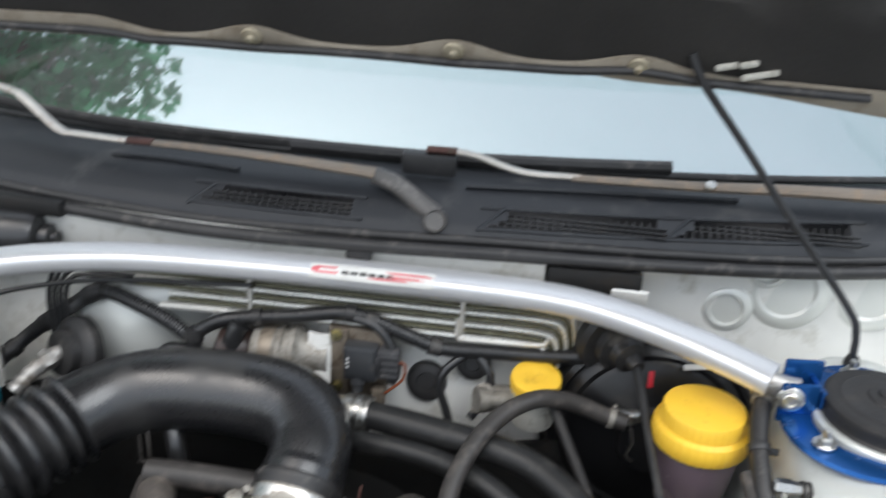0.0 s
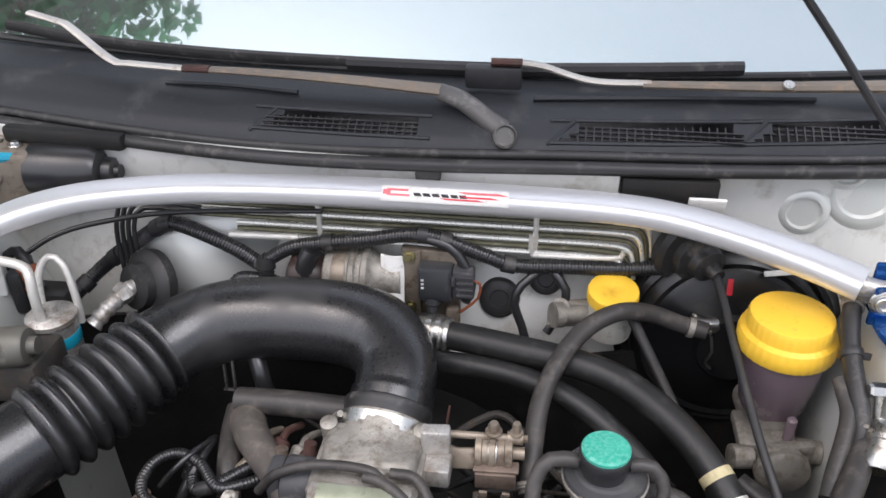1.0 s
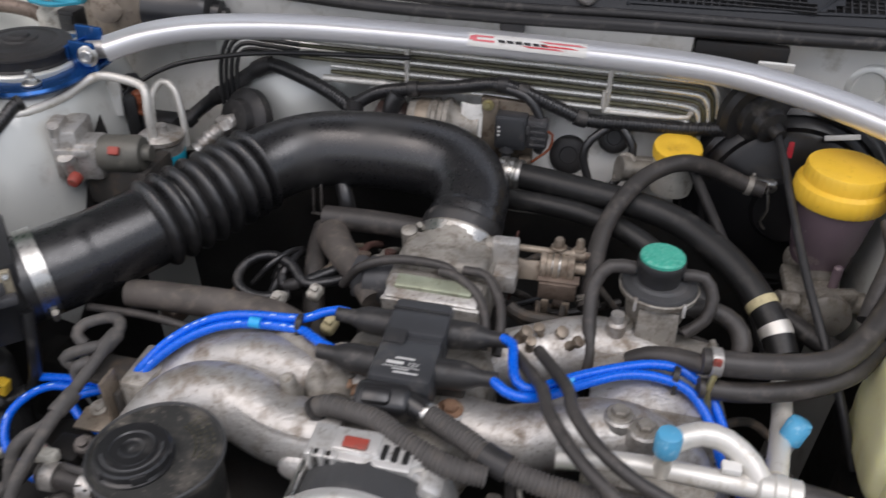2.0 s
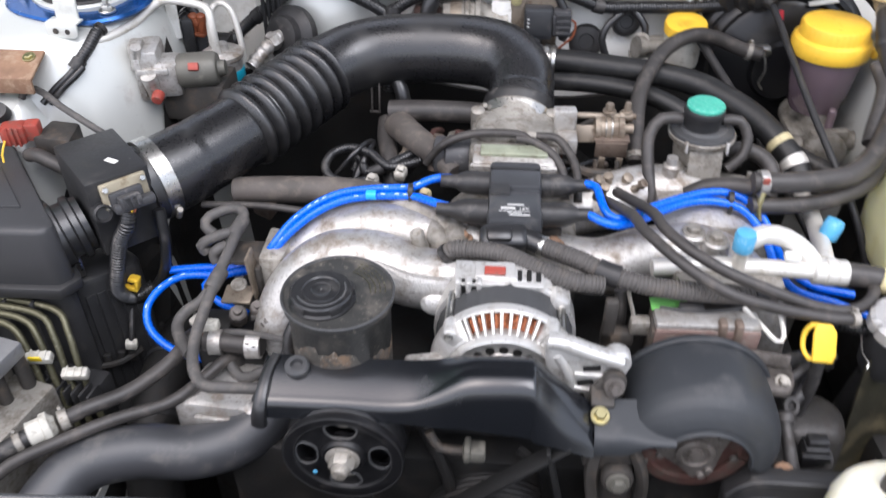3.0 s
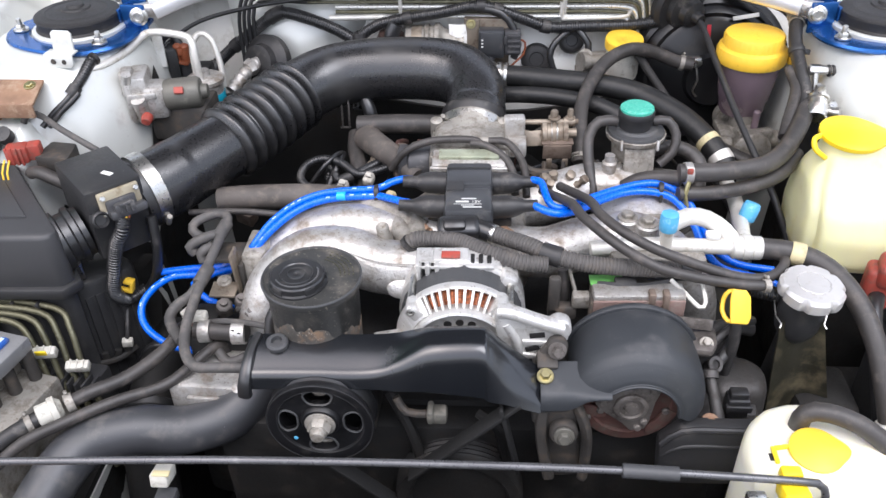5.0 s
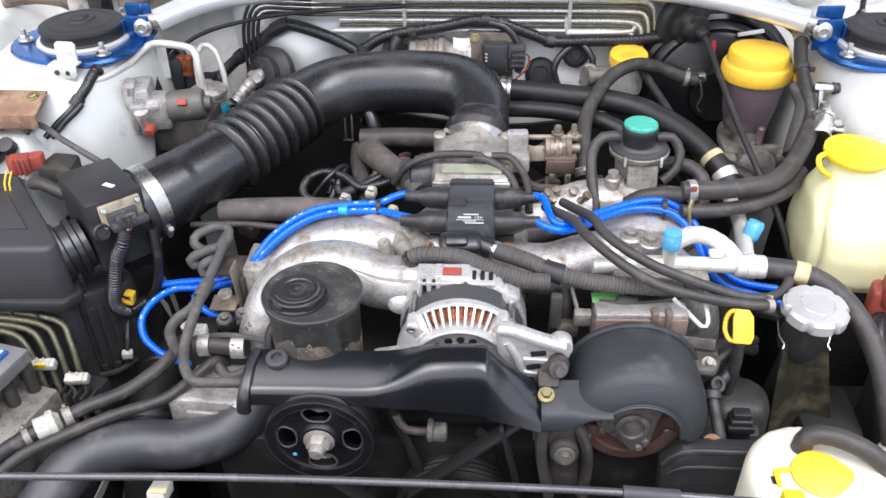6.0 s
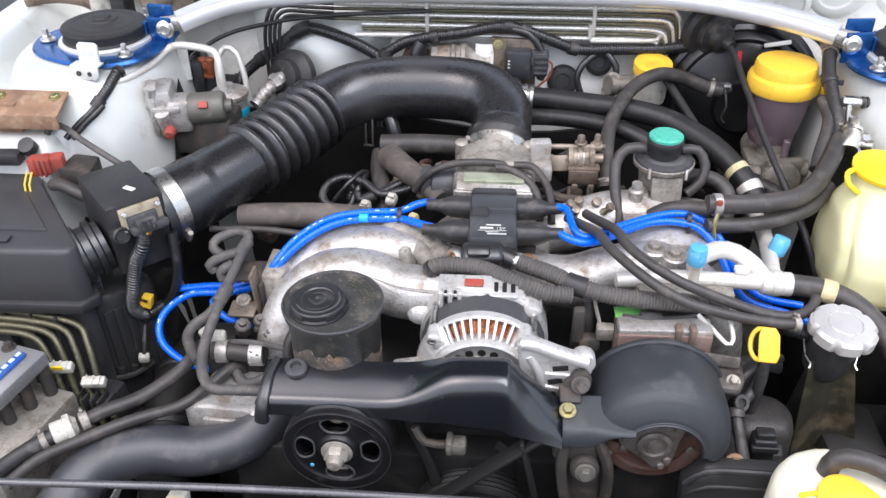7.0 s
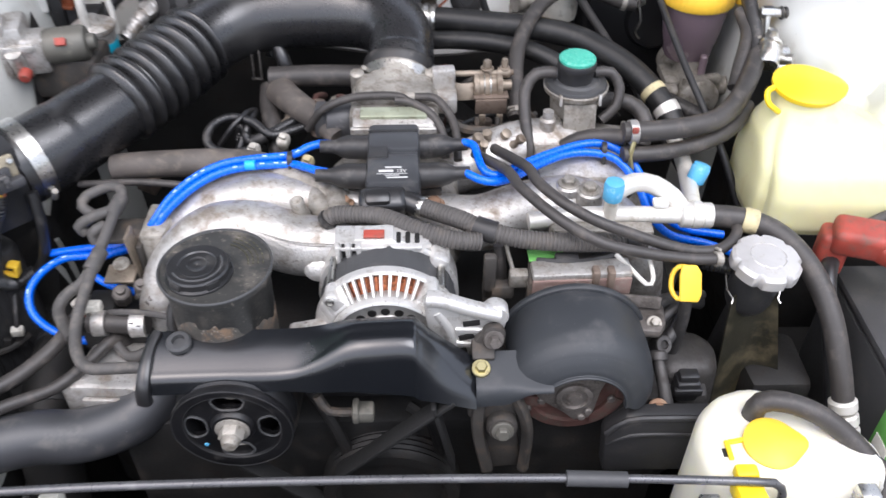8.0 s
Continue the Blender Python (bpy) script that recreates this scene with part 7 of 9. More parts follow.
# ---- green-capped valve ----
fv = thing("idle_valve", (0.205, 0.15, 0.85), "round valve with a green cap on a cast bracket", "valve")
g = Geo()
g_lathe(g, [(0.0198, 0), (0.0198, 0.004), (0.018, 0.0055), (0, 0.006)], pose(0.201, 0.147, 0.9405), 32)
part("cap", g, M_GREEN, fv, "bright green plastic cap")
g = Geo()
g_lathe(g, [(0.0175, -0.020), (0.0190, -0.006), (0.0205, 0.004), (0.0212, 0.005), (0.0212, 0.011), (0.0202, 0.0128)], pose(0.201, 0.147, 0.929), 32)
part("neck", g, M_PLASTIC, fv, "black plastic neck")
g = Geo()
g_lathe(g, [(0.0335, -0.004), (0.0345, 0), (0.0330, 0.0035), (0.026, 0.0045), (0.024, 0.007), (0.018, 0.008)], pose(0.203, 0.150, 0.912), 36)
part("dark_ring", g, M_SHROUD, fv, "dark grey plastic ring")
for x in (-0.021, 0.021):
    g = Geo()
    g_box(g, (0.003, 0.006, 0.012), pose(0.204 + x, 0.120, 0.908, -14, 0, 0), 0.0008)
    part("lug", g, M_CAST, fv, "bright bent lug")
g = Geo()
g_lathe(g, [(0.026, -0.035), (0.028, -0.012), (0.035, -0.008), (0.036, -0.003), (0.031, 0), (0.024, 0.002)], pose(0.203, 0.150, 0.914), 32)
part("body", g, M_CAST_DIRTY, fv, "dusty cast valve body")
g = Geo()
g_box(g, (0.036, 0.004, 0.034), pose(0.205, 0.118, 0.886, -14, 0, 2), 0.002)
g_prism(g, [(0.160, 0.112), (0.255, 0.108), (0.262, 0.128), (0.215, 0.138), (0.160, 0.132)], 0.866, 0.870, bevel=0.0015)
g_box(g, (0.006, 0.03, 0.012), pose(0.258, 0.112, 0.872, 0, 0, 10), 0.002)
part("bracket", g, M_CAST_DIRTY, fv, "folded steel bracket")
g = Geo()
g_tube(g, [(0.222, 0.108, 0.873), (0.240, 0.104, 0.874), (0.256, 0.101, 0.875), (0.262, 0.100, 0.873), (0.263, 0.099, 0.862)], 0.0022, 8, 0.003)
part("bracket_edge", g, M_CAST, fv, "bright folded edge")
hose_thing("valve_hose", [(0.180, 0.150, 0.925), (0.158, 0.148, 0.925), (0.146, 0.138, 0.910), (0.146, 0.118, 0.885), (0.150, 0.10, 0.865), (0.152, 0.09, 0.85)], 0.0066, "grey rubber hose bending from the green-capped valve")
hose_thing("valve_hose", [(0.222, 0.150, 0.925), (0.240, 0.150, 0.925), (0.250, 0.143, 0.910), (0.246, 0.132, 0.893), (0.230, 0.125, 0.88)], 0.0058, "short grey rubber hose curling from the green-capped valve")
hose_thing("valve_hose", [(0.225, 0.155, 0.885), (0.255, 0.158, 0.885), (0.275, 0.150, 0.880), (0.283, 0.135, 0.870), (0.28, 0.12, 0.85)], 0.009, "short dusty rubber elbow hose")
hose_thing("valve_hose", [(0.185, 0.085, 0.872), (0.200, 0.082, 0.884), (0.222, 0.078, 0.890), (0.245, 0.068, 0.895)], 0.0085, "short brown-grey hose into the clamped joint")
g = Geo()
g_lathe(g, [(0.009, 0), (0.009, 0.02), (0.006, 0.022), (0.006, 0.03)], axis(0.170, 0.115, 0.868, (0, 0, 1)), 14)
solid("manifold_nipple", g, M_CAST, "pale metal nipple on the manifold", "fitting")

# ---- alternator ----
ax, az = 0.001, 0.822
alt = thing("alternator", (ax, -0.09, 0.76), "bright cast alternator with copper windings behind its slots", "alternator")
toward = axis(ax, -0.145, az, (0, -1, 0))
g = Geo()
g_lathe(g, [(0.060, -0.088), (0.066, -0.083), (0.0665, -0.060), (0.062, -0.057)], toward, 48)
part("rear_housing", g, M_ALT, alt, "bright rear casting")
g = Geo()
g_prism(g, [(-0.046, -0.088), (0.032, -0.092), (0.046, -0.076), (0.038, -0.058), (-0.046, -0.056)], 0.860, 0.884, bevel=0.004, top=0.94)
box_at(g, -0.006, -0.077, 0.8845, 0.080, 0.030, 0.004, 0.0012, rx=5)
box_at(g, -0.010, -0.075, 0.887, 0.036, 0.020, 0.005, 0.0015, rx=6)
box_at(g, 0.045, -0.085, 0.862, 0.018, 0.026, 0.030, 0.005, ry=30)
tbox = part("terminal_box", g, M_ALT, alt, "angular cast terminal box")
for k in range(3):
    g = Geo()
    box_at(g, -0.0425 + 0.0095 * k, -0.0895, 0.876, 0.0045, 0.008, 0.026, 0.0012, rx=8)
    part("rib", g, M_ALT, tbox)
for k in range(2):
    g = Geo()
    box_at(g, -0.0378 + 0.0095 * k, -0.0880, 0.878, 0.0030, 0.004, 0.018, 0.0006, rx=8)
    part("slit", g, M_BLOCK, tbox, "dark tall slit")
for x, w in ((-0.010, 0.014), (0.012, 0.012)):
    g = Geo()
    box_at(g, x, -0.0905, 0.871, w, 0.003, 0.008, 0.001)
    part("window", g, M_COPPER, tbox, "window with copper windings")
g = Geo()
g_lathe(g, [(0.058, -0.062), (0.0632, -0.056), (0.0632, -0.030), (0.058, -0.025)], toward, 240, lambda a: 1 + 0.006 * max(-0.5, math.sin(30 * a)))
part("stator", g, M_SHROUD, alt, "dark laminated stator ring")
g = Geo()
g_lathe(g, [(0.060, -0.030), (0.0648, -0.028), (0.0660, -0.024), (0.0658, -0.0195), (0.0645, -0.0170), (0.0632, -0.0175), (0.0628, -0.0200), (0.0622, -0.026)], toward, 64)
g_lathe(g, [(0.0480, -0.018), (0.0510, -0.0050), (0.0510, -0.0010), (0.0498, 0.0030), (0.0480, 0.0040), (0.0462, -0.0010), (0.0300, -0.0020), (0.0270, 0.0030), (0.0240, 0.0040), (0.0100, 0.0040)], toward, 64)
front = part("front_housing", g, M_ALT, alt, "bright slotted front casting")
for k in range(48):
    a = 360 / 48 * k + 3
    g = Geo()
    g_box(g, (0.0200, 0.0029 if 54 < a < 128 else 0.0098, 0.0055), toward @ pose(0, 0, 0, 0, 0, a) @ pose(0.0574, 0, -0.0108, 0, 46, 0), 0.0012)
    part("fin", g, M_ALT, front)
for a in (51, 137):
    g = Geo()
    g_prism(g, [(0.0500, -0.0075), (0.0685, -0.0065), (0.0715, 0), (0.0685, 0.0065), (0.0500, 0.0075)], -0.024, -0.0035, toward @ pose(0, 0, 0, 0, 0, a), 0.0025)
    boss = part("boss", g, M_ALT, front, "solid bolt boss")
    g = Geo()
    g_lathe(g, [(0.0042, 0), (0.0042, 0.0012), (0.0026, 0.0018), (0.0022, 0.0006), (0, 0.0006)], toward @ pose(0, 0, 0, 0, 0, a) @ Matrix.Translation((0.0655, 0, -0.0035)), 14)
    part("screw", g, M_STEEL, boss, "steel screw end")
g = Geo()
g_lathe(g, [(0.0590, -0.034), (0.0595, -0.0240), (0.0540, -0.0180), (0.0480, -0.0120)], toward, 132, lambda a: 1 + 0.02 * math.sin(48 * a))
part("winding", g, M_COPPER, alt, "copper windings")
for k in range(18):
    a = radians(20 * k + 10)
    g = Geo()
    g_lathe(g, [(0.0042, 0), (0.0038, 0.0008), (0, 0.0008)], toward @ Matrix.Translation((0.0345 * math.cos(a), 0.0345 * math.sin(a), -0.0012)), 12)
    part("cooling_hole", g, M_BLOCK, front, "dark round cooling hole")
for a in (42, 138):
    g = Geo()
    q = toward @ Vector((0.0665 * math.cos(radians(a)), 0.0665 * math.sin(radians(a)), -0.01))
    g_lathe(g, [(0.0036, -0.050), (0.0036, -0.014), (0.0030, -0.011)], axis(q.x, q.y, q.z, (0, -1, 0)), 12)
    part("through_bolt", g, M_STEEL, alt)
g = Geo()
g_prism(g, [(0.034, 0.876), (0.046, 0.882), (0.060, 0.8775), (0.080, 0.8690), (0.097, 0.8640), (0.107, 0.8570), (0.1060, 0.8440), (0.094, 0.838), (0.083, 0.820), (0.072, 0.798), (0.060, 0.785), (0.044, 0.790)], -0.006, 0.004, pose(0, -0.149, 0, 90, 0, 0), 0.002)
g_tube(g, [(0.038, -0.150, 0.878), (0.050, -0.151, 0.8775), (0.074, -0.152, 0.8685), (0.100, -0.151, 0.8590)], lambda s: 0.0078 - 0.0004 * s, 16, 0.004, flat=0.8, square=2.6)
g_tube(g, [(0.046, -0.150, 0.862), (0.054, -0.152, 0.848), (0.059, -0.153, 0.830), (0.058, -0.153, 0.805), (0.05, -0.15, 0.785)], 0.0045, 12, 0.004, square=3.0)
for p, q in (((0.062, 0.842), (0.088, 0.841)), ((0.061, 0.826), (0.080, 0.822))):
    g_tube(g, [(p[0], -0.152, p[1]), (q[0], -0.152, q[1])], 0.0034, 10, 0.004, square=3.0)
g_lathe(g, [(0.0105, -0.012), (0.0118, -0.010), (0.0118, 0.002), (0.0105, 0.004), (0.006, 0.004)], axis(0.097, -0.149, 0.856, (0, -1, 0.1)), 28)
part("ear", g, M_ALT, alt, "bright slotted adjuster ear")
for sx, sz, w, turn in ((0.0680, 0.8155, 0.010, 20), (0.0720, 0.8335, 0.014, 16), (0.0760, 0.8505, 0.015, 8)):
    g = Geo()
    g_box(g, (w, 0.0065, 0.0016), pose(sx, -0.1532, sz, 90, 0, 0) @ pose(0, 0, 0, 0, 0, turn), 0.0007)
    part("ear_slot", g, M_BLOCK, alt, "dark slot")
g = Geo()
g_prism(g, [(-0.036, -0.012), (0.0, -0.012), (0.0, 0.012), (-0.036, 0.004)], -0.007, 0.007, pose(ax - 0.052, -0.138, az + 0.006, 90, 0, 0), 0.003)
part("lug", g, M_CAST, alt, "cast mounting lug")
g = Geo()
box_at(g, -0.010, -0.079, 0.8910, 0.019, 0.010, 0.002, 0.0007, rx=6)
part("tag", g, M_RED, alt, "red label")
for k in range(3):
    g = Geo()
    box_at(g, 0.012 + 0.0085 * k, -0.079, 0.8865, 0.0045, 0.014, 0.003, 0.001)
    part("vent_slot", g, M_BLOCK, alt, "dark vent slot")
g = Geo()
g_bolt(g, 0.0950, -0.166, 0.843, (0.1, -1, 0.45), 0.0058, 0.009)
part("pivot_bolt", g, M_GRIMECAST, alt, "dark steel bolt")
g = Geo()
g_lathe(g, [(0.0100, -0.004), (0.0108, 0), (0.0100, 0.004), (0.007, 0.005)], axis(0.0950, -0.160, 0.844, (0.05, -1, 0.2)), 20)
g_prism(g, [(0.074, 0.815), (0.094, 0.815), (0.102, 0.830), (0.103, 0.843), (0.094, 0.849), (0.084, 0.846), (0.076, 0.834)], -0.004, 0.004, pose(0, -0.160, 0, 90, 0, 0), 0.003)
box_at(g, 0.086, -0.168, 0.8330, 0.020, 0.020, 0.005, 0.002, rx=18)
part("bracket", g, M_DARK, alt)
g = Geo()
g_lathe(g, [(0.028, 0), (0.030, 0.004), (0.030, 0.022), (0.024, 0.024), (0.010, 0.024), (0.009, 0.034), (0, 0.034)], axis(ax, -0.150, az - 0.004, (0, -1, 0)), 32)
part("pulley", g, M_DARK, alt)

# ---- power steering pump, reservoir and pulley ----
ps = thing("steering_pump", (-0.135, -0.14, 0.72), "power steering pump with a black reservoir and pulley", "steering pump")
g = Geo()
rx, ry = -0.1425, -0.1285
g_lathe(g, [(0.040, -0.115), (0.0425, -0.105), (0.0445, -0.010), (0.0475, -0.006), (0.0485, 0), (0.0475, 0.003), (0.046, 0.001), (0.030, 0.001), (0, 0.002)], pose(rx, ry, 0.898), 48)
res = part("reservoir", g, M_RESERVOIR, ps, "dusty black round reservoir")
g = Geo()
g_lathe(g, [(0.0285, 0), (0.0285, 0.003), (0.0262, 0.004), (0.0262, 0.0095), (0.0250, 0.0110), (0.0165, 0.0112), (0.0160, 0.0122), (0.0150, 0.0112), (0.009, 0.0112), (0.0085, 0.0122), (0.0070, 0.0114), (0.002, 0.0114), (0, 0.0128)], pose(-0.154, -0.1375, 0.898), 48)
cap = part("cap", g, M_GLOSS, res, "black screw cap")
g = Geo()
g_tube(g, [(-0.154 + 0.0205 * math.cos(radians(a)), -0.1375 + 0.0205 * math.sin(radians(a)), 0.9092) for a in range(-150, 31, 15)], 0.0010, 8, 0.004)
part("moulded_arc", g, M_SHROUD, cap, "raised moulded arc")
g = Geo()


def crust_skin(u, v):
    """A thin crust with a ragged upper edge on the lower wall."""
    a = 2 * math.pi * u
    edge = -0.052 + 0.030 * math.exp(-((a - 4.72) / 0.95) ** 2) + 0.010 * math.sin(3 * a + 1) * math.sin(5 * a) + 0.006 * noise.noise((9 * math.cos(a), 9 * math.sin(a), 0.3))
    z = -0.092 + (edge + 0.092) * v
    r = 0.0425 + 0.0020 * (z + 0.105) / 0.095 + 0.0003 + 0.0004 * noise.noise((30 * math.cos(a), 30 * math.sin(a), 300 * z)) * (1 - v ** 6) - 0.0006 * v ** 8
    return rx + r * math.cos(a), ry + r * math.sin(a), 0.898 + z


g_sheet(g, 96, 14, crust_skin)
part("crust", g, M_PUMPDUST, res, "crust of pale dust and rust")
g = Geo()
g_tube(g, [(rx + 0.0477 * math.cos(radians(a)), ry + 0.0477 * math.sin(radians(a)), 0.8995) for a in range(0, 361, 10)], 0.0013, 8, 0.006)
part("rim", g, M_SHROUD, res, "lighter grey rim")
for k in range(5):
    g = Geo()
    g_box(g, (0.0030, 0.011, 0.007), pose(-0.154, -0.1375, 0.9045, 0, 0, 72 * k + 20) @ pose(0.0262, 0, 0), 0.001)
    part("grip_tab", g, M_PLASTIC, cap)
g = Geo()
for k in range(4):
    r = 0.0405 - 0.0042 * k
    for j in range(9):
        a = radians(5 + 8 * j)
        g_box(g, (0.0030, 0.0010, 0.0004), pose(rx + r * math.cos(a), ry + r * math.sin(a), 0.9002, 0, 0, math.degrees(a) + 90), 0)
part("print_bar", g, M_OLIVE, res, "worn olive print")
g = Geo()
g_prism(g, [(-0.17, -0.19), (-0.085, -0.19), (-0.08, -0.10), (-0.18, -0.10)], 0.735, 0.79, bevel=0.01)
part("pump_body", g, M_DARK, ps)
pu = axis(-0.1315, -0.214, 0.7865, (0, -1, 0)) @ Matrix.Diagonal((0.92, 0.92, 1, 1))
g = Geo()
g_lathe(g, [(0.0545, -0.028), (0.0575, -0.027), (0.0575, -0.022), (0.054, -0.020), (0.0562, -0.018), (0.054, -0.016), (0.0562, -0.014), (0.054, -0.012), (0.0562, -0.010), (0.054, -0.008), (0.0562, -0.006), (0.0575, -0.003), (0.0575, 0.001), (0.0545, 0.002), (0.046, 0.0), (0.044, -0.004), (0.044, -0.02)], pu, 56)
g_lathe(g, [(0.022, -0.012), (0.0225, -0.004), (0.019, 0.001), (0.014, 0.002)], pu, 40)
pul = part("pulley", g, M_PULLEY, ps, "black grooved pulley with openings")


def pulley_web(geo, depth):
    """The disc between hub and rim, with four rounded openings."""
    rings, turns = 24, 160
    base = len(geo.v)
    for j in range(rings + 1):
        r = 0.017 + 0.0295 * j / rings
        for k in range(turns):
            a = 2 * math.pi * k / turns
            geo.v.append(tuple(pu @ Vector((r * math.cos(a), r * math.sin(a), depth - 0.002 * math.sin(math.pi * j / rings)))))
    for j in range(rings):
        for k in range(turns):
            off = (360 / turns * (k + 0.5) + 45) % 90 - 45
            span = (j + 0.5) / rings
            if abs(off / (26 - 5 * span)) ** 2.6 + abs((span - 0.60) / 0.34) ** 2.6 < 1:
                continue
            p, q = base + j * turns + k, base + j * turns + (k + 1) % turns
            geo.f.append([p, q, q + turns, p + turns])


g = Geo()
pulley_web(g, -0.002)
pulley_web(g, -0.006)
part("web", g, M_PULLEY, pul)
g = Geo()
for r, d in ((0.0560, 0.0016), (0.0463, -0.0003)):
    g_tube(g, [tuple(pu @ Vector((r * math.cos(radians(a)), r * math.sin(radians(a)), d))) for a in range(0, 361, 6)], 0.0006, 6, 0.004)
part("thin_edge", g, M_PLASTIC, pul, "thin grey edges")
g = Geo()
g_lathe(g, [(0.0120, 0), (0.0120, 0.010), (0.0105, 0.012)], pu, 6)
g_lathe(g, [(0.0165, -0.001), (0.0165, 0.002), (0.015, 0.003)], pu, 28)
g_lathe(g, [(0.0085, 0.010), (0.0085, 0.015), (0.0065, 0.019), (0, 0.020)], pu, 16)
part("centre_nut", g, M_CAST_DIRTY, pul, "dull hexagon centre nut with its stud")
g = Geo()
for k in range(4):
    a = 90 * k
    pts = []
    for j in range(24):
        w = 2 * math.pi * j / 24
        r = 0.017 + 0.0295 * (0.60 + 0.35 * math.copysign(abs(math.sin(w)) ** 0.77, math.sin(w)))
        q = radians(a + (26 - 5 * 0.6) * 1.04 * math.copysign(abs(math.cos(w)) ** 0.77, math.cos(w)))
        pts.append(tuple(pu @ Vector((r * math.cos(q), r * math.sin(q), -0.0025))))
    g_tube(g, pts + pts[:1], 0.0011, 6, 0.004)
part("opening_rim", g, M_SHROUD, pul, "grey rolled edges of the openings")
for a in (90, 270):
    g = Geo()
    g_lathe(g, [(0.0095, -0.016), (0.0095, -0.0125), (0.007, -0.012), (0.006, -0.013), (0, -0.013)], pu @ pose(0.036 * math.cos(radians(a)), 0.036 * math.sin(radians(a)), 0), 20)
    part("pump_bolt", g, M_CAST_DIRTY, ps, "dull bolt behind the pulley")
g = Geo()
g_lathe(g, [(0.0025, 0), (0.002, 0.0006), (0, 0.0006)], pu @ Matrix.Translation((-0.028, -0.022, 0.001)), 10)
part("paint_dot", g, M_SKYBLUE, pul, "tiny pale blue paint dot")
g = Geo()
g_lathe(g, [(0.047, 0), (0.047, 0.004)], axis(-0.1315, -0.19, 0.7865, (0, -1, 0)), 40)
part("backplate", g, M_BLOCK, ps)
g = Geo()
g_tube(g, [(-0.19, -0.105, 0.84), (-0.196, -0.115, 0.83), (-0.195, -0.125, 0.81), (-0.18, -0.13, 0.80)], 0.006, 10)
part("feed_hose", g, M_RUBBER, ps)

# ---- loose wires and pipes in the dark gaps round the manifold ----
rng = random.Random(11)
for k in range(12):
    x0, y0 = ((0.05, 0.255), (0.16, 0.22), (-0.11, 0.275), (0.20, 0.10))[k % 4]
    x, y, z = x0 + rng.uniform(-0.05, 0.05), y0 + rng.uniform(-0.03, 0.03), rng.uniform(0.79, 0.84)
    pts = [(x + 0.035 * j + rng.uniform(-0.012, 0.012), y + 0.025 * math.sin(1.3 * j + k) + rng.uniform(-0.01, 0.01), z + 0.014 * math.sin(0.9 * j + 2 * k) - 0.012 * abs(j - 2)) for j in range(5)]
    hose_thing("loose_wire" if k % 3 else "thin_pipe", pts, rng.choice((0.0022, 0.003, 0.0042)), "thin dark wire in the gap behind the manifold" if k % 3 else "thin grimy metal pipe behind the manifold",
               (M_DARK, M_GLOSS, M_HOSE)[k % 3], group="loose wires", n=8)
for x, y, z, w in ((-0.22, 0.16, 0.80, 0.03), (-0.29, 0.14, 0.79, 0.025), (0.11, 0.22, 0.80, 0.03), (0.17, 0.20, 0.79, 0.026), (0.25, 0.20, 0.79, 0.03)):
    g = Geo()
    g_box(g, (w, 0.018, 0.022), pose(x, y, z, 15, 10, 30 * (x > 0) - 20), 0.003)
    g_lathe(g, [(0.006, 0), (0.006, 0.016), (0.004, 0.018)], axis(x, y, z + 0.008, (0.2, -0.3, 1)), 12)
    solid("engine_bracket", g, M_BROWNMETAL, "grimy brown bracket between hoses", "bracket", "engine brackets")
hose_thing("red_wire", [(0.062, 0.245, 0.885), (0.060, 0.235, 0.865), (0.063, 0.23, 0.84), (0.060, 0.225, 0.81)], 0.0013, "thin dull red wire hanging behind the throttle", M_RUSTPLATE, group="loose wires", n=6)
# ---- belt cover ----
bc = thing("belt_cover", (0.02, -0.18, 0.79), "satin black plastic belt cover with a round end", "belt cover")
SECT = [  # x, back edge y z, ridge y z, lower edge y z
    (-0.203, -0.164, 0.842, -0.198, 0.832, -0.203, 0.821),
    (-0.198, -0.160, 0.851, -0.202, 0.838, -0.206, 0.823),
    (-0.140, -0.160, 0.853, -0.202, 0.840, -0.206, 0.825),
    (-0.085, -0.160, 0.854, -0.202, 0.841, -0.206, 0.826),
    (-0.058, -0.160, 0.857, -0.200, 0.849, -0.207, 0.825),
    (-0.030, -0.161, 0.865, -0.196, 0.866, -0.206, 0.824),
    (-0.010, -0.162, 0.868, -0.196, 0.871, -0.207, 0.823),
    (0.022, -0.162, 0.869, -0.196, 0.872, -0.207, 0.819),
    (0.031, -0.163, 0.865, -0.197, 0.865, -0.210, 0.817),
    (0.044, -0.166, 0.853, -0.199, 0.848, -0.211, 0.815),
    (0.060, -0.168, 0.840, -0.202, 0.830, -0.211, 0.810),
    (0.079, -0.171, 0.826, -0.204, 0.813, -0.210, 0.803),
]


def cover_section(u):
    t = u * (len(SECT) - 1)
    i = min(len(SECT) - 2, int(t))
    k = t - i
    rows = SECT[max(0, i - 1)], SECT[i], SECT[i + 1], SECT[min(len(SECT) - 1, i + 2)]
    return [b + 0.5 * k * (c - a + k * (2 * a - 5 * b + 4 * c - d + k * (3 * (b - c) + d - a))) for a, b, c, d in zip(*rows)]


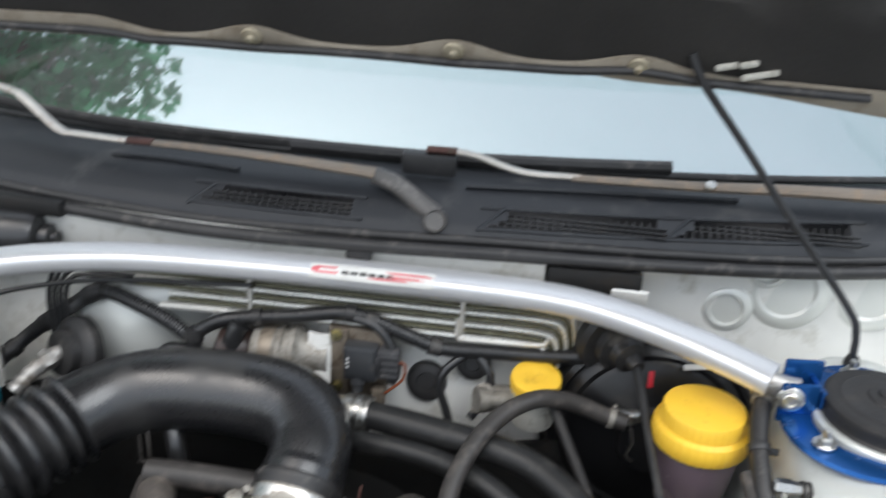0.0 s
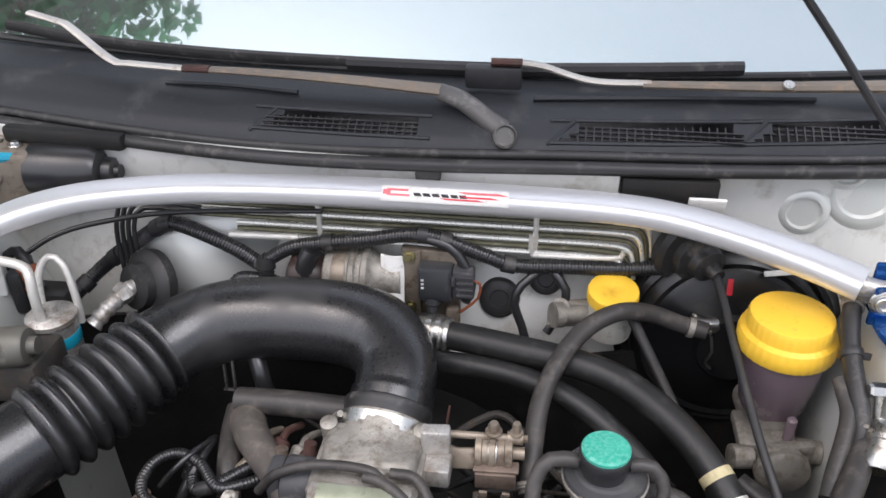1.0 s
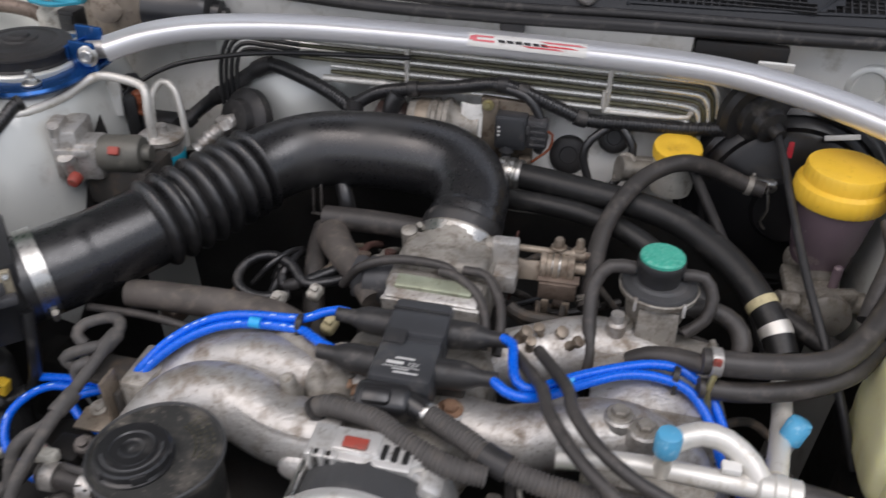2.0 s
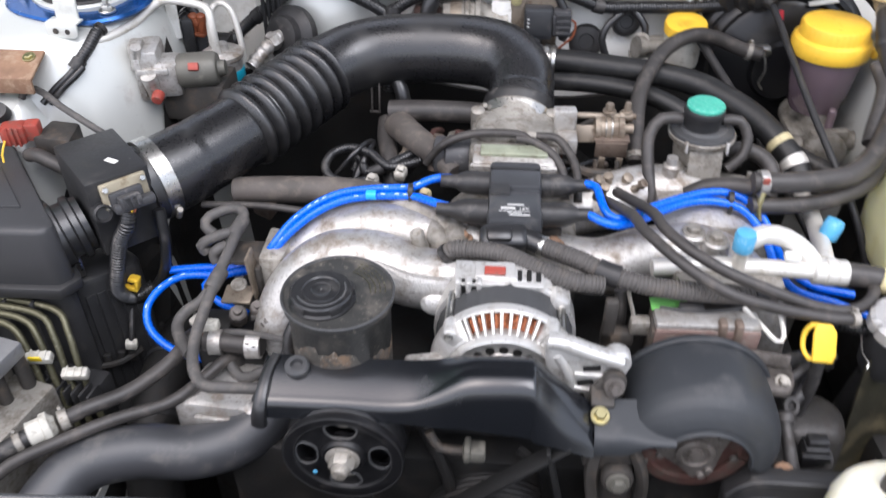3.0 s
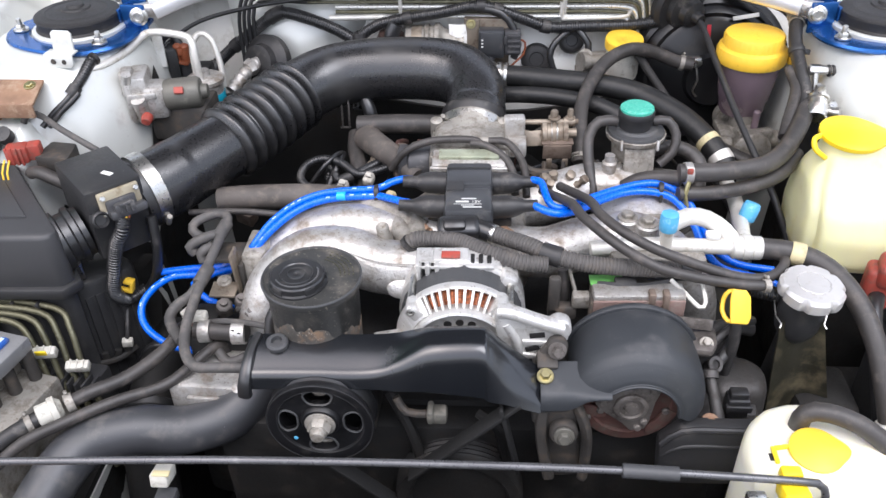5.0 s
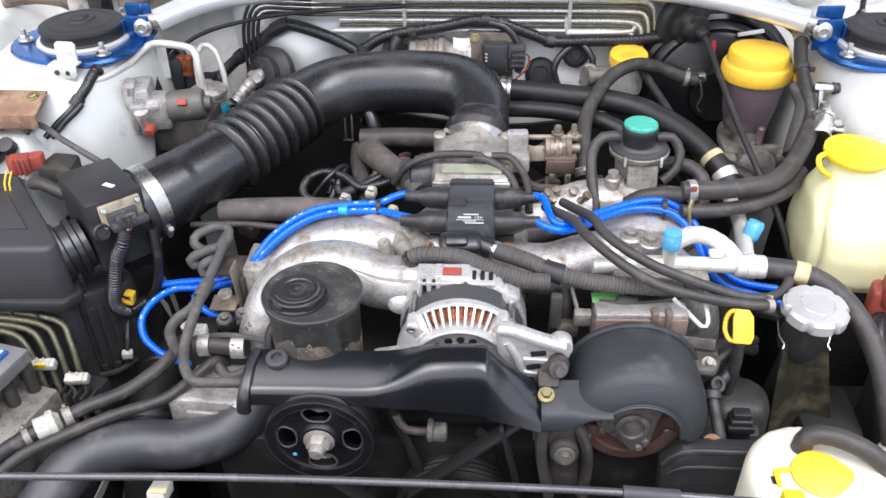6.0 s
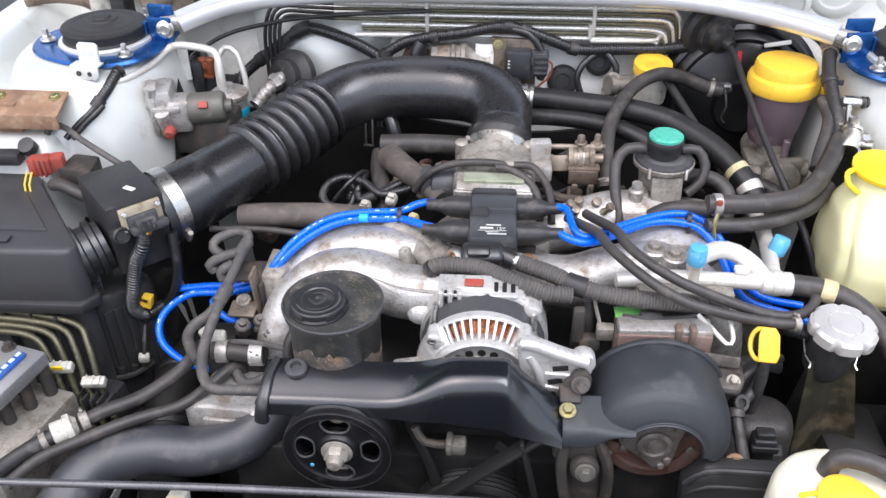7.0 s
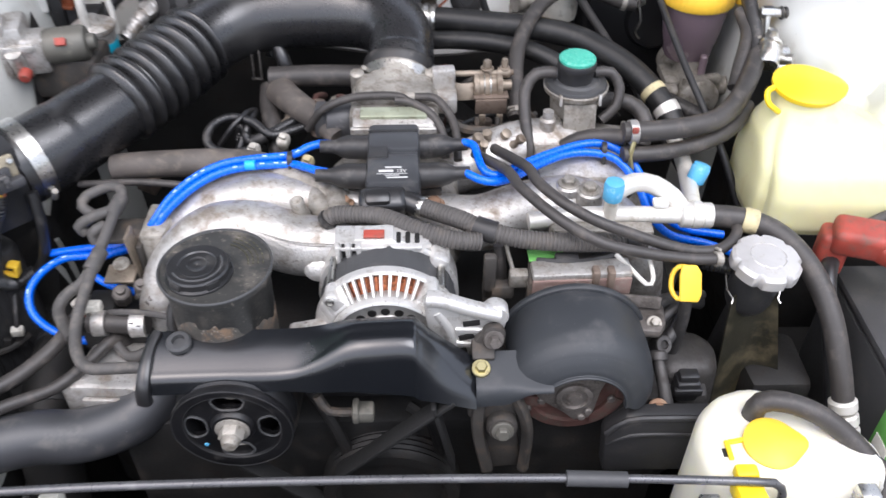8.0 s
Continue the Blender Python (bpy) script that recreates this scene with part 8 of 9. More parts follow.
def cover_place(u, v):
    x, yb, zb, yr, zr, yl, zl = cover_section(u)
    back, ridge, lip = Vector((yb, zb)), Vector((yr, zr)), Vector((yl, zl))
    soft = 0.0062 + 0.0118 * step_up(-0.07, -0.02, x) - 0.010 * step_up(0.045, 0.075, x)
    p = ridge + (back - ridge).normalized() * soft
    q = ridge + (lip - ridge).normalized() * soft
    if v < 0.4:
        t = v / 0.4
        w = back + (p - back) * t + Vector((0, 0.0018 * math.sin(math.pi * t)))
    elif v < 0.75:
        t = (v - 0.4) / 0.35
        w = p * (1 - t) ** 2 + ridge * 2 * t * (1 - t) + q * t * t
    else:
        w = q + (lip - q) * ((v - 0.75) / 0.25)
    return x, w[0], w[1]


g = Geo()
g_sheet(g, 77, 32, cover_place, 0.004, (0, -0.6, 0.8))
left = part("long_cover", g, M_COVER, bc)
g = Geo()
g_tube(g, [(-0.1935, -0.161, 0.853), (-0.1975, -0.176, 0.849), (-0.1990, -0.192, 0.843), (-0.2000, -0.203, 0.834), (-0.2015, -0.2062, 0.824), (-0.2020, -0.2066, 0.815)], lambda s: 0.0040 + 0.0030 * s, 12, 0.004, flat=0.75, square=2.6)
part("end_lip", g, M_GLOSS, left, "flared matt black end lip")
g = Geo()
g_lathe(g, [(0.0105, -0.003), (0.0108, 0.0015), (0.0090, 0.0035), (0.0055, 0.0035), (0.005, -0.001), (0, -0.001)], axis(-0.173, -0.173, 0.8525, (0, -0.15, 1)), 24)
part("grommet", g, M_SHROUD, left, "grey rubber mounting eye")
g = Geo()
DX, DZ = 0.172, 0.795


def dome(u, v):
    """The round end: swept about the compressor's axis, with a soft front edge and a smaller arched mouth."""
    prof = [(0.0650, -0.118), (0.0668, -0.126), (0.0680, -0.145), (0.0682, -0.162), (0.0672, -0.175), (0.0640, -0.185), (0.0585, -0.1915), (0.0520, -0.1955), (0.0450, -0.1985), (0.0400, -0.1995), (0.0392, -0.2012), (0.0376, -0.2010), (0.0372, -0.1960)]
    t = v * (len(prof) - 1)
    i = min(len(prof) - 2, int(t))
    k = t - i
    r, y = (p + (q - p) * k for p, q in zip(prof[i], prof[i + 1]))
    wide = step_up(0.037, 0.0682, r)
    low = -1 - 10 * math.sin(math.pi * wide) ** 0.8
    a = radians(low + (146 + 14 * wide - low) * u)
    return DX + r * math.cos(a), y, DZ + r * math.sin(a)


g_sheet(g, 72, 39, dome, 0.0025, (0, 0.5, 0.8))
part("round_cover", g, M_COVERMATT, bc)
g = Geo()
g_tube(g, [(DX + 0.0665 * math.cos(radians(a)), -0.122, DZ + 0.0665 * math.sin(radians(a))) for a in range(0, 161, 8)], 0.0040, 10, 0.006, square=3.0)
part("seam_rim", g, M_COVERMATT, bc)
g = Geo()


def saddle(u, v):
    """The flat piece between the long cover and the round end."""
    x = 0.079 + 0.066 * u
    z = 0.834 + 0.002 * u
    drop = 0.019 - 0.003 * u - 0.012 * step_up(0.35, 0.75, u)
    if v < 0.6:
        t = v / 0.6
        return x, -0.168 - 0.032 * t, z - 0.0035 - 0.010 * t
    t = (v - 0.6) / 0.4
    return x, -0.200 - 0.006 * math.sin(0.5 * math.pi * t), z - 0.0135 - drop * t * (0.4 + 0.6 * t)


g_sheet(g, 16, 14, saddle, 0.004, (0, -0.6, 0.8))
part("saddle", g, M_COVERMATT, bc)
g = Geo()
g_bolt(g, 0.0835, -0.1845, 0.8270, (0, -0.32, 1), 0.0054, 0.006)
part("bolt", g, M_ZINC, bc, "yellow zinc bolt")

# ---- compressor ----
ac = thing("ac_compressor", (0.175, -0.10, 0.70), "grimy compressor with a rusty clutch plate", "compressor")
g = Geo()
g_prism(g, [(0.130, -0.105), (0.222, -0.102), (0.225, -0.060), (0.135, -0.060)], 0.79, 0.852, bevel=0.004)
part("body", g, M_DARK, ac)
g = Geo()
box_at(g, 0.180, -0.092, 0.856, 0.092, 0.022, 0.008, 0.002, rz=2)
part("top_rail", g, M_CAST, ac, "bright machined rail")
g = Geo()
box_at(g, 0.180, -0.103, 0.8385, 0.092, 0.004, 0.032, 0.001, rz=2)
part("plate", g, M_PINKRUST, ac, "rusty brown plate")
for x in (0.192, 0.206):
    g = Geo()
    box_at(g, x, -0.101, 0.848, 0.007, 0.012, 0.034, 0.002, rz=2)
    part("strap", g, M_BROWNMETAL, ac, "brown strap")
g = Geo()
box_at(g, 0.150, -0.070, 0.8545, 0.034, 0.016, 0.002, 0.0005, rz=2)
part("tag", g, M_LIME, ac, "lime green label")
g = Geo()
box_at(g, 0.205, -0.050, 0.8685, 0.095, 0.016, 0.010, 0.002, rz=-2)
box_at(g, 0.170, -0.045, 0.866, 0.03, 0.014, 0.016, 0.003)
part("line_block", g, M_CAST_DIRTY, ac, "alloy line bracket")
g = Geo()
g_tube(g, [(0.140, -0.080, 0.856), (0.160, -0.084, 0.858), (0.19, -0.082, 0.857), (0.213, -0.076, 0.858)], 0.004, 8)
box_at(g, 0.168, -0.079, 0.859, 0.022, 0.010, 0.008, 0.002)
part("lead", g, M_PLASTIC, ac, "black sensor lead")
g = Geo()
g_tube(g, [(0.214, -0.078, 0.862), (0.224, -0.090, 0.858), (0.238, -0.108, 0.852), (0.244, -0.106, 0.856), (0.243, -0.086, 0.866)], 0.0023, 8, 0.004)
part("hanger", g, M_PALEPIPE, ac, "bent white wire hanger")
g = Geo()
g_prism(g, [(0.222, -0.138), (0.250, -0.141), (0.2575, -0.128), (0.2600, -0.104), (0.225, -0.096)], 0.813, 0.823, bevel=0.004)
g_lathe(g, [(0.0088, -0.01), (0.0088, 0.003), (0.0078, 0.005)], axis(0.2455, -0.127, 0.818, (0, -0.5, 1)), 20)
box_at(g, 0.236, -0.110, 0.832, 0.036, 0.004, 0.012, 0.0015, rx=-20, rz=-8)
part("mounting_ear", g, M_GRIMECAST, ac, "grey mounting ear")
g = Geo()
g_bolt(g, 0.2455, -0.1295, 0.8225, (0, -0.5, 1), 0.0046, 0.006)
part("ear_bolt", g, M_CAST_DIRTY, ac, "stained pale bolt")
cl = axis(0.1665, -0.186, 0.7945, (0, -1, 0.04))
g = Geo()
g_lathe(g, [(0.049, -0.04), (0.0515, -0.03), (0.0515, -0.006), (0.0490, -0.002), (0.040, -0.001), (0.0385, -0.004), (0.030, -0.004)], cl, 44)
disc = part("clutch_disc", g, M_RUSTPLATE, ac, "red-brown rusted clutch disc")
g = Geo()
g_prism(g, [(r * math.cos(radians(a + d)), r * math.sin(radians(a + d))) for a in (48, 168, 288) for d, r in ((-34, 0.024), (-14, 0.033), (10, 0.034), (24, 0.029))], -0.001, 0.004, cl, 0.0015)
g_lathe(g, [(0.0165, 0.003), (0.0165, 0.007), (0.0140, 0.0085), (0.0120, 0.0085), (0.0110, 0.0060), (0.0070, 0.0060), (0.0065, 0.0090), (0, 0.0095)], cl, 28)
part("hub_plate", g, M_GRIMECAST, disc, "grimy three-lobed hub plate")
g = Geo()
g_prism(g, [(-0.050, -0.020), (-0.022, -0.018), (-0.022, -0.006), (-0.047, -0.002)], -0.003, 0.001, cl, 0.001)
part("balance_pad", g, M_RUSTPLATE, disc, "dark rusted pad")
g = Geo()
g_prism(g, [(0.018, -0.040), (0.034, -0.032), (0.046, -0.012), (0.036, -0.006), (0.026, -0.022), (0.016, -0.030)], -0.004, 0.0005, cl, 0.001)
part("bent_tab", g, M_RUSTPLATE, disc, "bent brown rusted tab")
for a, r, h in ((48, 0.0285, 0.004), (168, 0.0275, 0.004), (288, 0.0285, 0.004), (196, 0.0290, 0.001), (204, 0.0440, 0.001), (306, 0.0240, 0.004), (345, 0.036, -0.001)):
    g = Geo()
    q = cl @ Vector((r * math.cos(radians(a)), r * math.sin(radians(a)), h))
    g_lathe(g, [(0.0038, 0), (0.0038, 0.0018), (0.0028, 0.0030), (0, 0.0030)], axis(q.x, q.y, q.z, (0, -1, 0.04)), 12)
    part("rivet", g, M_GRIMECAST, disc)

g = Geo()
box_at(g, 0.0960, -0.086, 0.835, 0.012, 0.010, 0.070, 0.003)
box_at(g, 0.1050, -0.084, 0.825, 0.030, 0.014, 0.016, 0.003)
part("bracket", g, M_DARK, ac, "grimy cast mounting bracket")
g = Geo()
g_tube(g, [(0.112, -0.066, 0.872), (0.113, -0.070, 0.862), (0.117, -0.077, 0.850), (0.119, -0.081, 0.842)], 0.0042, 8, 0.004, flat=0.5)
box_at(g, 0.1235, -0.086, 0.841, 0.018, 0.012, 0.016, 0.002)
part("strip", g, M_CAST_DIRTY, ac, "bent pale metal strip")
g = Geo()
g_tube(g, [(0.1060, -0.060, 0.860), (0.1080, -0.066, 0.840), (0.1090, -0.068, 0.815), (0.1080, -0.066, 0.79)], 0.0058, 10)
part("pipe", g, M_HOSE, ac, "dusty dark pipe")

# ---- lower front: belts, crank pulley, brackets ----
ck = thing("crank_pulley", (0.0, -0.19, 0.62), "dark grooved crank pulley with a ribbed belt", "pulley")
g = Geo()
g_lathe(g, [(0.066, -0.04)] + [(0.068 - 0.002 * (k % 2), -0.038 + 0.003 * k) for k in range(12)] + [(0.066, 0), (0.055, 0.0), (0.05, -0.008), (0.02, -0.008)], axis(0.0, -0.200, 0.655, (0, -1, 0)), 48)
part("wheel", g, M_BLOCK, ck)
g = Geo()
for a, b in (((-0.183, 0.775), (-0.066, 0.655)), ((-0.050, 0.700), (0.060, 0.812)), ((0.060, 0.715), (0.042, 0.806))):
    dx, dz = b[0] - a[0], b[1] - a[1]
    g_box(g, (math.hypot(dx, dz), 0.018, 0.004), pose((a[0] + b[0]) / 2, -0.203, (a[1] + b[1]) / 2, 0, -math.degrees(math.atan2(dz, dx)), 0), 0.001)
part("belt", g, M_BELT, ck, "black ribbed drive belt")
g = Geo()
g_lathe(g, [(0.012, -0.02), (0.014, 0), (0.012, 0.004), (0.008, 0.004)], axis(0.103, -0.205, 0.771, (0, -1, 0.2)), 24)
g_tube(g, [(0.083, -0.195, 0.802), (0.081, -0.197, 0.775), (0.084, -0.198, 0.745), (0.092, -0.198, 0.70)], 0.0060, 10, 0.006, square=3.2)
g_tube(g, [(0.112, -0.190, 0.800), (0.122, -0.197, 0.780), (0.127, -0.199, 0.752), (0.126, -0.199, 0.70)], 0.0050, 10, 0.006, square=3.2)
box_at(g, 0.103, -0.190, 0.745, 0.034, 0.010, 0.10, 0.004, ry=-6)
box_at(g, 0.078, -0.192, 0.788, 0.012, 0.014, 0.022, 0.003)
tens = solid("tensioner_bracket", g, M_DARK, "grimy slotted tensioner bracket", "bracket")
g = Geo()
g_bolt(g, 0.103, -0.210, 0.772, (0, -1, 0.2), 0.0065, 0.007)
part("bolt", g, M_OLIVEGREY, tens)
tm = thing("timing_cover", (0, -0.15, 0.55), "dull black plastic timing cover on the engine front", "timing cover")
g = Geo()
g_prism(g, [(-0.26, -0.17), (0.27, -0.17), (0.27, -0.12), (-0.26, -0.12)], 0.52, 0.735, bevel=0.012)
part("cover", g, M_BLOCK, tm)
g = Geo()
g_prism(g, [(0.196, 0.755), (0.216, 0.779), (0.300, 0.778), (0.302, 0.70), (0.200, 0.70)], 0.185, 0.205, pose(0, 0, 0, 90, 0, 0), 0.004)
g_tube(g, [(0.198, -0.203, 0.757), (0.216, -0.203, 0.7755), (0.260, -0.203, 0.7775), (0.300, -0.203, 0.776)], 0.0032, 8, 0.01)
g_tube(g, [(0.200, -0.203, 0.742), (0.219, -0.205, 0.756), (0.262, -0.205, 0.757), (0.302, -0.205, 0.755)], 0.0022, 8, 0.01)
part("shield", g, M_PLASTIC, tm, "black folded shield")
g = Geo()
box_at(g, -0.020, -0.195, 0.783, 0.020, 0.016, 0.014, 0.003)
box_at(g, -0.026, -0.197, 0.787, 0.006, 0.018, 0.016, 0.002)
spl = solid("sensor_plug", g, M_OLIVEGREY, "small grey sensor plug below the belt cover", "sensor")
g = Geo()
g_tube(g, [(-0.06, -0.19, 0.80), (-0.05, -0.195, 0.785), (-0.028, -0.195, 0.783)], 0.0042, 8)
part("sleeve", g, M_DARK, spl, "dark lead sleeve")
for k in range(0, 4, 3):
    g = Geo()
    g_tube(g, [(-0.07 + 0.03 * k, -0.17, 0.79 - 0.01 * k), (-0.05 + 0.03 * k, -0.182, 0.75), (-0.04 + 0.03 * k, -0.18, 0.70)], 0.006, 8)
    solid("front_pipe", g, M_BLOCK, "dark grimy pipe on the engine front", "pipe", "front pipes")

# ---- radiator, fan shrouds, rod ----
rad = thing("radiator", (0, -0.37, 0.30), "black radiator with fan shrouds behind the front panel", "radiator")
g = Geo()
box_at(g, -0.02, -0.395, 0.55, 0.70, 0.03, 0.44, 0.004)
part("core", g, M_FIN, rad)
g = Geo()
box_at(g, -0.02, -0.395, 0.785, 0.72, 0.05, 0.045, 0.012)
part("top_tank", g, M_SHROUD, rad, "black plastic top tank")
for cx in (-0.175, 0.135):
    g = Geo()
    g_lathe(g, [(0.140, 0.0), (0.152, 0.012), (0.152, 0.030), (0.143, 0.048), (0.130, 0.052), (0.128, 0.04)], axis(cx, -0.375, 0.632, (0, 1, 0.12)), 56)
    g_box(g, (0.32, 0.012, 0.30), pose(cx, -0.372, 0.60), 0.006)
    shroud = part("fan_shroud", g, M_SHROUD, rad, "round grey-black fan shroud")
    g = Geo()
    g_lathe(g, [(0.045, 0), (0.045, 0.04), (0.04, 0.045), (0, 0.045)], axis(cx, -0.36, 0.63, (0, 1, 0.12)), 28)
    for a in range(5):
        g_box(g, (0.09, 0.03, 0.004), axis(cx, -0.35, 0.63, (0, 1, 0.12)) @ pose(0, 0, 0.01, 0, 0, 72 * a) @ pose(0.082, 0, 0, 25, 0, 0), 0.001)
    part("fan", g, M_BLOCK, shroud, "black fan")
g = Geo()
g_tube(g, [(-0.43, -0.30, 0.70), (-0.425, -0.32, 0.70), (-0.40, -0.345, 0.70), (-0.36, -0.38, 0.70)], 0.024, 18)
part("neck", g, M_RUST, rad, "rusty hose neck")
rod = thing("front_rod", (0, -0.297, 0.82), "thin dark grey steel rod lying across the radiator", "rod")
g = Geo()
g_tube(g, [(-0.60, -0.312, 0.833), (-0.42, -0.309, 0.833), (-0.20, -0.300, 0.833), (0.0, -0.297, 0.832), (0.16, -0.298, 0.831), (0.285, -0.302, 0.829), (0.302, -0.303, 0.826), (0.309, -0.304, 0.815), (0.311, -0.306, 0.78)], 0.0034, 10, 0.008)
part("bar", g, M_ROD, rod)
g = Geo()
g_tube(g, [(0.142, -0.2978, 0.8312), (0.188, -0.2995, 0.8307)], 0.0062, 12, 0.02)
part("sleeve", g, M_SHROUD, rod, "grey rubber sleeve")
lt = thing("latch_cable_clip", (-0.252, -0.318, 0.80), "cream plastic clip on the radiator panel", "clip")
g = Geo()
box_at(g, -0.252, -0.300, 0.812, 0.016, 0.022, 0.013, 0.002, rx=-15)
part("clip", g, M_OFFWHITE, lt)
g = Geo()
box_at(g, -0.250, -0.306, 0.8205, 0.015, 0.006, 0.002, 0.0006)
part("patch", g, M_CREAM, lt, "yellow patch")
g = Geo()
box_at(g, -0.251, -0.345, 0.79, 0.018, 0.09, 0.012, 0.002)
part("arm", g, M_SHROUD, lt)
rc2 = thing("rod_clip", (0.287, -0.318, 0.79), "yellow plastic rod clip on a black bracket", "clip")
g = Geo()
box_at(g, 0.282, -0.306, 0.818, 0.022, 0.026, 0.016, 0.003, rx=-15)
box_at(g, 0.282, -0.292, 0.825, 0.018, 0.012, 0.012, 0.003)
part("clip", g, M_LEMON, rc2)
g = Geo()
box_at(g, 0.31, -0.335, 0.795, 0.10, 0.05, 0.014, 0.003)
box_at(g, 0.255, -0.318, 0.806, 0.016, 0.022, 0.018, 0.002)
part("bracket", g, M_SHROUD, rc2)
g = Geo()
box_at(g, 0.250, -0.312, 0.818, 0.016, 0.010, 0.010, 0.002)
part("spring_clip", g, M_STEEL, rc2, "bright spring clip")
g = Geo()
box_at(g, 0.375, -0.305, 0.812, 0.016, 0.014, 0.016, 0.002)
part("spring_clip", g, M_STEEL, rc2, "bright spring clip")
# ---- brake booster, master cylinder, reservoirs ----
bo = thing("brake_booster", (0.345, 0.43, 0.76), "large black round brake booster on the firewall", "brake booster")
g = Geo()
g_lathe(g, [(0.118, -0.02), (0.122, 0.0), (0.122, 0.008), (0.117, 0.010), (0.113, 0.016), (0.112, 0.022), (0.106, 0.026), (0.103, 0.024), (0.099, 0.030), (0.094, 0.034), (0.088, 0.032), (0.082, 0.036), (0.050, 0.042), (0.040, 0.044), (0.036, 0.052), (0, 0.052)], axis(0.345, 0.432, 0.865, (0.02, -1, 0.12)), 60)
shell = part("shell", g, M_BOOSTER, bo, "black ringed steel shell")
g = Geo()
g_box(g, (0.036, 0.003, 0.006), pose(0.385, 0.405, 0.958, -30, -10, 0), 0.001)
part("tag", g, M_PRINT, shell, "pale worn label strip")
g = Geo()
g_box(g, (0.006, 0.003, 0.018), pose(0.336, 0.402, 0.938, -20, 0, 0), 0.001)
part("mark", g, M_REDINK, shell, "red paint mark")
g = Geo()
g_tube(g, [(0.303, 0.386, 0.900), (0.315, 0.384, 0.899), (0.325, 0.39, 0.897)], 0.0085, 12)
g_tube(g, [(0.318, 0.372, 0.902), (0.322, 0.366, 0.88), (0.318, 0.37, 0.862), (0.326, 0.375, 0.85)], 0.0016, 6)
part("vacuum_nipple", g, M_STEEL, bo)

mc = thing("brake_reservoir", (0.375, 0.316, 0.80), "smoky brown brake fluid reservoir with a wide yellow cap", "fluid reservoir")
g = Geo()
g_lathe(g, [(0.0440, 0), (0.0455, 0.002), (0.0455, 0.014), (0.0440, 0.019), (0.0395, 0.022), (0.0390, 0.034), (0.0375, 0.0372), (0.0345, 0.0382), (0, 0.0388)], pose(0.375, 0.318, 0.931), 216, lambda a: 1 + 0.007 * max(-0.4, math.cos(36 * a)))
part("cap", g, M_YELLOW, mc, "wide stepped yellow cap")
g = Geo()
g_lathe(g, [(0.016, -0.078), (0.028, -0.076), (0.031, -0.070), (0.0330, -0.055), (0.0345, -0.052), (0.0395, -0.012), (0.0400, 0.0)], pose(0.375, 0.318, 0.933), 40)
part("bottle", g, M_BROWNRES, mc, "smoky brown plastic bottle")
g = Geo()
g_lathe(g, [(0.023, -0.05), (0.023, 0.055), (0.026, 0.058), (0.026, 0.066), (0.021, 0.070), (0, 0.071)], axis(0.378, 0.320, 0.825, (0.05, -1, 0.02)), 28)
g_lathe(g, [(0.024, 0), (0.024, 0.012), (0.017, 0.016), (0.017, 0.036)], pose(0.376, 0.305, 0.826), 24)
box_at(g, 0.352, 0.30, 0.835, 0.020, 0.05, 0.012, 0.003)
box_at(g, 0.385, 0.268, 0.845, 0.05, 0.012, 0.014, 0.003, rz=15)
g_lathe(g, [(0.012, 0), (0.012, 0.024), (0.008, 0.026)], axis(0.398, 0.285, 0.83, (1, -0.2, 0.1)), 16)
g_lathe(g, [(0.012, 0), (0.012, 0.02), (0.008, 0.022)], axis(0.355, 0.275, 0.825, (-1, -0.2, 0.1)), 16)
part("cylinder", g, M_CAST_DIRTY, mc, "stained cast master cylinder")
g = Geo()
g_lathe(g, [(0.005, -0.012), (0.005, 0.015), (0.003, 0.017)], pose(0.386, 0.279, 0.858), 10)
part("nipple", g, M_BROWNRES, mc)
g = Geo()
box_at(g, 0.425, 0.312, 0.934, 0.008, 0.012, 0.012, 0.002)
part("cap_tab", g, M_YELLOW, mc)

cr = thing("clutch_reservoir", (0.217, 0.402, 0.87), "small reservoir with a yellow cap on the firewall", "fluid reservoir")
g = Geo()
g_lathe(g, [(0.0275, 0), (0.0288, 0.001), (0.0292, 0.011), (0.0282, 0.0145), (0.0250, 0.0160), (0.006, 0.0165), (0.005, 0.0158), (0, 0.0158)], pose(0.2170, 0.393, 0.9185, 9, 0, 0) @ Matrix.Diagonal((0.93, 0.93, 0.95, 1)), 144, lambda a: 1 + 0.010 * max(-0.4, math.cos(24 * a)))
part("cap", g, M_YELLOW, cr, "yellow knurled cap")
g = Geo()
g_lathe(g, [(0.016, -0.05), (0.024, -0.046), (0.0255, -0.040), (0.0262, 0.0)], pose(0.2170, 0.394, 0.9205) @ Matrix.Diagonal((0.93, 0.93, 1, 1)), 32)
part("cup", g, M_OFFWHITE, cr, "milky plastic cup")
g = Geo()
g_lathe(g, [(0.010, 0), (0.010, 0.05), (0.014, 0.05), (0.014, 0.06)], axis(0.210, 0.405, 0.893, (-1, -0.45, 0.15)), 18)
g_box(g, (0.05, 0.012, 0.03), pose(0.186, 0.402, 0.893, 0, 0, 10), 0.004)
g_bolt(g, 0.163, 0.388, 0.906, (-0.2, -0.8, 0.5), 0.007, 0.006)
g_sheet(g, 8, 4, lambda u, v: (0.150 + 0.09 * u, 0.400 - 0.012 * v, 0.888 + 0.006 * math.sin(3 * u) - 0.006 * v), 0.004)
part("slave_body", g, M_CAST_DIRTY, cr, "dull cast cylinder")

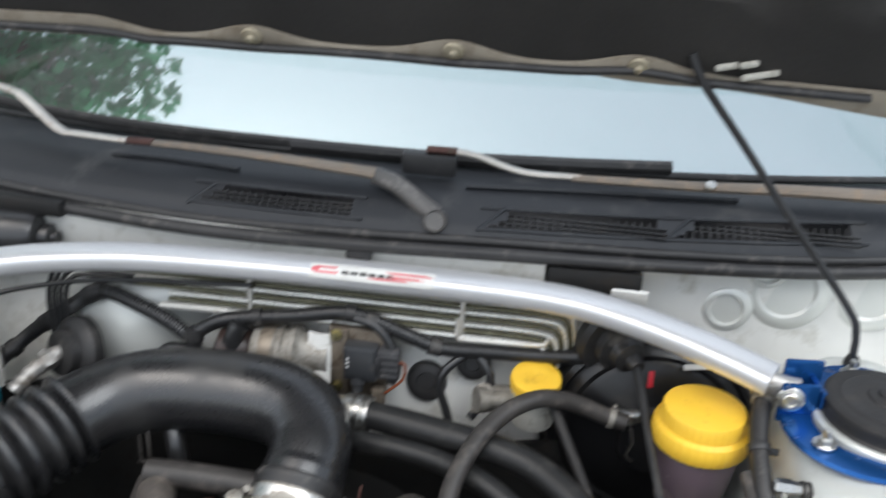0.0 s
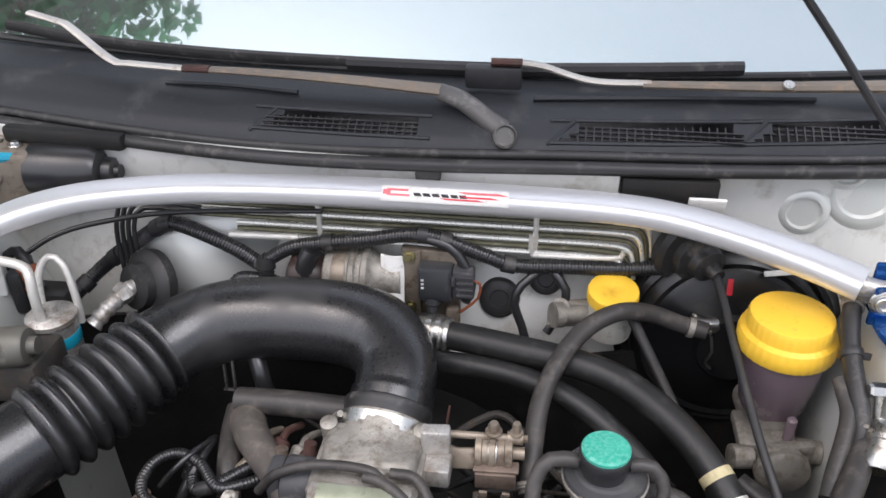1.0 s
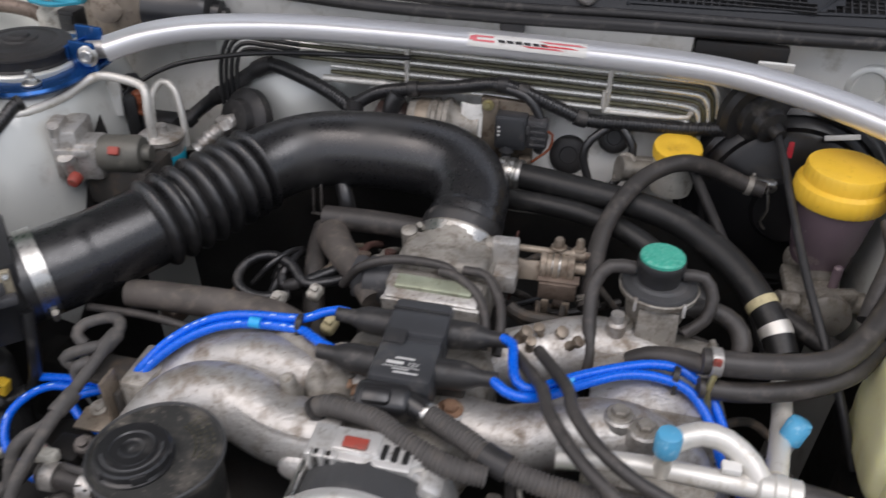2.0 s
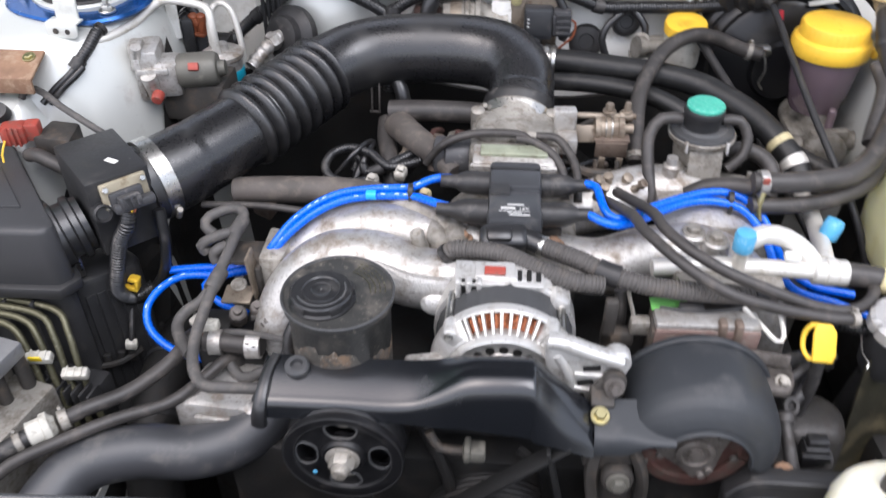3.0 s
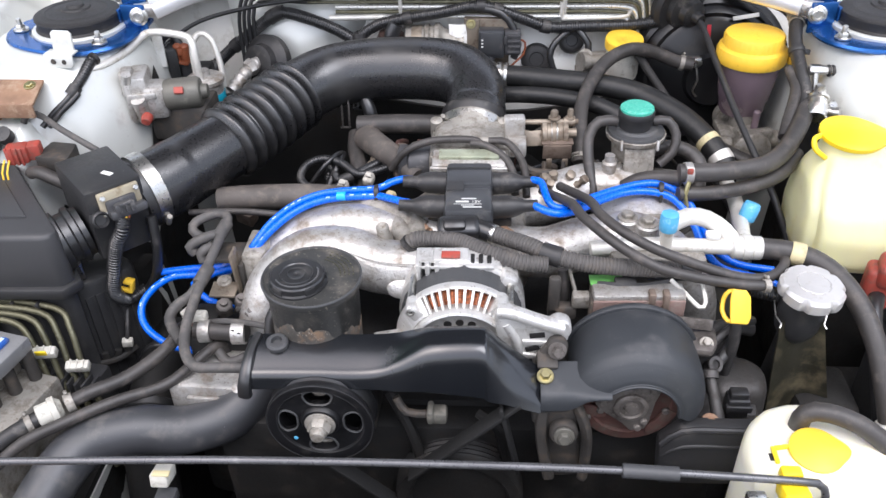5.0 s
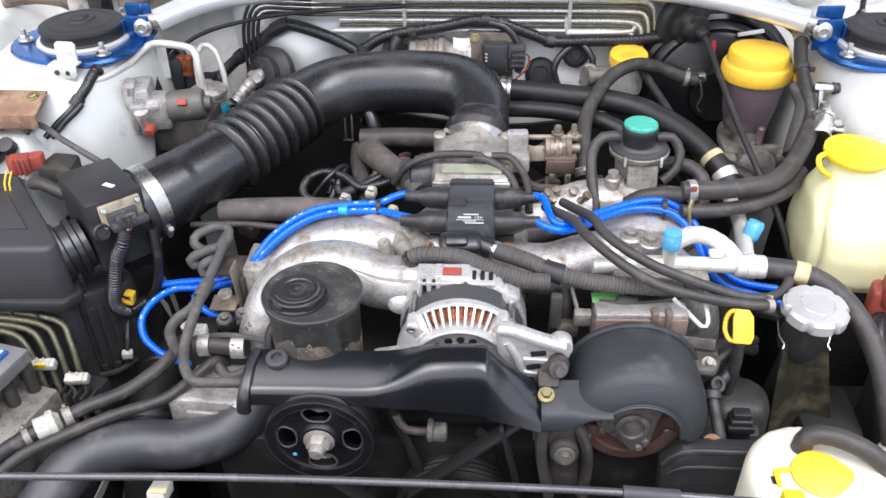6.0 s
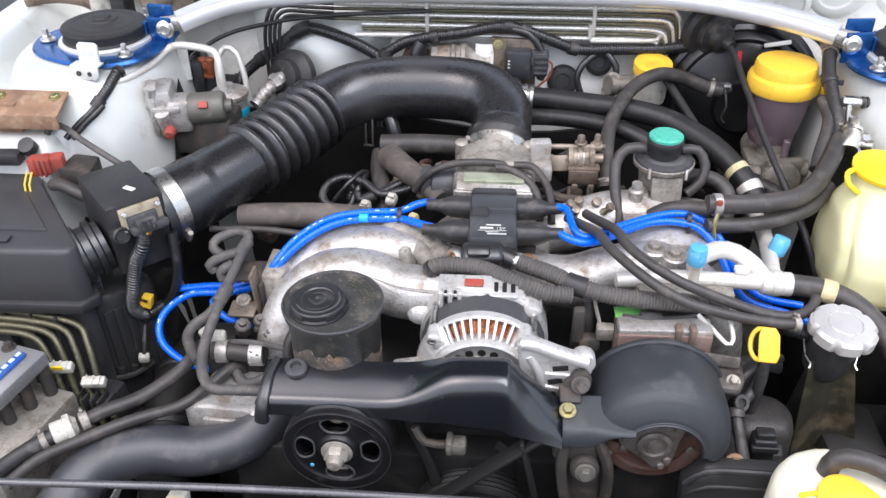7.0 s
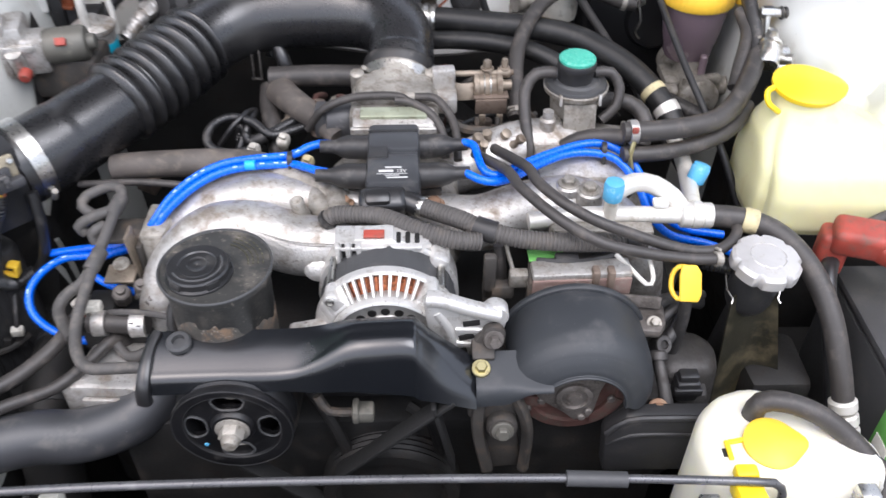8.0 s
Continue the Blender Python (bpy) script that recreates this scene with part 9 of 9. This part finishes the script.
ca = thing("throttle_cable", (0.312, 0.43, 0.965), "thin black cable running forward from a rubber firewall boot", "cable")
g = Geo()
g_lathe(g, [(0.044, -0.008), (0.045, 0.002), (0.040, 0.008), (0.030, 0.010), (0.029, 0.020), (0.020, 0.024), (0.018, 0.034), (0.009, 0.038), (0.007, 0.05)], axis(0.296, 0.430, 0.966, (0.45, -0.85, -0.12)), 32)
part("boot", g, M_RUBBER, ca, "ringed black rubber boot")
g = Geo()
g_tube(g, [(0.316, 0.395, 0.961), (0.322, 0.350, 0.948), (0.330, 0.285, 0.925), (0.341, 0.215, 0.898), (0.357, 0.155, 0.868), (0.372, 0.115, 0.84), (0.392, 0.085, 0.79)], 0.0042, 10)
part("cable", g, M_PLASTIC, ca)
hose_thing("clutch_cable", [(0.235, 0.372, 0.915), (0.255, 0.33, 0.895), (0.285, 0.26, 0.865), (0.315, 0.19, 0.83), (0.345, 0.13, 0.79)], 0.0055, "black cable sloping down past the heater hose", M_RUBBER)

# ---- hoses at the right ----
hose_thing("return_hose", [(0.240, 0.062, 0.905), (0.270, 0.064, 0.905), (0.310, 0.074, 0.903), (0.345, 0.090, 0.902), (0.372, 0.118, 0.905), (0.398, 0.160, 0.912), (0.415, 0.195, 0.918), (0.432, 0.222, 0.922)], 0.0108, "thick grey rubber hose bending up beside the washer tank", M_HOSE, clamps=(0.95,))
hose_thing("return_hose", [(0.240, 0.052, 0.884), (0.280, 0.058, 0.882), (0.330, 0.078, 0.880), (0.370, 0.105, 0.882), (0.395, 0.14, 0.888)], 0.0085, "thinner grey rubber hose under the other")
cj = thing("hose_joint_clamp", (0.248, 0.058, 0.88), "red-marked bright spring clamp on the hose joint", "clamp")
g = Geo()
g_lathe(g, [(0.0112, -0.0045), (0.0124, -0.004), (0.0124, 0.004), (0.0112, 0.0045)], axis(0.250, 0.0625, 0.905, (1, 0.1, 0)), 24)
part("band", g, M_CAST, cj)
g = Geo()
box_at(g, 0.250, 0.0525, 0.913, 0.007, 0.004, 0.007, 0.0015)
part("tab", g, M_RED, cj, "red tab")
g = Geo()
g_tube(g, [(0.250, 0.052, 0.90), (0.247, 0.047, 0.885), (0.250, 0.044, 0.872)], 0.003, 8)
part("tail", g, M_ZINC, cj)
hose_thing("tower_hose", [(0.426, 0.322, 0.984), (0.420, 0.302, 0.977), (0.417, 0.284, 0.968), (0.416, 0.26, 0.956), (0.417, 0.235, 0.942), (0.418, 0.22, 0.931), (0.413, 0.2, 0.918), (0.396, 0.162, 0.905), (0.384, 0.139, 0.895)], 0.0086, "black rubber hose running down the tower wall", M_RUBBER, clamps=(0.04,))
hose_thing("tower_hose", [(0.407, 0.256, 0.945), (0.408, 0.243, 0.94), (0.409, 0.226, 0.933), (0.402, 0.205, 0.924), (0.391, 0.18, 0.912), (0.382, 0.157, 0.9)], 0.0072, "grey hose beside the brake reservoir", M_HOSE)
hose_thing("tower_hose", [(0.330, 0.215, 0.85), (0.36, 0.19, 0.845), (0.385, 0.17, 0.85), (0.41, 0.16, 0.86)], 0.010, "dark hose tucked below the return hose", M_RUBBER)
hc = thing("hose_clip", (0.432, 0.275, 0.955), "thin black clip holding the hose to the tower", "clip")
g = Geo()
g_lathe(g, [(0.0098, -0.004), (0.0104, -0.003), (0.0104, 0.003), (0.0098, 0.004)], axis(0.4163, 0.272, 0.962, (0.02, -0.88, -0.46)), 20)
g_box(g, (0.010, 0.003, 0.007), pose(0.4275, 0.270, 0.962, -20, 8, 0), 0.001)
part("strap", g, M_PLASTIC, hc)
stub = thing("pipe_stub", (0.422, 0.330, 0.985), "dull steel pipe end above the rubber hose", "pipe")
g = Geo()
g_tube(g, [(0.424, 0.316, 0.981), (0.423, 0.330, 0.987), (0.419, 0.350, 0.992)], 0.0062, 12, 0.004)
g_lathe(g, [(0.0062, -0.004), (0.0085, -0.003), (0.0085, 0.003), (0.0062, 0.004)], axis(0.423, 0.330, 0.987, (0.02, 0.9, 0.35)), 12)
part("pipe", g, M_CAST_DIRTY, stub)
vt = thing("vapour_valve", (0.448, 0.222, 0.90), "bright metal valve with short hoses on the tower", "valve")
g = Geo()
g_lathe(g, [(0.0105, -0.020), (0.0125, -0.016), (0.0125, -0.004), (0.0110, -0.003), (0.0110, 0.004), (0.0130, 0.005), (0.0130, 0.009), (0.0085, 0.012), (0.0070, 0.020)], axis(0.427, 0.193, 0.927, (0.25, 0.75, 0.45)), 24)
g_lathe(g, [(0.0055, -0.014), (0.0065, -0.006), (0.0065, 0.012)], axis(0.441, 0.187, 0.919, (0.7, -0.5, 0.2)), 14)
g_lathe(g, [(0.0050, -0.006), (0.0070, -0.004), (0.0070, 0.004), (0.0050, 0.006)], axis(0.446, 0.200, 0.921, (0.2, -0.8, 0.5)), 6)
g_lathe(g, [(0.0045, -0.012), (0.0060, -0.008), (0.0060, 0.006), (0, 0.008)], axis(0.4285, 0.203, 0.941, (0.1, 0.1, 1)), 12)
body = part("body", g, M_STEEL, vt, "bright turned body")
g = Geo()
box_at(g, 0.446, 0.205, 0.908, 0.040, 0.030, 0.006, 0.002, rx=25, rz=-12)
part("foot", g, M_STEEL, vt, "pressed bright foot")
g = Geo()
g_lathe(g, [(0.0050, -0.012), (0.0070, -0.010), (0.0070, 0.003), (0.0058, 0.004), (0.0058, 0.010)], axis(0.4345, 0.236, 0.9525, (0.95, 0.05, -0.05)), 6)
g_lathe(g, [(0.0026, -0.028), (0.0036, 0.0)], axis(0.4310, 0.232, 0.950, (0, 0.35, 0.9)), 10)
part("upper_nut", g, M_STEEL, vt, "bright union nut")
g = Geo()
g_tube(g, [(0.444, 0.236, 0.952), (0.456, 0.237, 0.950), (0.466, 0.235, 0.942), (0.470, 0.233, 0.930), (0.469, 0.226, 0.914), (0.464, 0.218, 0.904)], 0.0050, 10, 0.004)
part("short_hose", g, M_PALEPIPE, vt, "pale metal pipe")
for at in ((0.4475, 0.236, 0.9515), (0.4525, 0.2365, 0.951)):
    g = Geo()
    g_lathe(g, [(0.0072, -0.0015), (0.0078, 0), (0.0072, 0.0015)], axis(*at, (1, 0, 0.1)), 16)
    part("seal_ring", g, M_RUBBER, vt, "black seal ring")

# ---- air-conditioning lines ----
al = thing("ac_lines", (0.25, -0.03, 0.85), "pale aluminium air-conditioning pipes with light blue caps", "ac lines")
g = Geo()
g_tube(g, [(0.135, -0.040, 0.872), (0.190, -0.034, 0.874), (0.240, -0.033, 0.873), (0.285, -0.033, 0.872)], 0.0085, 16)
g_tube(g, [(0.218, -0.020, 0.890), (0.238, -0.012, 0.896), (0.258, -0.012, 0.893), (0.276, -0.021, 0.884), (0.285, -0.030, 0.874)], 0.0095, 16)
part("pipe", g, M_PALEPIPE, al)
g = Geo()
g_tube(g, [(0.322, 0.150, 0.842), (0.319, 0.105, 0.850), (0.313, 0.062, 0.857), (0.307, 0.030, 0.864), (0.302, 0.005, 0.870), (0.297, -0.022, 0.873)], 0.0085, 16)
part("rear_pipe", g, M_PALEPIPE, al)
for p, r in (((0.288, -0.033, 0.872), 0.0125), ((0.298, -0.033, 0.872), 0.0135), ((0.308, -0.034, 0.872), 0.0125)):
    g = Geo()
    g_lathe(g, [(r - 0.002, -0.006), (r, -0.004), (r, 0.004), (r - 0.002, 0.006)], axis(*p, (1, -0.05, 0)), 20)
    part("crimp", g, M_PALEPIPE, al, "crimped pale ferrule")
for x, y, z, w, dy in ((0.213, -0.037, 0.908, 0, 0), (0.316, 0.030, 0.878, 0.35, 0.3)):
    g = Geo()
    g_lathe(g, [(0.0065, -0.035), (0.007, -0.012), (0.0085, -0.010)], axis(x, y, z, (w, dy, 1)), 14)
    stem = part("valve_stem", g, M_PALEPIPE, al)
    g = Geo()
    g_lathe(g, [(0.0088, -0.012), (0.0094, -0.011), (0.0098, 0.004), (0.0090, 0.0052), (0.0088, 0.0075), (0.0075, 0.0085), (0, 0.0088)], axis(x, y, z, (w, dy, 1)), 20, lambda a: 1 + 0.02 * math.cos(12 * a))
    part("valve_cap", g, M_SKYBLUE, stem, "light blue valve cap")
g = Geo()
g_tube(g, [(0.310, -0.034, 0.872), (0.345, -0.040, 0.871), (0.375, -0.058, 0.865), (0.397, -0.090, 0.850), (0.410, -0.125, 0.825), (0.418, -0.155, 0.790), (0.424, -0.172, 0.760)], lambda s: 0.0112 - 0.0012 * s, 18)
part("flexible_hose", g, M_HOSE, al, "thick grey flexible hose")
g = Geo()
g_lathe(g, [(0.0118, -0.007), (0.0124, -0.006), (0.0124, 0.006), (0.0118, 0.007)], axis(0.348, -0.0415, 0.8705, (1, -0.3, -0.1)), 20)
part("band", g, M_CREAM, al, "cream yellow paint band")
g = Geo()
for k in range(3):
    g_lathe(g, [(0.0108, -0.006), (0.0130, -0.004), (0.0130, 0.004), (0.0108, 0.006)], axis(0.424 + 0.003 * k, -0.174 - 0.006 * k, 0.757 - 0.013 * k, (0.2, -0.4, -0.9)), 20)
g_tube(g, [(0.430, -0.187, 0.73), (0.434, -0.195, 0.70), (0.436, -0.2, 0.64)], 0.008, 12)
part("coupling", g, M_PALEPIPE, al, "white alloy coupling")
g = Geo()
box_at(g, 0.262, -0.030, 0.885, 0.014, 0.010, 0.006, 0.001)
solid("white_clip", g, M_WHITE, "small white clip on the pipes", "clip")

# ---- oil filler and dipstick ----
of = thing("oil_filler", (0.345, -0.095, 0.76), "silver scalloped oil cap on a black filler tube", "oil filler")
g = Geo()
g_lathe(g, [(0.0305, 0), (0.0325, 0.002), (0.0325, 0.012), (0.0295, 0.0155), (0.0175, 0.0165), (0.0170, 0.0155), (0.0160, 0.0165), (0, 0.0168)], axis(0.346, -0.098, 0.861, (0.04, -0.06, 1)) @ Matrix.Diagonal((0.965, 0.965, 1, 1)), 112, lambda a: 1 - 0.09 * max(0, math.cos(7 * a - 0.4)) ** 5)
part("cap", g, M_OILCAP, of, "silver scalloped metal cap")
g = Geo()
g_tube(g, [(0.346, -0.096, 0.868), (0.346, -0.092, 0.842), (0.347, -0.084, 0.81), (0.349, -0.072, 0.77), (0.35, -0.055, 0.70)], lambda s: 0.0225 - 0.009 * step_up(0.30, 0.45, s), 24)
part("tube", g, M_PLASTIC, of, "black filler tube")
for s in (-1, 1):
    g = Geo()
    g_tube(g, [(0.342 + s * 0.024, -0.088, 0.846), (0.342 + s * 0.025, -0.102, 0.838), (0.342 + s * 0.021, -0.110, 0.834), (0.342 + s * 0.023, -0.114, 0.831)], 0.0009, 6)
    part("wire_clip", g, M_STEEL, of, "thin wire spring clip")
loom("filler_loom", [(0.30, -0.070, 0.845), (0.32, -0.078, 0.846), (0.345, -0.075, 0.84), (0.37, -0.06, 0.83)], 0.0075, "corrugated black loom behind the oil filler")
dp = thing("dipstick", (0.273, -0.112, 0.72), "yellow dipstick handle on its tube", "dipstick")
g = Geo()
dip = pose(0.2745, -0.110, 0.856, 58, 8, 4)
g_prism(g, [(-0.008, -0.0175), (0.010, -0.0175), (0.0125, -0.010), (0.0100, 0.010), (0.0050, 0.0165), (-0.009, 0.0165), (-0.0105, 0.006)], 0.003, 0.0065, dip, 0.0016, seg=3)
g_tube(g, [tuple(dip @ Vector(p)) for p in ((-0.003, -0.0150, 0.004), (-0.0085, -0.0155, 0.000), (-0.0125, -0.0080, -0.005), (-0.0130, 0.0050, -0.005), (-0.0100, 0.0135, 0.000), (-0.003, 0.0140, 0.004))], 0.0024, 10, 0.004)
part("handle", g, M_YELLOW, dp, "yellow plastic handle with an open slot")
g = Geo()
g_tube(g, [(0.274, -0.118, 0.842), (0.275, -0.120, 0.82), (0.274, -0.118, 0.78), (0.270, -0.11, 0.70)], 0.0058, 12)
part("tube", g, M_RUBBER, dp)
cp = thing("cam_sensor", (0.268, -0.14, 0.74), "black sensor plug on the head below the dipstick", "sensor")
g = Geo()
box_at(g, 0.2765, -0.162, 0.772, 0.022, 0.018, 0.024, 0.003)
box_at(g, 0.2765, -0.170, 0.774, 0.026, 0.006, 0.008, 0.0015)
box_at(g, 0.2765, -0.162, 0.786, 0.018, 0.012, 0.010, 0.002)
part("plug", g, M_GLOSS, cp)
g = Geo()
g_prism(g, [(0.235, -0.165), (0.305, -0.16), (0.31, -0.09), (0.24, -0.09)], 0.68, 0.755, bevel=0.01)
g_prism(g, [(0.255, -0.150), (0.318, -0.145), (0.326, -0.100), (0.300, -0.080), (0.250, -0.085)], 0.70, 0.772, bevel=0.016, top=0.90, seg=4)
part("housing", g, M_HEADCAST, cp, "grimy grey cast housing")
g = Geo()
g_tube(g, [(0.2500, -0.146, 0.796), (0.2515, -0.156, 0.788), (0.2540, -0.172, 0.776), (0.2560, -0.182, 0.766)], lambda s: 0.0052 + 0.0014 * s, 10)
g_lathe(g, [(0.0085, -0.003), (0.0085, 0.004), (0.0065, 0.006)], axis(0.2500, -0.147, 0.796, (0, 0.8, 0.6)), 16)
part("fitting", g, M_HEADCAST, cp, "grimy pipe fitting")
g = Geo()
g_bolt(g, 0.2460, -0.186, 0.770, (0, -0.7, 0.7), 0.0062, 0.008)
part("bolt", g, M_RUST, cp, "rusty bolt head")
g = Geo()
g_lathe(g, [(0.0040, -0.0015), (0.0070, -0.0015), (0.0078, 0), (0.0070, 0.0015), (0.0040, 0.0015), (0.0040, -0.0015)], axis(0.2560, -0.138, 0.803, (0.15, -0.75, 0.65)) @ Matrix.Diagonal((1, 1.15, 1, 1)), 24)
part("lifting_eye", g, M_HEADCAST, cp, "small grey steel eye")
for pts, r in (([(0.243, -0.120, 0.800), (0.262, -0.112, 0.815), (0.285, -0.10, 0.825), (0.30, -0.09, 0.82)], 0.0050), ([(0.258, -0.128, 0.790), (0.272, -0.116, 0.800), (0.280, -0.100, 0.800)], 0.0065), ([(0.250, -0.10, 0.79), (0.262, -0.085, 0.80), (0.280, -0.075, 0.80), (0.31, -0.07, 0.79)], 0.0075)):
    g = Geo()
    g_tube(g, pts, r, 10)
    part("hose", g, M_RUBBER, cp, "black rubber hose")

# ---- washer tank ----
wa = thing("washer_tank", (0.47, 0.10, 0.55), "milky yellow washer fluid tank with a lemon flip cap", "washer tank")
g = Geo()


def tank_skin(u, v):
    """Rounded box sections from the broad foot up to the round neck."""
    lv = [(0.800, 0.486, 0.085, 0.096, 0.066, 5), (0.808, 0.486, 0.085, 0.100, 0.070, 5), (0.840, 0.486, 0.086, 0.100, 0.070, 5), (0.866, 0.478, 0.090, 0.090, 0.066, 4), (0.888, 0.458, 0.098, 0.066, 0.052, 3), (0.904, 0.446, 0.103, 0.044, 0.040, 2.4), (0.918, 0.440, 0.106, 0.033, 0.033, 2), (0.930, 0.438, 0.107, 0.031, 0.031, 2)]
    t = v * (len(lv) - 1)
    i = min(len(lv) - 2, int(t))
    z, cx, cy, hx, hy, e = (p + (q - p) * (t - i) for p, q in zip(lv[i], lv[i + 1]))
    a = 2 * math.pi * u
    c, s = math.cos(a), math.sin(a)
    dent = 0.055 * math.exp(-((u - 0.585) / 0.022) ** 2) + 0.03 * math.exp(-((u - 0.70) / 0.03) ** 2) + 0.012 * math.sin(23 * u + 9 * v) * math.sin(11 * v + 4 * u)
    fade = step_up(0.95, 0.6, v)
    hx, hy = hx * (1 - dent * fade), hy * (1 - dent * fade)
    return cx + hx * math.copysign(abs(c) ** (2 / e), c), cy + hy * math.copysign(abs(s) ** (2 / e), s), z


g_sheet(g, 72, 36, tank_skin)
part("tank", g, M_TANK, wa)
g = Geo()
g_lathe(g, [(0.034, 0), (0.0355, 0.002), (0.0355, 0.006), (0.029, 0.0095), (0, 0.0105)], axis(0.437, 0.107, 0.928, (0.03, -0.10, 1)), 40, lambda a: 1 + 0.22 * max(0, math.cos(a + 0.3)) ** 8)
cap = part("cap", g, M_LEMON, wa, "lemon yellow flip cap")
g = Geo()
g_tube(g, [(0.404, 0.104, 0.932), (0.394, 0.098, 0.930), (0.394, 0.090, 0.922), (0.401, 0.087, 0.916), (0.408, 0.09, 0.910)], 0.0032, 8, 0.003)
part("hinge", g, M_LEMON, cap)
g = Geo()
box_at(g, 0.49, 0.09, 0.70, 0.18, 0.10, 0.19, 0.004)
part("bracket", g, M_BLOCK, wa)

# ---- battery ----
ba = thing("battery", (0.53, -0.10, 0.55), "grey battery with a red terminal cover and a green label", "battery")
g = Geo()
g_box(g, (0.135, 0.20, 0.20), pose(0.542, -0.10, 0.66), 0.006)
part("case", g, M_SHROUD, ba, "dark grey battery case")
g = Geo()
g_box(g, (0.135, 0.20, 0.012), pose(0.542, -0.10, 0.768), 0.004)
part("top", g, M_SHROUD, ba)
g = Geo()
g_box(g, (0.052, 0.036, 0.032), pose(0.470, -0.030, 0.838, 8, 0, -18), 0.008, 3)
g_box(g, (0.060, 0.030, 0.026), pose(0.510, -0.055, 0.830, 10, 10, -35), 0.008, 3)
g_box(g, (0.030, 0.03, 0.05), pose(0.452, -0.020, 0.815, 0, 0, -18), 0.007, 3)
part("terminal_cover", g, M_RED, ba, "red rubber terminal cover")
g = Geo()
g_box(g, (0.002, 0.030, 0.075), pose(0.4735, -0.183, 0.705), 0.0005)
part("tag", g, M_LIME, ba, "lime green label")
g = Geo()
g_box(g, (0.002, 0.024, 0.045), pose(0.4725, -0.185, 0.690), 0.0005)
part("tag_panel", g, M_WHITE, ba)
loom("battery_loom", [(0.455, -0.02, 0.81), (0.438, -0.06, 0.80), (0.440, -0.11, 0.75), (0.45, -0.14, 0.68)], 0.009, "black taped battery cable", ribs=False)
loom("battery_loom", [(0.48, 0.0, 0.82), (0.52, 0.005, 0.84), (0.56, -0.005, 0.85), (0.6, -0.01, 0.84)], 0.006, "thin grey battery cable", M_PALE_HOSE, ribs=False)
g = Geo()
g_prism(g, [(0.358, -0.04), (0.43, -0.045), (0.43, -0.12), (0.365, -0.12)], 0.45, 0.72, bevel=0.01)
solid("charcoal_canister", g, M_BLOCK, "black smooth canister beside the engine", "canister")
g = Geo()
g_sheet(g, 8, 10, lambda u, v: (0.322 + 0.046 * u + 0.05 * (1 - v) * u + 0.02 * (1 - v), -0.108 + 0.016 * math.sin(2.6 * u), 0.56 + 0.27 * v), 0.003, (0, -1, 0))
solid("splash_flap", g, M_FLAP, "dull olive splash flap below the oil filler", "flap")

# ---- expansion tank ----
ex = thing("expansion_tank", (0.33, -0.27, 0.60), "ivory coolant tank with a yellow flip cap and a black hose", "coolant tank")
g = Geo()
EXP = [(0.250, -0.270), (0.256, -0.232), (0.278, -0.203), (0.310, -0.192), (0.345, -0.200), (0.378, -0.225), (0.405, -0.252), (0.410, -0.285), (0.385, -0.302), (0.262, -0.302)]
g_prism(g, EXP, 0.60, 0.818, bevel=0.018, top=0.97, seg=4)
part("tank", g, M_TANK2, ex)
g = Geo()
g_lathe(g, [(0.0215, 0), (0.0228, 0.002), (0.0228, 0.006), (0.019, 0.0085), (0, 0.009)], axis(0.313, -0.261, 0.816, (0.0, -0.12, 1)), 40, lambda a: 1 + 0.28 * max(0, math.cos(a)) ** 14)
cap = part("cap", g, M_YELLOW, ex, "yellow flip cap")
g = Geo()
box_at(g, 0.286, -0.258, 0.820, 0.016, 0.004, 0.003, 0.001, rz=10)
box_at(g, 0.277, -0.267, 0.820, 0.004, 0.018, 0.003, 0.001)
part("hinge", g, M_LEMON, cap)
g = Geo()
g_tube(g, [(0.306, -0.231, 0.81), (0.31, -0.231, 0.834), (0.328, -0.234, 0.838), (0.352, -0.243, 0.834), (0.374, -0.254, 0.822), (0.394, -0.271, 0.806), (0.406, -0.278, 0.79), (0.402, -0.335, 0.75)], 0.0088, 14)
part("overflow_hose", g, M_HOSE, ex, "grey-black rubber overflow hose")
g = Geo()
g_lathe(g, [(0.014, -0.02), (0.016, 0.0), (0.016, 0.03)], pose(0.424, -0.282, 0.755), 18)
part("hose_end", g, M_WHITE, ex, "white plastic hose end")
g = Geo()
box_at(g, 0.274, -0.268, 0.8182, 0.004, 0.008, 0.0006, 0.0002)
part("mould_mark", g, M_INK, ex, "small dark moulded mark")
